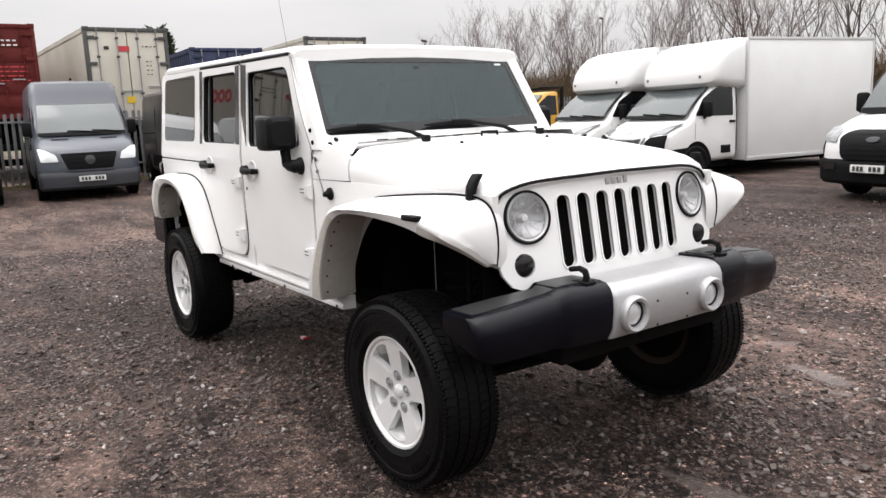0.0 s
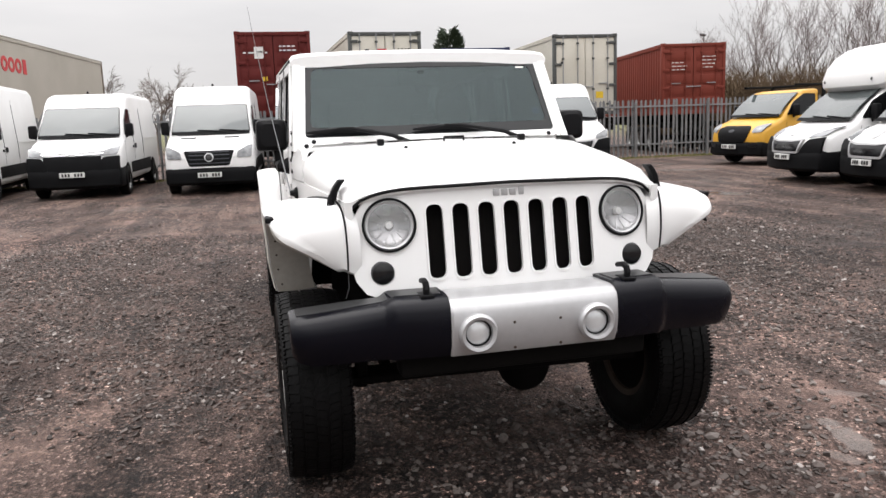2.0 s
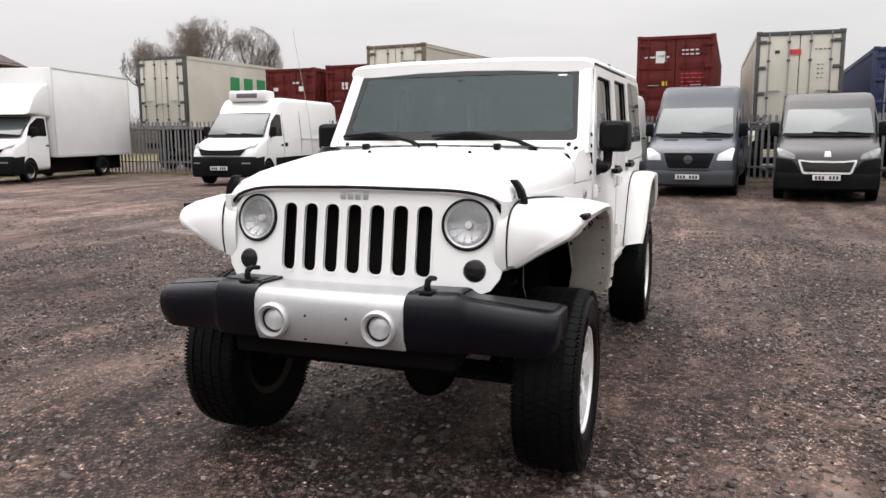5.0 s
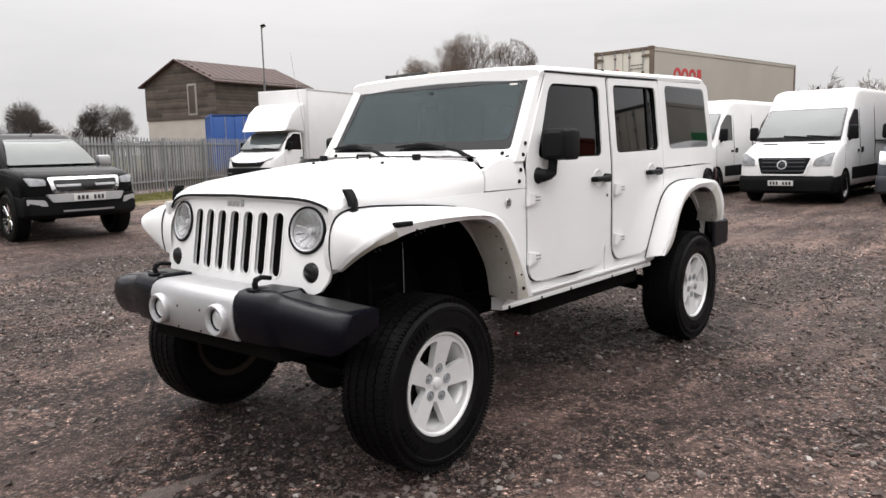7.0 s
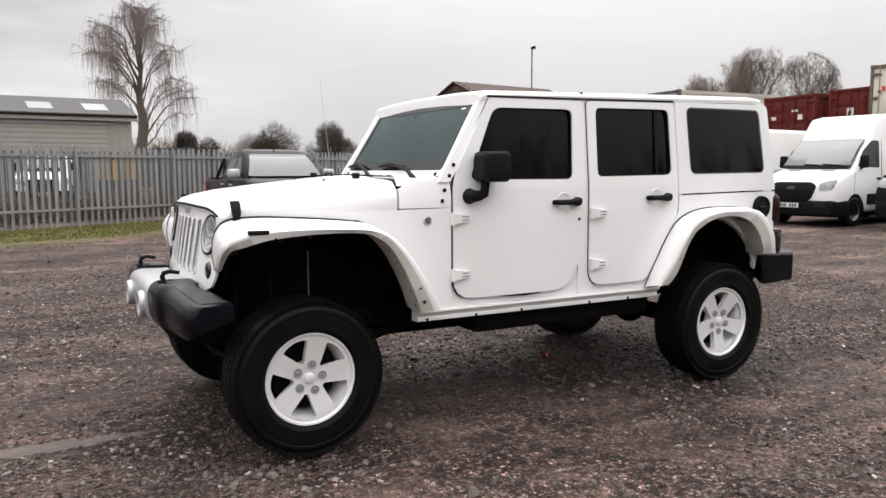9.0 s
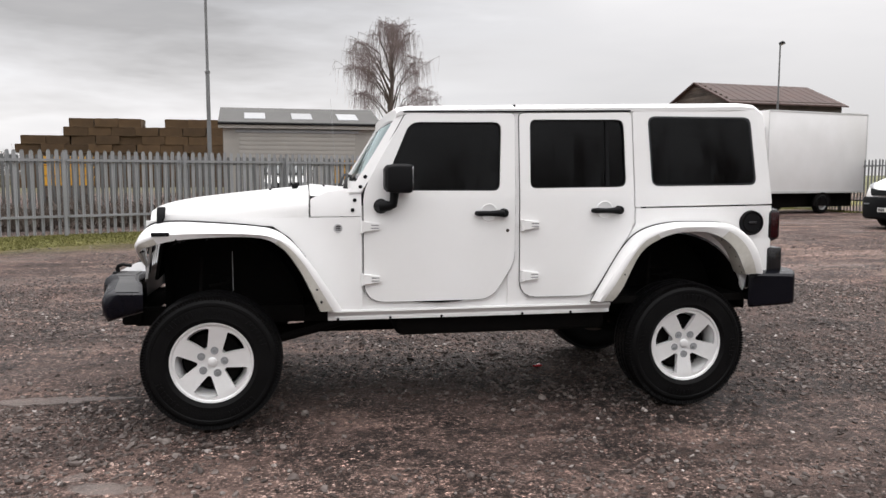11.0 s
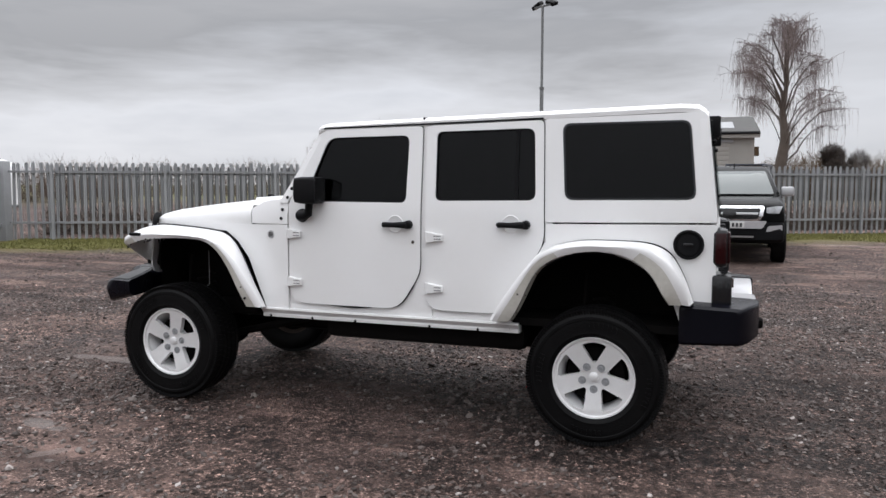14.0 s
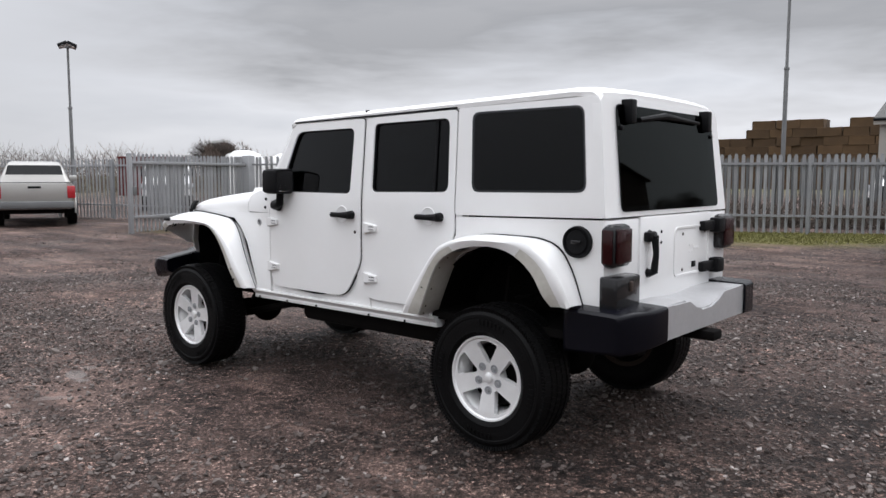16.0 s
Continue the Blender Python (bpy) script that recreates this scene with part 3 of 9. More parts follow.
def build_ground():
    near = [i * 0.052 for i in range(0, 125)]
    step, c = 0.07, near[-1]
    while c < 1600:
        c += step
        step *= 1.12
        near.append(c)
    line = [-v for v in reversed(near[1:])] + near
    n = len(line)
    verts = [(xx, yy, yard_height(xx, yy)) for yy in line for xx in line]
    faces = []
    for j in range(n - 1):
        for i in range(n - 1):
            a = j * n + i
            faces.append((a, a + 1, a + n + 1, a + n))
    me = bpy.data.meshes.new("ground")
    me.from_pydata(verts, [], faces)
    me.polygons.foreach_set("use_smooth", [True] * len(faces))
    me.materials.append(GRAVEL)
    return tagged(new("ground", me), "wet brown-grey gravel yard with puddles and tyre marks", "ground", kind="structure")


build_ground()


# ---- the white off-road car ----
CAR = thing("off_road_car", "white lifted four-door off-road car with black bumpers and silver wheels", "car")
AXLE_F, AXLE_R, TYRE_R = 1.4735, -1.4735, 0.402


def skin(z):
    """Half width of the car's flank: upright up to the belt, leaning in above it."""
    return 0.79 - max(0.0, z - 1.33) * 0.085


def nose_half(x):
    """Half width of the front clip, which narrows towards the grille."""
    return lerp_table([(0.60, 0.787), (0.92, 0.745), (1.86, 0.655)], x)


def flank(sign, extra=0.0):
    return lambda u, v, d: Vector((u, sign * (skin(v) + extra - d), v))


def arc(cx, cz, r, a0, a1, n):
    return [(cx + r * math.cos(radians(a0 + (a1 - a0) * i / n)), cz + r * math.sin(radians(a0 + (a1 - a0) * i / n))) for i in range(n + 1)]


def build_body(sign):
    # front side: strip between bonnet seam and wing, and the cowl side down to the sill
    outer = [(0.592, 1.235), (1.855, 1.215), (1.855, 1.15), (1.55, 1.20), (1.12, 1.18), (1.02, 1.11), (0.93, 1.0), (0.80, 0.71), (0.785, 0.668), (0.592, 0.668)]
    part("side_panel", panel(outer, (), lambda u, v, d: Vector((u, sign * (nose_half(u) - d), v)), 0.03, [("u", 0.92), ("u", 1.4)]), PAINT, CAR)
    # cowl side above the bonnet seam, up to the windscreen's foot
    outer = [(0.592, 1.238), (0.895, 1.236), (0.895, 1.34), (0.80, 1.385), (0.66, 1.405), (0.592, 1.405)]
    part("cowl_side", panel(outer, (), lambda u, v, d: Vector((u, sign * (nose_half(u) - d - max(0, v - 1.30) * 0.25), v)), 0.03, [("v", 1.30)]), PAINT, CAR)
    # rear quarter of the tub with the wheel opening
    arch = arc(AXLE_R + 0.03, 0.62, 0.50, 12, 168, 12)
    outer = [(-1.162, 1.272), (-1.162, 1.17), (-1.11, 1.08), (-0.875, 0.70), (-0.86, 0.668), (-0.955, 0.668)] + list(reversed([(x, z) for x, z in arch][::-1])) + [(-1.96, 0.84), (-2.115, 0.84), (-2.115, 1.285)]
    quarter = part("rear_quarter", panel(outer, (), flank(sign), 0.03), PAINT, CAR)
    if sign > 0:
        bm = bmesh.new()
        m = pose(-1.968, skin(1.17) + 0.002, 1.172, -90, 0, 0)
        lathe(bm, [(0.0, 0.018), (0.058, 0.018), (0.062, 0.012), (0.068, 0.012), (0.072, 0.022), (0.079, 0.022), (0.083, 0.0)], 36, m)
        cap = part("fuel_filler", bm, BLACK, CAR, "round black fuel filler cap")
        bm = boxes((-1.995, -1.94, skin(1.17) + 0.018, skin(1.17) + 0.03, 1.163, 1.183), bevel=0.004)
        part("grip", bm, GLOSS_BLACK, cap)
    # sill
    rings = [[Vector((x, sign * y, z)) for y, z in ((0.70, 0.668), (0.796, 0.668), (0.798, 0.657), (0.768, 0.628), (0.774, 0.618), (0.773, 0.604), (0.70, 0.600))] for x in (-1.0, 0.80)]
    part("sill", loft(bmesh.new(), rings), PAINT, CAR, degrees=20)
    for x in (0.74, 0.42, 0.10, -0.42, -0.74):
        bm = bmesh.new()
        lathe(bm, [(0.0, 0.004), (0.008, 0.004), (0.009, 0.0)], 10, pose(x, sign * 0.774, 0.6115, -90 * sign, 0, 0))
        part("sill_plug", bm, BLACK, CAR)
    # inner body side seen in the door gaps
    inner = [(0.60, 0.66), (-0.90, 0.66), (-0.90, 0.72), (-1.15, 1.15), (-1.15, 1.30), (0.60, 1.30)]
    part("inner_side", panel(inner, (), lambda u, v, d: Vector((u, sign * (0.768 - d), v)), 0.02), PAINT, CAR)
    # door pillars, set back behind the doors
    for x0, x1, lean in ((-0.44, -0.32, 0.0), (-1.20, -1.10, 0.0)):
        rings = []
        for z in ((0.66, 1.33, 1.89) if x0 > -1 else (1.17, 1.33, 1.89)):
            y1 = skin(z) - 0.012
            rings.append([Vector((x0, sign * (y1 - 0.06), z)), Vector((x1, sign * (y1 - 0.06), z)), Vector((x1, sign * y1, z)), Vector((x0, sign * y1, z))])
        part("door_pillar", loft(bmesh.new(), rings), PAINT, CAR)


def offset_loop(loop, d):
    """Draws an outline together by d towards its middle."""
    cu, cv = sum(p[0] for p in loop) / len(loop), sum(p[1] for p in loop) / len(loop)
    return [(u - d * (u - cu) / max(abs(u - cu), 0.05), v - d * (v - cv) / max(abs(v - cv), 0.05)) for u, v in loop]


def build_door(sign, front):
    if front:
        outer = rounded([(0.580, 0.712), (-0.215, 0.712), (-0.362, 0.945), (-0.368, 1.868), (0.318, 1.855), (0.545, 1.46), (0.580, 1.37)], [0.13, 0.09, 0.06, 0.03, 0.02, 0.05, 0.05])
        hole = rounded([(0.470, 1.392), (-0.265, 1.388), (-0.280, 1.812), (0.292, 1.806)], [0.05, 0.04, 0.05, 0.06])
        hx, hinge_x, lock = -0.20, 0.530, (-0.315, 1.142)
    else:
        outer = rounded([(-0.398, 0.718), (-0.825, 0.718), (-0.885, 0.735), (-1.135, 1.13), (-1.152, 1.20), (-1.135, 1.884), (-0.395, 1.868)], [0.11, 0.06, 0.03, 0.06, 0.05, 0.03, 0.03])
        hole = rounded([(-0.462, 1.402), (-1.098, 1.410), (-1.082, 1.838), (-0.462, 1.830)], [0.04, 0.05, 0.05, 0.04])
        hx, hinge_x, lock = -0.955, -0.470, None
    door = part("door", panel(outer, [hole], flank(sign, 0.002), 0.045, [("v", 1.33), ("v", 1.36)]), PAINT, CAR)
    grow = [(u + (0.012 if u > (hole[0][0] + hole[len(hole) // 2][0]) / 2 else -0.012), v + (0.012 if v > 1.6 else -0.012)) for u, v in hole]
    pane = part("window", panel(grow, (), flank(sign, -0.022), 0.006), GLASS_TINT, door, "dark tinted door window")
    pane.visible_shadow = False
    # black sheet behind the door edge stands for the shade in its gap
    part("door_seal", panel(offset_loop(outer, -0.0035), [offset_loop(hole, -0.02)], flank(sign, -0.008), 0.012, [("v", 1.33)]), BLACK, door, "thin black sheet that darkens the gap round the door")
    part("door_card", panel(offset_loop(outer, 0.012), [offset_loop(hole, -0.004)], flank(sign, -0.045), 0.006, [("v", 1.33)]), BLACK, door, "dark inner door lining")
    seal = part("window_seal", panel(grow, [[(u * 0.985 + 0.015 * sum(q[0] for q in hole) / len(hole), v * 0.97 + 0.03 * 1.6) for u, v in hole]], flank(sign, -0.008), 0.012), BLACK, door, "black rubber window seal")
    if not front:
        part("window_bar", panel([(-0.985, 1.40), (-0.965, 1.40), (-0.965, 1.835), (-0.985, 1.835)], (), flank(sign, -0.012), 0.012), BLACK, door)
    if sign < 0:
        strips = [[(-0.284, 1.392), (-0.366, 1.60), (-0.366, 1.862), (-0.286, 1.855)]] if front else [[(-1.100, 1.40), (-1.146, 1.40), (-1.136, 1.875), (-1.084, 1.872)], [(-0.400, 1.40), (-0.462, 1.40), (-0.462, 1.862), (-0.400, 1.862)]]
        for strip in strips:
            part("pillar_tape", panel(strip, (), flank(sign, 0.0045), 0.003), GLOSS_BLACK, door, "black strip on the door pillar")
        top_seal = [(0.31, 1.866), (-0.36, 1.879)] if front else [(-0.40, 1.880), (-1.12, 1.895)]
        part("top_seal", tube(bmesh.new(), [(u, sign * (skin(v) - 0.002), v) for u, v in top_seal], 0.009, 6), BLACK, door, "black rubber seal over the door")
    # handle: horizontal grip with a round end over a shallow dish
    z = 1.262 if not front else 1.250
    y = skin(z) + 0.002
    bm = bmesh.new()
    lathe(bm, [(0.0, 0.001), (0.046, 0.001), (0.052, 0.004), (0.056, 0.0)], 24, pose(hx + 0.005, sign * y, z + 0.004, -90 * sign, 0, 0))
    part("handle_dish", bm, PAINT, door)
    bm = bmesh.new()
    tube(bm, [(hx + 0.085, sign * (y + 0.002), z), (hx + 0.075, sign * (y + 0.028), z), (hx, sign * (y + 0.034), z), (hx - 0.075, sign * (y + 0.03), z), (hx - 0.095, sign * (y + 0.004), z)], [0.014, 0.017, 0.016, 0.022, 0.024], 10)
    lathe(bm, [(0.0, 0.04), (0.018, 0.04), (0.026, 0.032), (0.028, 0.0)], 18, pose(hx - 0.088, sign * y, z + 0.002, -90 * sign, 0, 0))
    part("handle", bm, BLACK, door, "black door handle")
    if lock:
        bm = bmesh.new()
        lathe(bm, [(0.0, 0.004), (0.010, 0.004), (0.012, 0.0)], 14, pose(lock[0], sign * skin(lock[1]), lock[1] + 0.0, -90 * sign, 0, 0))
        part("door_lock", bm, STEEL_DARK, door)
    # outside hinges
    for z in (1.175, 0.855):
        y = skin(z)
        bm = bmesh.new()
        rings = []
        for u, h in ((0.05, 0.034), (0.012, 0.031), (0.004, 0.026), (-0.040, 0.022), (-0.046, 0.018)):
            rings.append([Vector((hinge_x + u, sign * y, z - h)), Vector((hinge_x + u, sign * (y + 0.024), z - h * 0.85)), Vector((hinge_x + u, sign * (y + 0.024), z + h * 0.85)), Vector((hinge_x + u, sign * y, z + h))])
        loft(bm, rings)
        tube(bm, [(hinge_x + 0.058, sign * (y + 0.012), z - 0.036), (hinge_x + 0.058, sign * (y + 0.012), z + 0.034)], 0.013, 10)
        hinge = part("hinge", bm, PAINT, door, "white outside door hinge")
        # dark strips on the hinge's face imitate shade in grooves
        for dz in (-0.009, 0.009):
            lo, hi = sorted((sign * (y + 0.0235), sign * (y + 0.0255)))
            part("hinge_groove", boxes((hinge_x - 0.040, hinge_x + 0.006, lo, hi, z + dz - 0.0025, z + dz + 0.0025)), GALV_DARK, hinge)
    if front:
        build_mirror(sign, door)
    return door


def build_mirror(sign, door):
    bm = bmesh.new()
    rings = []
    for x, s in ((0.300, 0.92), (0.315, 1.0), (0.40, 1.0), (0.445, 0.93), (0.462, 0.70)):
        pts = rounded([(-0.083 * s, -0.086 * s), (0.083 * s, -0.086 * s), (0.083 * s, 0.086 * s), (-0.083 * s, 0.086 * s)], 0.03, 3)
        rings.append([Vector((x, sign * (0.872 + a), 1.465 + b)) for a, b in pts])
    loft(bm, rings)
    shell = part("mirror", bm, BLACK, door, "large square black door mirror")
    pts = rounded([(-0.066, -0.07), (0.066, -0.07), (0.066, 0.07), (-0.066, 0.07)], 0.02, 3)
    part("mirror_glass", panel(pts, (), lambda u, v, d: Vector((0.297 + d, sign * (0.872 + u), 1.465 + v)), 0.006), CHROME, shell)
    bm = bmesh.new()
    tube(bm, [(0.395, sign * 0.838, 1.395), (0.40, sign * 0.838, 1.345), (0.405, sign * 0.836, 1.312), (0.43, sign * 0.832, 1.302), (0.475, sign * 0.822, 1.298), (0.488, sign * 0.80, 1.298)], [0.028, 0.025, 0.028, 0.030, 0.036, 0.030], 12)
    lathe(bm, [(0.0, 0.03), (0.030, 0.028), (0.042, 0.015), (0.046, 0.0)], 20, pose(0.475, sign * 0.79, 1.298, -90 * sign, 0, 0))
    part("mirror_arm", bm, BLACK, shell)


def build_flare(stations, sign, name="wheel_flare"):
    """stations: rows of body edge, outer edge and wheel-side edge, each (x, y, z)."""
    def smooth_rows(rows):
        out_rows = []
        for i in range(len(rows) - 1):
            p0, p1, p2, p3 = rows[max(i - 1, 0)], rows[i], rows[i + 1], rows[min(i + 2, len(rows) - 1)]
            for k in range(5):
                t = k / 5
                out_rows.append([0.5 * ((2 * b) + (c - a) * t + (2 * a - 5 * b + 4 * c - d) * t * t + (3 * b - a - 3 * c + d) * t ** 3) for a, b, c, d in zip(p0, p1, p2, p3)])
        return out_rows + [rows[-1]]
    rows = smooth_rows([[Vector(q) for q in r] for r in stations])
    rings = []
    for a, b, c in rows:
        hub = Vector(((AXLE_F if a.x > 0 else AXLE_R), 0, 0.40))
        outw = (b - hub)
        outw.y = 0
        outw.normalize()
        top = [a.lerp(b, u) + outw * (0.011 * math.sin(math.pi * min(u * 1.05, 1))) for u in (0, 0.25, 0.5, 0.75, 0.9)]
        edge = [b + outw * 0.004 - Vector((0, 0.012, 0)), b - outw * 0.012, b.lerp(c, 0.4) + Vector((0, 0.004, 0)), c]
        under = [c - Vector((0, 0.02, 0)), c.lerp(a, 0.5) - outw * 0.012 - Vector((0, 0.02, 0)), a - outw * 0.03 - Vector((0, 0.05, 0))]
        rings.append([Vector((p.x, sign * p.y, p.z)) for p in top + edge + under])
    flare = part(name, loft(bmesh.new(), rings), PAINT, CAR, degrees=50)
    seam = [Vector((r[0].x, sign * (r[0].y + 0.004), r[0].z)) for r in rows]
    part("flare_seal", tube(bmesh.new(), [p + Vector((0, 0, 0.004)) for p in seam], 0.0045, 5), BLACK, flare, "thin black seal along the body")
    # dirt-stained lip along the wheel side
    lip = []
    for a, b, c in rows:
        if c.z < 1.10:
            lip.append([Vector((p.x, sign * (p.y + 0.0025), p.z)) for p in (b.lerp(c, 0.22), b.lerp(c, 0.6) + Vector((0, 0.003, 0)), c + Vector((0, 0.001, 0)))])
        else:
            if len(lip) > 2:
                part("flare_lip", loft(bmesh.new(), lip, closed=False), FLARE_IN, flare, "dirty lip of the flare")
            lip = []
    if len(lip) > 2:
        part("flare_lip", loft(bmesh.new(), lip, closed=False), FLARE_IN, flare, "dirty lip of the flare")
    # weathered inner face of the leg, turned towards the wheel
    inner, keep = [], [r for r in rows if (r[2].z < 1.10 and r[2].x < 1.3)]
    for a, b, c in keep:
        hub = Vector(((AXLE_F if a.x > 0 else AXLE_R), 0, 0.40))
        d = c - hub
        d.y = 0
        d.normalize()
        inner.append([Vector((p.x, sign * p.y, p.z)) for p in (c - d * 0.004 - Vector((0, 0.004, 0)), c - d * 0.006 - Vector((0, 0.09, 0)), c + d * 0.01 - Vector((0, 0.19, 0)))])
    if a.x < 0:
        cut = max(range(1, len(inner)), key=lambda k: abs(inner[k][0].x - inner[k - 1][0].x))
        runs = (inner[:cut], inner[cut:])
    else:
        runs = (inner,)
    for run_rows in runs:
        part("flare_liner", loft(bmesh.new(), run_rows, closed=False), FLARE_IN, flare, "grubby inner face of the flare")
        for k in range(1, len(run_rows) - 1, 3):
            q = run_rows[k][0].lerp(run_rows[k][1], 0.35)
            bm = bmesh.new()
            bmesh.ops.create_uvsphere(bm, u_segments=8, v_segments=6, radius=0.0055, matrix=Matrix.Translation(q))
            part("flare_bolt", bm, STEEL_DARK, flare)
    return flare


FRONT_FLARE = [
    ((1.872, 0.652, 0.950), (1.872, 0.690, 0.962), (1.850, 0.69, 0.950)),
    ((1.884, 0.652, 1.04), (1.882, 0.800, 1.035), (1.852, 0.795, 1.015)),
    ((1.868, 0.655, 1.14), (1.872, 0.895, 1.092), (1.842, 0.885, 1.065)),
    ((1.815, 0.665, 1.195), (1.82, 0.928, 1.135), (1.785, 0.915, 1.085)),
    ((1.69, 0.678, 1.210), (1.69, 0.948, 1.162), (1.665, 0.934, 1.115)),
    ((1.50, 0.70, 1.203), (1.48, 0.958, 1.169), (1.47, 0.944, 1.132)),
    ((1.25, 0.725, 1.184), (1.25, 0.960, 1.162), (1.26, 0.946, 1.133)),
    ((1.11, 0.745, 1.160), (1.108, 0.958, 1.142), (1.14, 0.944, 1.115)),
    ((1.015, 0.760, 1.090), (1.008, 0.955, 1.083), (1.045, 0.942, 1.053)),
    ((0.935, 0.780, 0.98), (0.914, 0.950, 0.985), (0.965, 0.936, 0.94)),
    ((0.85, 0.79, 0.82), (0.818, 0.943, 0.845), (0.90, 0.93, 0.81)),
    ((0.765, 0.79, 0.668), (0.722, 0.92, 0.690), (0.845, 0.905, 0.684)),
]
REAR_FLARE = [
    ((-0.865, 0.79, 0.672), (-0.862, 0.93, 0.702), (-0.97, 0.90, 0.695)),
    ((-0.93, 0.79, 0.79), (-0.935, 0.945, 0.82), (-1.025, 0.925, 0.78)),
    ((-1.08, 0.79, 1.03), (-1.10, 0.952, 1.045), (-1.13, 0.935, 0.99)),
    ((-1.20, 0.79, 1.13), (-1.20, 0.955, 1.125), (-1.24, 0.94, 1.078)),
    ((-1.37, 0.79, 1.175), (-1.37, 0.957, 1.168), (-1.38, 0.942, 1.122)),
    ((-1.58, 0.79, 1.18), (-1.58, 0.957, 1.172), (-1.55, 0.942, 1.128)),
    ((-1.76, 0.79, 1.17), (-1.75, 0.955, 1.158), (-1.68, 0.94, 1.09)),
    ((-1.87, 0.79, 1.12), (-1.87, 0.95, 1.085), (-1.78, 0.935, 1.01)),
    ((-1.945, 0.79, 1.0), (-1.945, 0.945, 0.98), (-1.845, 0.925, 0.90)),
    ((-2.0, 0.79, 0.85), (-1.995, 0.92, 0.855), (-1.88, 0.90, 0.845)),
]


def wheel_at(x, sign, turn=0.0, roll=0.0):
    hub = new("wheel")
    hub.parent = CAR
    hub.empty_display_size = 0.1
    hub.matrix_basis = pose(x, sign * 0.795, TYRE_R, 0, 0, turn + (0 if sign > 0 else 180)) @ pose(0, 0, 0, 0, roll, 0)
    axis = pose(0, 0, 0, -90, 0, 0)
    if "tyre" not in WHEEL_MESHES:
        bm = bmesh.new()
        prof = [(0.225, -0.105), (0.245, -0.118), (0.30, -0.134), (0.345, -0.132), (0.378, -0.120), (0.394, -0.104), (0.396, -0.05), (0.397, 0.0),
                (0.396, 0.05), (0.394, 0.104), (0.378, 0.120), (0.360, 0.128), (0.355, 0.134), (0.34, 0.1345), (0.335, 0.131), (0.30, 0.134), (0.27, 0.129), (0.262, 0.131), (0.245, 0.122), (0.236, 0.112), (0.225, 0.105)]
        lathe(bm, prof, 64, axis)
        WHEEL_MESHES["tyre"] = bm, RUBBER
        bm = bmesh.new()
        count = 70
        for k in range(count):
            a = 2 * math.pi * k / count
            for j, (y0, y1, sh) in enumerate(((-0.120, -0.078, 0.0), (-0.070, -0.030, 0.5), (-0.021, 0.021, 0.2), (0.030, 0.070, 0.6), (0.078, 0.120, 0.1))):
                aa = a + sh * 2 * math.pi / count
                edge = j in (0, 4)
                d = (0.84 if j % 2 else 0.88) * math.pi / count
                skew = 0.010 * (1 if j < 2 else -1) if not edge else 0.0
                ring = []
                for r in (0.388, 0.402):
                    ring.append([Vector((math.cos(aa + s * d + q) * (r if not (edge and abs(yy) > 0.1) else r - 0.010), yy, math.sin(aa + s * d + q) * (r if not (edge and abs(yy) > 0.1) else r - 0.010))) for s, yy, q in ((-1, y0, -skew), (1, y0 + 0.004, -skew), (1, y1, skew), (-1, y1 - 0.004, skew))])
                vs = [[bm.verts.new(p) for p in q] for q in ring]
                bm.faces.new(vs[1])
                for i in range(4):
                    bm.faces.new((vs[0][i], vs[0][(i + 1) % 4], vs[1][(i + 1) % 4], vs[1][i]))
            # fine ribs that run over the shoulder, long and short by turns
            for y_side in (-1, 1):
                for half_step in (0.0, 0.5):
                    long = half_step == 0.0
                    turn_by = math.degrees(a) + half_step * 360 / count
                    m = pose(0, 0, 0, 0, -turn_by, 0) @ Matrix.Translation((0.376 if long else 0.380, y_side * 0.1212, 0))
                    bmesh.ops.create_cube(bm, size=1.0, matrix=m @ pose(0, 0, 0, 0, 0, y_side * 18) @ Matrix.Diagonal((0.036 if long else 0.026, 0.009, 0.0105, 1)))
        WHEEL_MESHES["tread"] = bm, RUBBER
        bm = bmesh.new()
        # raised bars of sidewall lettering that cannot be read
        for a0 in (0.5, 2.1, 3.7, 5.2):
            for k in range(7):
                a = a0 + k * 0.085
                m = pose(0, 0, 0, 0, -math.degrees(a), 0) @ Matrix.Translation((0.312, 0.1362, 0))
                got = bmesh.ops.create_cube(bm, size=1.0, matrix=m @ Matrix.Diagonal((0.030, 0.005, 0.013, 1)))
        WHEEL_MESHES["sidewall_mark"] = bm, RUBBER
        bm = bmesh.new()
        lathe(bm, [(0.205, -0.10), (0.228, -0.108), (0.230, -0.095), (0.205, -0.085), (0.190, -0.03), (0.196, 0.03), (0.212, 0.085), (0.220, 0.098), (0.232, 0.106), (0.238, 0.112), (0.235, 0.118), (0.226, 0.116), (0.216, 0.100), (0.204, 0.08), (0.188, 0.03), (0.183, -0.03), (0.200, -0.09), (0.205, -0.10)], 56, axis)
        WHEEL_MESHES["rim"] = bm, ALLOY
        # dark cover on the rim's inner side, its shade put into the colour
        WHEEL_MESHES["rim_back"] = lathe(bmesh.new(), [(0.231, -0.100), (0.2315, -0.1105), (0.204, -0.1025), (0.196, -0.085), (0.181, -0.03)], 48, axis), STEEL_DARK
        # five-spoke face: a dished disc with five rounded windows
        def dish(u, v, d):
            r = math.hypot(u, v)
            return Vector((u, 0.080 + 0.026 * min(r / 0.2, 1.0) ** 1.4 - d * (0.4 + 0.6 * min(r / 0.1, 1)), v))
        windows = []
        for k in range(5):
            a = radians(126 + 72 * k)
            quad = []
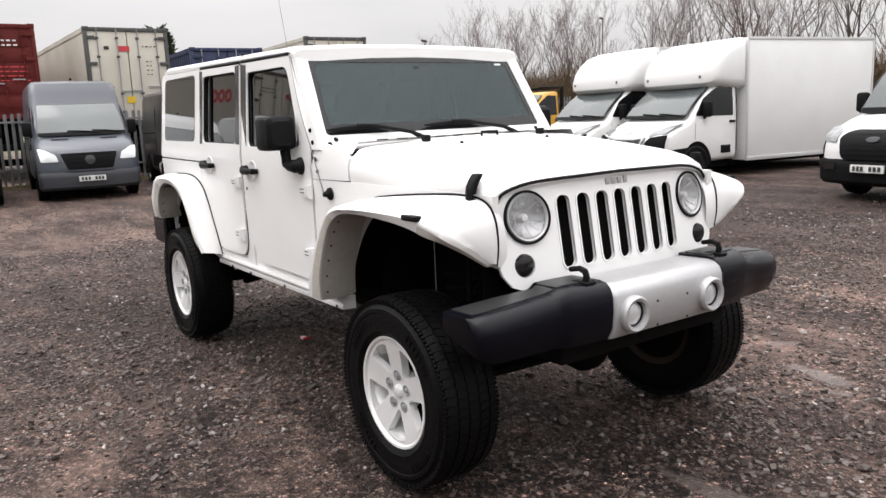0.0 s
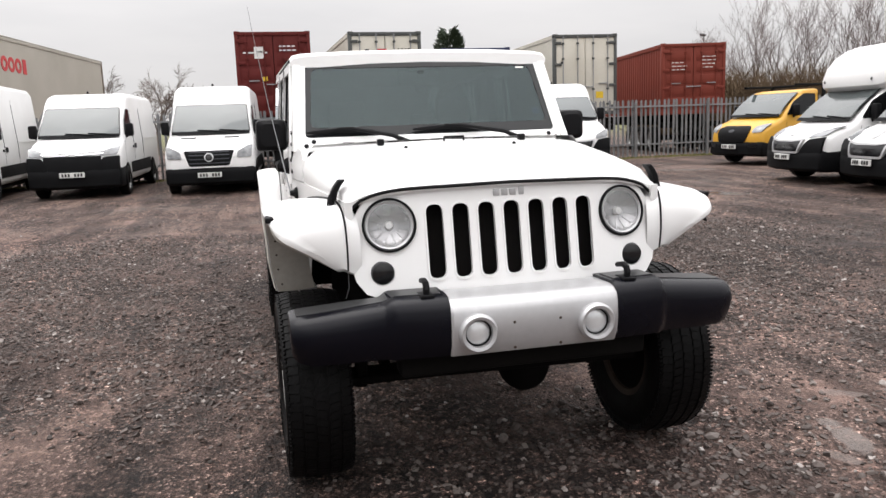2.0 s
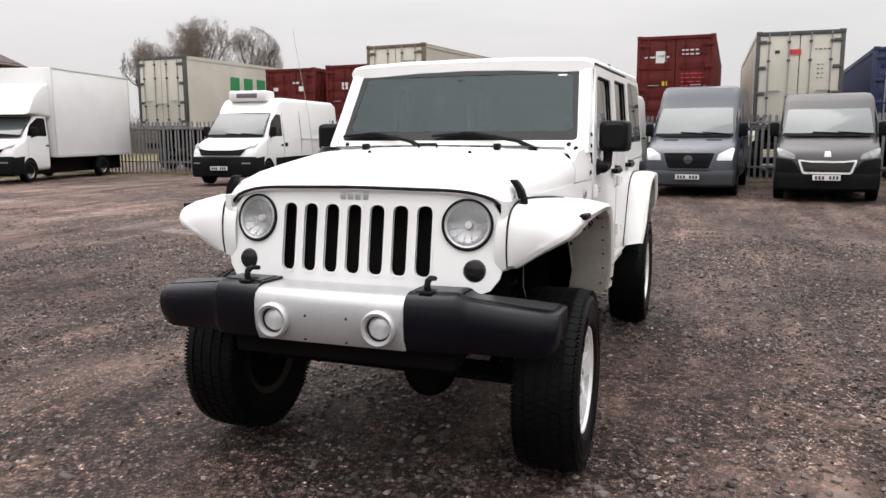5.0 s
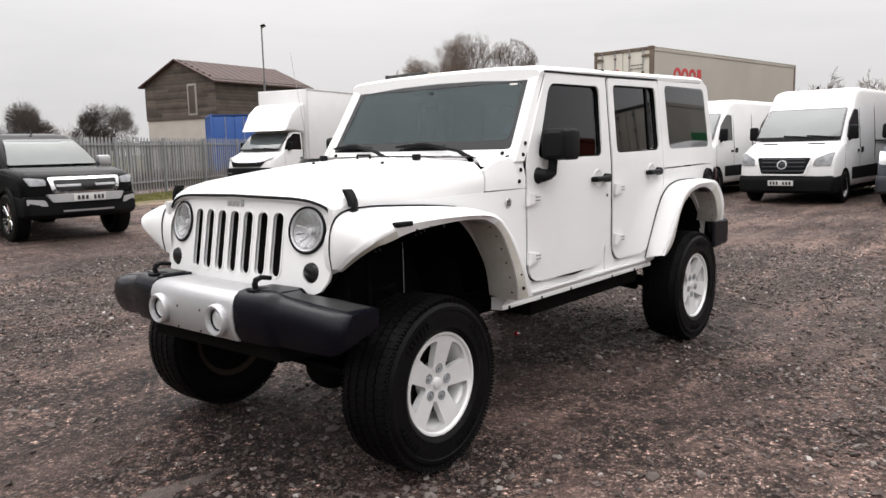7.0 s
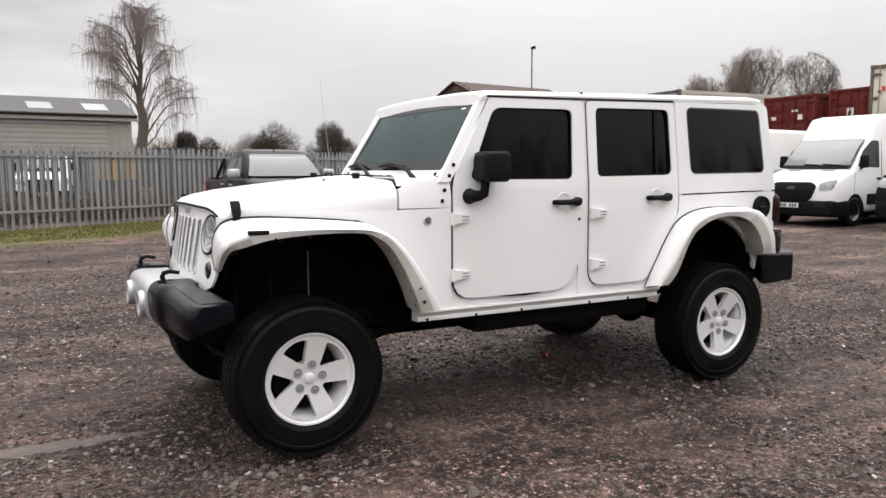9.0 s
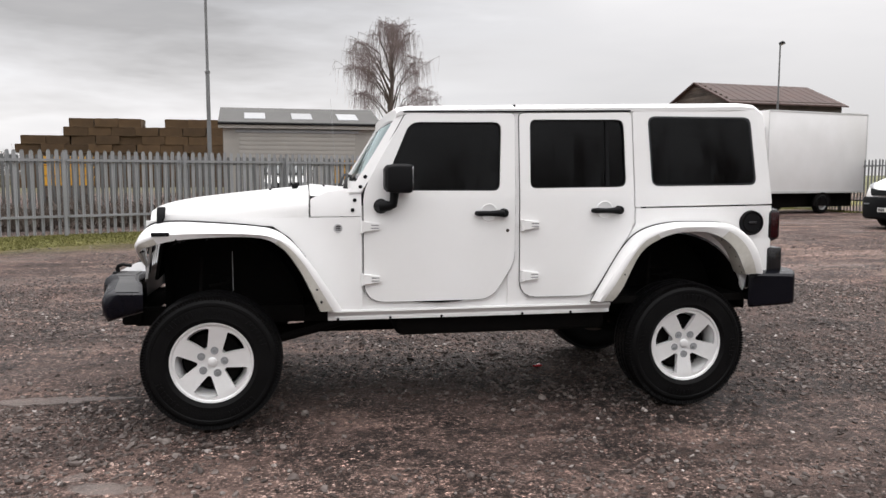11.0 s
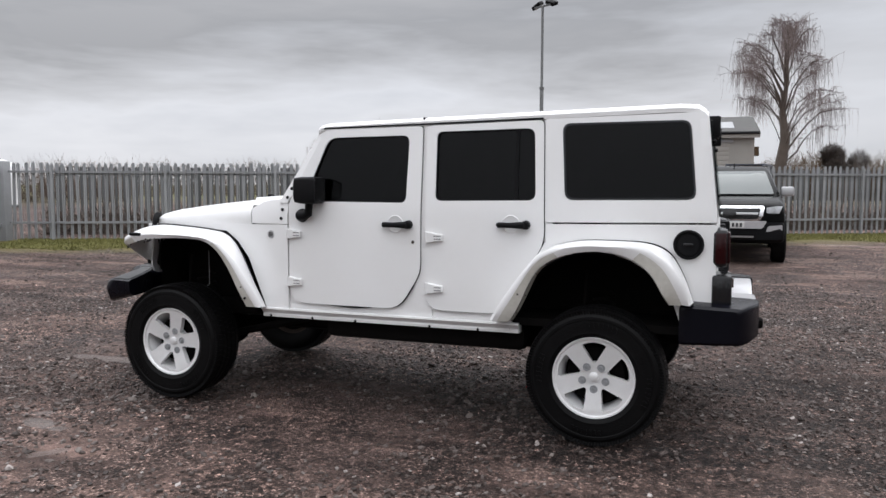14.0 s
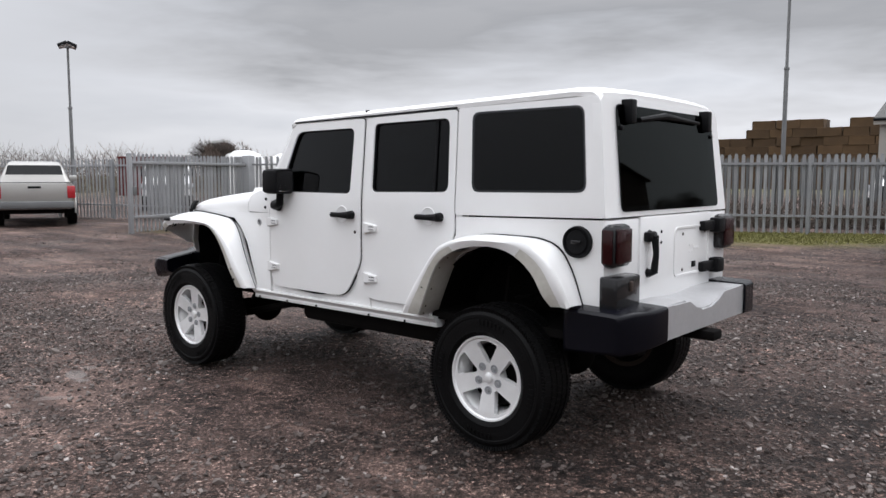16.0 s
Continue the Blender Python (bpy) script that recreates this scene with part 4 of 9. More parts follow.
            for r, h in ((0.084, -0.009), (0.084, 0.009), (0.140, 0.042), (0.188, 0.071), (0.203, 0.036), (0.208, 0.0), (0.203, -0.036), (0.188, -0.071), (0.140, -0.042)):
                quad.append((r * math.cos(a) - h * math.sin(a), r * math.sin(a) + h * math.cos(a)))
            windows.append(rounded(quad, [0.005, 0.005, 0, 0.010, 0, 0, 0, 0.010, 0], 3))
        bm = panel(circle(0, 0, 0.224, 60), windows, dish, 0.034, [(ax, q) for ax in "uv" for q in (-0.16, -0.11, -0.06, 0.0, 0.06, 0.11, 0.16)])
        WHEEL_MESHES["spokes"] = bm, ALLOY
        bm = bmesh.new()
        lathe(bm, [(0.0, 0.098), (0.019, 0.098), (0.026, 0.094), (0.029, 0.076), (0.078, 0.070), (0.084, 0.05), (0.084, 0.03)], 36, axis)
        WHEEL_MESHES["hub_cap"] = bm, ALLOY
        for k in range(5):
            a = radians(90 + 72 * k)
            seat_at = Matrix.Translation((0.070 * math.cos(a), 0, 0.070 * math.sin(a))) @ axis
            WHEEL_MESHES["lug_recess", k] = lathe(bmesh.new(), [(0.0, 0.0895), (0.0165, 0.0895), (0.0195, 0.0925), (0.0225, 0.0925), (0.024, 0.078)], 14, seat_at), GALV
            WHEEL_MESHES["lug_nut", k] = lathe(bmesh.new(), [(0.0, 0.098), (0.009, 0.097), (0.010, 0.088)], 6, seat_at), GALV
        # brake disc with an added black back plate for the shade inside the wheel
        bm = bmesh.new()
        lathe(bm, [(0.0, 0.020), (0.165, 0.020), (0.168, 0.0), (0.14, -0.01), (0.14, -0.075), (0.20, -0.080), (0.20, -0.092), (0.0, -0.092)], 40, axis)
        WHEEL_MESHES["brake_disc"] = bm, UNDER
        for key, (bm, mat) in list(WHEEL_MESHES.items()):
            ob = part(key if isinstance(key, str) else key[0], bm, mat, hub)
            WHEEL_MESHES[key] = ob.data
            if key in ("tread", "sidewall_mark"):
                tagged(ob, kind="stuff")
    else:
        for key, me in WHEEL_MESHES.items():
            ob = share(key if isinstance(key, str) else key[0], me, hub, Matrix())
            if key in ("tread", "sidewall_mark"):
                tagged(ob, kind="stuff")
    return hub


WHEEL_MESHES = {}


def build_grille():
    def on_face(u, v, d):
        x = 1.890 + (1.10 - v) * 0.17 - 0.055 * (u / 0.64) ** 2
        return Vector((x - d, u, v))
    right = [(0.0, 1.258), (0.30, 1.256), (0.50, 1.245), (0.585, 1.205), (0.632, 1.13), (0.642, 1.05), (0.640, 0.965), (0.625, 0.905), (0.59, 0.858), (0.53, 0.836), (0.0, 0.832)]
    outer = right + [(-u, v) for u, v in reversed(right[1:-1])]
    holes = []
    for k in range(-3, 4):
        c = k * 0.1035
        holes.append(rounded([(c - 0.033, 0.903), (c + 0.033, 0.903), (c + 0.033, 1.189), (c - 0.033, 1.189)], 0.0325, 4))
    for s in (-1, 1):
        holes.append(circle(s * 0.487, 1.117, 0.094))
        holes.append(circle(s * 0.524, 0.935, 0.046))
    grille = part("grille", panel(outer, holes, on_face, 0.014, [("u", q) for q in (-0.5, -0.36, -0.15, 0.0, 0.15, 0.36, 0.5)]), PAINT, CAR, "white grille with seven upright slots")
    # raised rims round the slots
    for k in range(-3, 4):
        c = k * 0.1035
        o = rounded([(c - 0.039, 0.896), (c + 0.039, 0.896), (c + 0.039, 1.196), (c - 0.039, 1.196)], 0.038, 4)
        i = rounded([(c - 0.033, 0.903), (c + 0.033, 0.903), (c + 0.033, 1.189), (c - 0.033, 1.189)], 0.0325, 4)
        part("slot_rim", panel(o, [i], lambda u, v, d: on_face(u, v, d - 0.005), 0.01), PAINT, grille)
    back = [(u * 0.97, 1.04 + (v - 1.04) * 0.96) for u, v in outer]
    part("grille_backing", panel(back, (), lambda u, v, d: on_face(u, v, d + 0.055), 0.02), UNDER, grille, "black radiator behind the grille")
    part("bracket", boxes((1.80, 1.805, -0.231, -0.223, 0.93, 1.10)), GALV_DARK, grille)
    # badge: plain raised bars in place of the maker's name
    for k, w in enumerate((0.022, 0.026, 0.026, 0.026)):
        y0 = 0.058 - k * 0.034
        p = on_face(y0, 1.222, 0)
        part("badge_bar", boxes((p.x - 0.004, p.x + 0.006, y0 - w, y0, 1.209, 1.236 if k != 0 else 1.240), bevel=0.003), SILVER, grille)
    for s in (-1, 1):
        p = on_face(s * 0.487, 1.117, 0)
        m = Matrix.Translation(p) @ Vector((1.0, 0.131 * s, 0.17)).to_track_quat("Z", "Y").to_matrix().to_4x4()
        bm = bmesh.new()
        lathe(bm, [(0.096, -0.03), (0.097, 0.004), (0.092, 0.010), (0.086, 0.006), (0.084, -0.01)], 40, m)
        lamp = part("headlight", bm, SILVER, grille, "round clear headlight")
        bm = lathe(bmesh.new(), [(0.0965, -0.02), (0.0965, 0.008), (0.100, 0.0105), (0.1055, 0.009), (0.1065, -0.02)], 40, m)
        part("lamp_gasket", bm, VAN_BLACK, lamp, "dark ring round the headlight")
        bm = lathe(bmesh.new(), [(0.0865, -0.012), (0.0865, 0.004), (0.0835, 0.004), (0.0835, -0.012)], 40, m)
        part("lamp_bezel", bm, SILVER, lamp)
        bm = bmesh.new()
        lathe(bm, [(0.0, -0.036), (0.02, -0.036), (0.05, -0.029), (0.075, -0.014), (0.088, 0.003)], 40, m)
        part("reflector", bm, REFLECTOR, lamp)
        bm = bmesh.new()
        lathe(bm, [(0.0, -0.012), (0.014, -0.014), (0.018, -0.034)], 20, m)
        part("bulb_shield", bm, ALLOY, lamp)
        bm = bmesh.new()
        lathe(bm, [(0.0, 0.020), (0.03, 0.0185), (0.06, 0.013), (0.085, 0.003), (0.085, 0.0), (0.06, 0.010), (0.03, 0.0155), (0.0, 0.017)], 40, m)
        lens = part("lens", bm, LAMP_GLASS, lamp)
        lens.visible_shadow = False
        # pressed rays of the reflector
        for k in range(12):
            a = 2 * math.pi * (k + 0.5) / 12
            bm = tube(bmesh.new(), [m @ Vector((r * math.cos(a), r * math.sin(a), h)) for r, h in ((0.03, -0.033), (0.055, -0.0255), (0.080, -0.008))], [0.001, 0.002, 0.0025], 5)
            part("reflector_ray", bm, REFLECTOR, lamp)
        p = on_face(s * 0.524, 0.935, 0)
        m = Matrix.Translation(p) @ pose(0, 0, 0, 0, 90, 0)
        bm = bmesh.new()
        lathe(bm, [(0.0, 0.012), (0.025, 0.010), (0.042, 0.004), (0.047, -0.01)], 30, m)
        part("turn_signal", bm, GLOSS_BLACK, grille, "round smoked-black turn signal")


def build_hood():
    rows = []
    for x, seam, top, mid in ((1.885, 1.228, 1.252, 1.268), (1.876, 1.222, 1.262, 1.280), (1.85, 1.220, 1.274, 1.293), (1.78, 1.220, 1.292, 1.312), (1.65, 1.221, 1.314, 1.336), (1.40, 1.224, 1.342, 1.366), (1.15, 1.229, 1.366, 1.392), (0.905, 1.238, 1.388, 1.416)):
        h = nose_half(x) - 0.004
        if x > 1.8:
            seam -= 0.0
        ring = []
        half = [(h, seam), (h + 0.002, seam + (top - seam) * 0.42), (h - 0.018, seam + (top - seam) * 0.72), (h - 0.06, top - 0.006), (h - 0.13, top + 0.004), (0.42, top + (mid - top) * 0.42), (0.36, top + (mid - top) * 0.75), (0.2, mid - 0.003), (0.0, mid)]
        if x > 1.87:
            lip = 0.004 if x < 1.88 else 0.0
            half = [(0.650, 1.180), (0.640, 1.196 + lip), (0.618, 1.216 + lip), (0.578, 1.234 + lip), (0.50, 1.253 + lip), (0.42, 1.261 + lip), (0.36, 1.264 + lip), (0.2, 1.268 + lip), (0.0, 1.270 + lip)]
        full = half + [(-a, b) for a, b in reversed(half[:-1])]
        # the front edge bows with the grille, dropping at the corners
        for a, b in full:
            bow = 0.055 * (a / 0.64) ** 2 if x > 1.6 else 0.0
            dropz = 0.0
            if 1.84 < x < 1.87:
                u = max(0.0, abs(a) - 0.42) / 0.22
                dropz = -0.016 * u * u
            ring.append((x - bow * (x - 1.6) / 0.285 if x > 1.6 else x, a, b + dropz))
        rows.append(ring)
    bm = bmesh.new()
    top_rows = [[Vector(p) for p in r] for r in rows]
    low_rows = [[Vector((p[0], p[1] * 0.985, p[2] - 0.02)) for p in r] for r in rows]
    vs_t = [[bm.verts.new(p) for p in r] for r in top_rows]
    vs_l = [[bm.verts.new(p) for p in r] for r in low_rows]
    for g in (vs_t, vs_l):
        for a, b in zip(g, g[1:]):
            for i in range(len(a) - 1):
                bm.faces.new((a[i], a[i + 1], b[i + 1], b[i]))
    for g, k in ((0, 0), (-1, -1)):
        a, b = vs_t[g], vs_l[g]
        for i in range(len(a) - 1):
            bm.faces.new((a[i], a[i + 1], b[i + 1], b[i]))
    for i in (0, -1):
        for r in range(len(vs_t) - 1):
            bm.faces.new((vs_t[r][i], vs_t[r + 1][i], vs_l[r + 1][i], vs_l[r][i]))
    hood = part("bonnet", bm, PAINT, CAR, "white bonnet with black side latches", degrees=40)
    # black tube stands for the shaded gap line between bonnet and grille
    tube_pts = []
    crest = [(0.0, 1.2625), (0.42, 1.2545), (0.50, 1.246), (0.575, 1.226), (0.612, 1.206), (0.632, 1.182)]
    for i in range(33):
        u = -0.632 + 1.264 * i / 32
        tube_pts.append((1.886 - 0.055 * (u / 0.64) ** 2, u, lerp_table(crest, abs(u))))
    part("bonnet_seal", tube(bmesh.new(), tube_pts, 0.0065, 6), BLACK, CAR, "black line for the gap between bonnet and grille")
    for s in (-1, 1):
        # over-centre latch: foot on the wing, neck, and a broad hooked head over the bonnet's edge
        y = s * (nose_half(1.77) + 0.004)
        bm = bmesh.new()
        lo, hi = sorted((y + s * 0.006, y + s * 0.048))
        box(bm, 1.750, 1.790, lo, hi, 1.168, 1.204, 0.009)
        tube(bm, [(1.770, y + s * 0.030, 1.195), (1.768, y + s * 0.030, 1.214), (1.766, y + s * 0.022, 1.236)], [0.017, 0.014, 0.015], 8)
        rings = []
        for z, reach, wide in ((1.220, 0.020, 0.016), (1.226, 0.022, 0.021), (1.250, 0.016, 0.022), (1.272, 0.004, 0.023), (1.290, -0.010, 0.023), (1.296, -0.014, 0.019)):
            rings.append([Vector((1.765 + dx * wide, y + s * (reach + dy), z)) for dx, dy in ((-1, -0.014), (-1, 0.008), (-0.75, 0.013), (0.75, 0.013), (1, 0.008), (1, -0.014))])
        loft(bm, rings)
        for dx in (-0.015, 0.015):
            tube(bm, [(1.769 + dx, y + s * 0.024, 1.190), (1.767 + dx, y + s * 0.030, 1.222), (1.765 + dx, y + s * 0.022, 1.252)], 0.0045, 6)
        part("bonnet_latch", bm, BLACK, hood, "black rubber bonnet latch")
        bm = boxes((0.97, 1.01, s * 0.365 - 0.016, s * 0.365 + 0.016, 1.40, 1.432), bevel=0.006)
        part("screen_rest", bm, BLACK, hood)
        bm = bmesh.new()
        lathe(bm, [(0.0, 0.014), (0.006, 0.013), (0.012, 0.0)], 10, pose(1.15, s * 0.27, 1.385))
        part("washer_jet", bm, BLACK, hood)
    bm = bmesh.new()
    tube(bm, [(1.02, -0.05, 1.41), (1.02, -0.05, 1.430), (1.02, 0.05, 1.430), (1.02, 0.05, 1.41)], 0.006, 8)
    part("footman_loop", bm, BLACK, hood)
    # cowl panel in front of the screen
    rings = []
    for x, z in ((0.898, 1.412), (0.84, 1.408), (0.74, 1.400), (0.66, 1.392)):
        rings.append([Vector((x, y, z + 0.012 * (1 - (y / 0.7) ** 2) - (0.05 if abs(y) > 0.69 else 0))) for y in (-0.72, -0.685, -0.4, 0.0, 0.4, 0.685, 0.72)])
    bm = loft(bmesh.new(), rings, closed=False)
    cowl = part("cowl", bm, PAINT, CAR)
    for k in range(9):
        y = -0.5 + k * 0.115
        part("cowl_slot", boxes((0.80, 0.812, y - 0.03, y + 0.03, 1.412, 1.4185), bevel=0.002), VAN_BLACK, cowl)


def build_screen():
    foot, head = Vector((0.672, 0, 1.372)), Vector((0.352, 0, 1.895))
    up_dir = (head - foot).normalized()
    normal = Vector((up_dir.z, 0, -up_dir.x))
    length = (head - foot).length

    def place(u, v, d):
        p = foot + up_dir * v - normal * d
        return Vector((p.x - 0.02 * (u / 0.7) ** 2, u, p.z))
    outer = rounded([(-0.752, 0.0), (0.752, 0.0), (0.722, length), (-0.722, length)], [0.03, 0.03, 0.09, 0.09], 5)
    hole = rounded([(-0.702, 0.085), (0.702, 0.085), (0.662, length - 0.028), (-0.662, length - 0.028)], [0.03, 0.03, 0.06, 0.06], 5)
    cuts = [("u", q) for q in (-0.55, -0.3, 0.0, 0.3, 0.55)]
    frame_ob = part("windscreen_frame", panel(outer, [hole], place, 0.05, cuts), PAINT, CAR, degrees=40)
    grow = rounded([(-0.708, 0.079), (0.708, 0.079), (0.668, length - 0.022), (-0.668, length - 0.022)], 0.05, 5)
    pane = part("windscreen", panel(grow, (), lambda u, v, d: place(u, v, d + 0.010), 0.006, cuts), GLASS_CLEAR, frame_ob, "grey sky-reflecting windscreen", degrees=50)
    pane.visible_shadow = False
    inner = rounded([(-0.668, 0.150), (0.668, 0.150), (0.632, length - 0.085), (-0.632, length - 0.085)], 0.04, 5)
    part("windscreen_border", panel(grow, [inner], lambda u, v, d: place(u, v, d + 0.0075), 0.0015, cuts), SCREEN_PRINT, frame_ob, "black printed edge of the windscreen", degrees=50)
    # mirror foot, stickers
    p = place(-0.02, length - 0.13, 0.012)
    part("mirror_foot", boxes((p.x - 0.02, p.x - 0.005, p.y - 0.02, p.y + 0.02, p.z - 0.03, p.z + 0.02), bevel=0.006), BLACK, frame_ob)
    part("rear_view_mirror", boxes((p.x - 0.08, p.x - 0.05, p.y - 0.12, p.y + 0.12, p.z - 0.06, p.z + 0.02), bevel=0.012), BLACK, frame_ob)
    part("blue_sticker", panel(rounded([(0.60, 0.20), (0.645, 0.20), (0.645, 0.245), (0.60, 0.245)], 0.01), (), lambda u, v, d: place(u, v, d + 0.019), 0.001), BLUE_SHEET, frame_ob)
    part("white_sticker", panel(rounded([(0.55, length - 0.105), (0.60, length - 0.105), (0.60, length - 0.093), (0.55, length - 0.093)], 0.004), (), lambda u, v, d: place(u, v, d + 0.006), 0.001), MARK_WHITE, frame_ob)
    # wipers
    for y0, y1, ya in ((-0.335, -0.695, -0.155), (0.265, -0.125, 0.475)):
        middle = (y0 + y1) / 2
        pts = [place(ya + 0.012, 0.004, -0.016), place(ya, 0.020, -0.024), place(ya - 0.09, 0.062, -0.036), place(middle + 0.06, 0.112, -0.036), place(middle - 0.02, 0.118, -0.032)]
        wiper = part("wiper", tube(bmesh.new(), pts, [0.017, 0.016, 0.011, 0.010, 0.008], 8), BLACK, frame_ob, "black windscreen wiper")
        blade = [place(y0 + (y1 - y0) * k / 8, 0.108 + 0.010 * math.sin(math.pi * k / 8), -0.012) for k in range(9)]
        part("blade", tube(bmesh.new(), blade, [0.006, 0.010, 0.012, 0.013, 0.014, 0.013, 0.012, 0.010, 0.006], 6), BLACK, wiper)
    # bolts along the frame's foot and the hinge plates on the A-pillars
    for s in (-1, 1):
        for u, v in ((0.70, 0.035), (0.66, 0.06)):
            bm = bmesh.new()
            q = place(s * u, v, -0.002)
            lathe(bm, [(0.0, 0.006), (0.010, 0.005), (0.013, 0.0)], 12, Matrix.Translation(q) @ normal.to_track_quat("Z", "Y").to_matrix().to_4x4())
            part("frame_bolt", bm, BLACK, frame_ob)
        for x, z in ((0.645, 1.275), (0.632, 1.335), (0.596, 1.415), (0.566, 1.475)):
            bm = bmesh.new()
            lathe(bm, [(0.0, 0.007), (0.009, 0.006), (0.012, 0.0)], 12, pose(x, s * (nose_half(x) + 0.001 if z < 1.39 else skin(z) - 0.008), z, -90 * s, 0, 0))
            part("hinge_bolt", bm, BLACK, frame_ob)
        # pillar cheek between door and screen
        rings = []
        for x, z, d in ((0.665, 1.38, 0.03), (0.52, 1.60, 0.03), (0.345, 1.885, 0.02)):
            y1 = skin(z) - 0.004
            rings.append([Vector((x, s * (y1 - 0.05), z)), Vector((x - 0.10 + d, s * (y1 - 0.05), z)), Vector((x - 0.10 + d, s * y1, z)), Vector((x, s * (y1 - 0.012), z))])
        part("screen_pillar", loft(bmesh.new(), rings), PAINT, frame_ob)


def build_hardtop():
    rings = []
    for x, z, dx in ((0.372, 1.878, 0), (0.352, 1.893, 0), (0.30, 1.901, 0), (-0.36, 1.918, 0), (-0.372, 1.918, 0), (-1.2, 1.937, 0), (-1.9, 1.953, 0), (-2.0, 1.946, 0), (-2.042, 1.918, 0)):
        e = 1.0 if x > -2.0 else 0.985
        half = [(0.715, z - 0.055), (0.742 * e, z - 0.045), (0.744 * e, z - 0.022), (0.728 * e, z - 0.004), (0.68, z + 0.006), (0.4, z + 0.018), (0.0, z + 0.022)]
        full = half + [(-a, b) for a, b in reversed(half[:-1])]
        low = [(-0.69, z - 0.052), (0.69, z - 0.052)]
        rings.append([Vector((x, a, b)) for a, b in full + low])
    top = part("hardtop", loft(bmesh.new(), rings), PAINT, CAR, "white hard roof with side and rear glass", degrees=40)
    part("headliner", boxes((-2.0, 0.33, -0.70, 0.70, 1.826, 1.834)), BLACK, top, "dark roof lining")
    # joint between the lift-out panels and the rear section
    part("roof_joint", boxes((-0.374, -0.364, -0.735, 0.735, 1.9085, 1.9215)), VAN_BLACK, top)
    for s in (-1, 1):
        bm = bmesh.new()
        rings = []
        for x, z in ((0.33, 1.868), (-0.37, 1.879), (-1.13, 1.894)):
            rings.append([Vector((x, s * 0.725, z - 0.006)), Vector((x, s * 0.746, z - 0.006)), Vector((x, s * 0.746, z + 0.005)), Vector((x, s * 0.725, z + 0.005))])
        part("drip_seal", loft(bm, rings), BLACK, top)
        # rear side with its window
        outer = rounded([(-1.158, 1.282), (-2.118, 1.296), (-2.052, 1.905), (-1.143, 1.890)], [0.01, 0.02, 0.05, 0.02])
        hole = rounded([(-1.282, 1.425), (-1.992, 1.432), (-1.952, 1.852), (-1.258, 1.850)], 0.045)
        part("top_side", panel(outer, [hole], flank(s), 0.05, [("v", 1.33)]), PAINT, top)
        pane = part("side_window", panel([(u, v) for u, v in rounded([(-1.272, 1.414), (-2.004, 1.421), (-1.962, 1.863), (-1.246, 1.861)], 0.05)], (), flank(s, 0.003), 0.006), GLASS_TINT, top, "dark tinted rear side window")
        pane.visible_shadow = False
    # rear face with the big lifting glass

    def back(u, v, d):
        return Vector((-2.118 + (v - 1.296) * 0.108 + d, u, v))
    outer = rounded([(-0.79, 1.296), (0.79, 1.296), (0.742, 1.91), (-0.742, 1.91)], [0.01, 0.01, 0.05, 0.05])
    hole = rounded([(-0.60, 1.345), (0.60, 1.345), (0.585, 1.85), (-0.585, 1.85)], 0.04)
    part("top_back", panel(outer, [hole], back, 0.05), PAINT, top)
    glass_ob = part("rear_window", panel(rounded([(-0.635, 1.322), (0.635, 1.322), (0.615, 1.872), (-0.615, 1.872)], 0.04), (), lambda u, v, d: back(u, v, d - 0.014), 0.007), GLASS_REAR, top, "dark lifting rear window")
    glass_ob.visible_shadow = False
    for s in (-1, 1):
        bm = bmesh.new()
        p = back(s * 0.50, 1.83, 0)
        box(bm, p.x - 0.055, p.x + 0.02, s * 0.50 - 0.03, s * 0.50 + 0.03, 1.775, 1.90, 0.010)
        part("glass_hinge", bm, BLACK, glass_ob, "black rear window hinge")
        bm = bmesh.new()
        lathe(bm, [(0.0, 0.012), (0.012, 0.010), (0.014, 0.0)], 10, Matrix.Translation(back(s * 0.585, 1.75, 0.014 * -1)) @ pose(0, 0, 0, 0, -90, 0))
        part("glass_bolt", bm, BLACK, glass_ob)
    bm = tube(bmesh.new(), [back(0.40, 1.80, -0.03), back(0.10, 1.835, -0.035), back(-0.38, 1.82, -0.03)], [0.012, 0.02, 0.010], 8)
    part("rear_wiper", bm, BLACK, glass_ob)


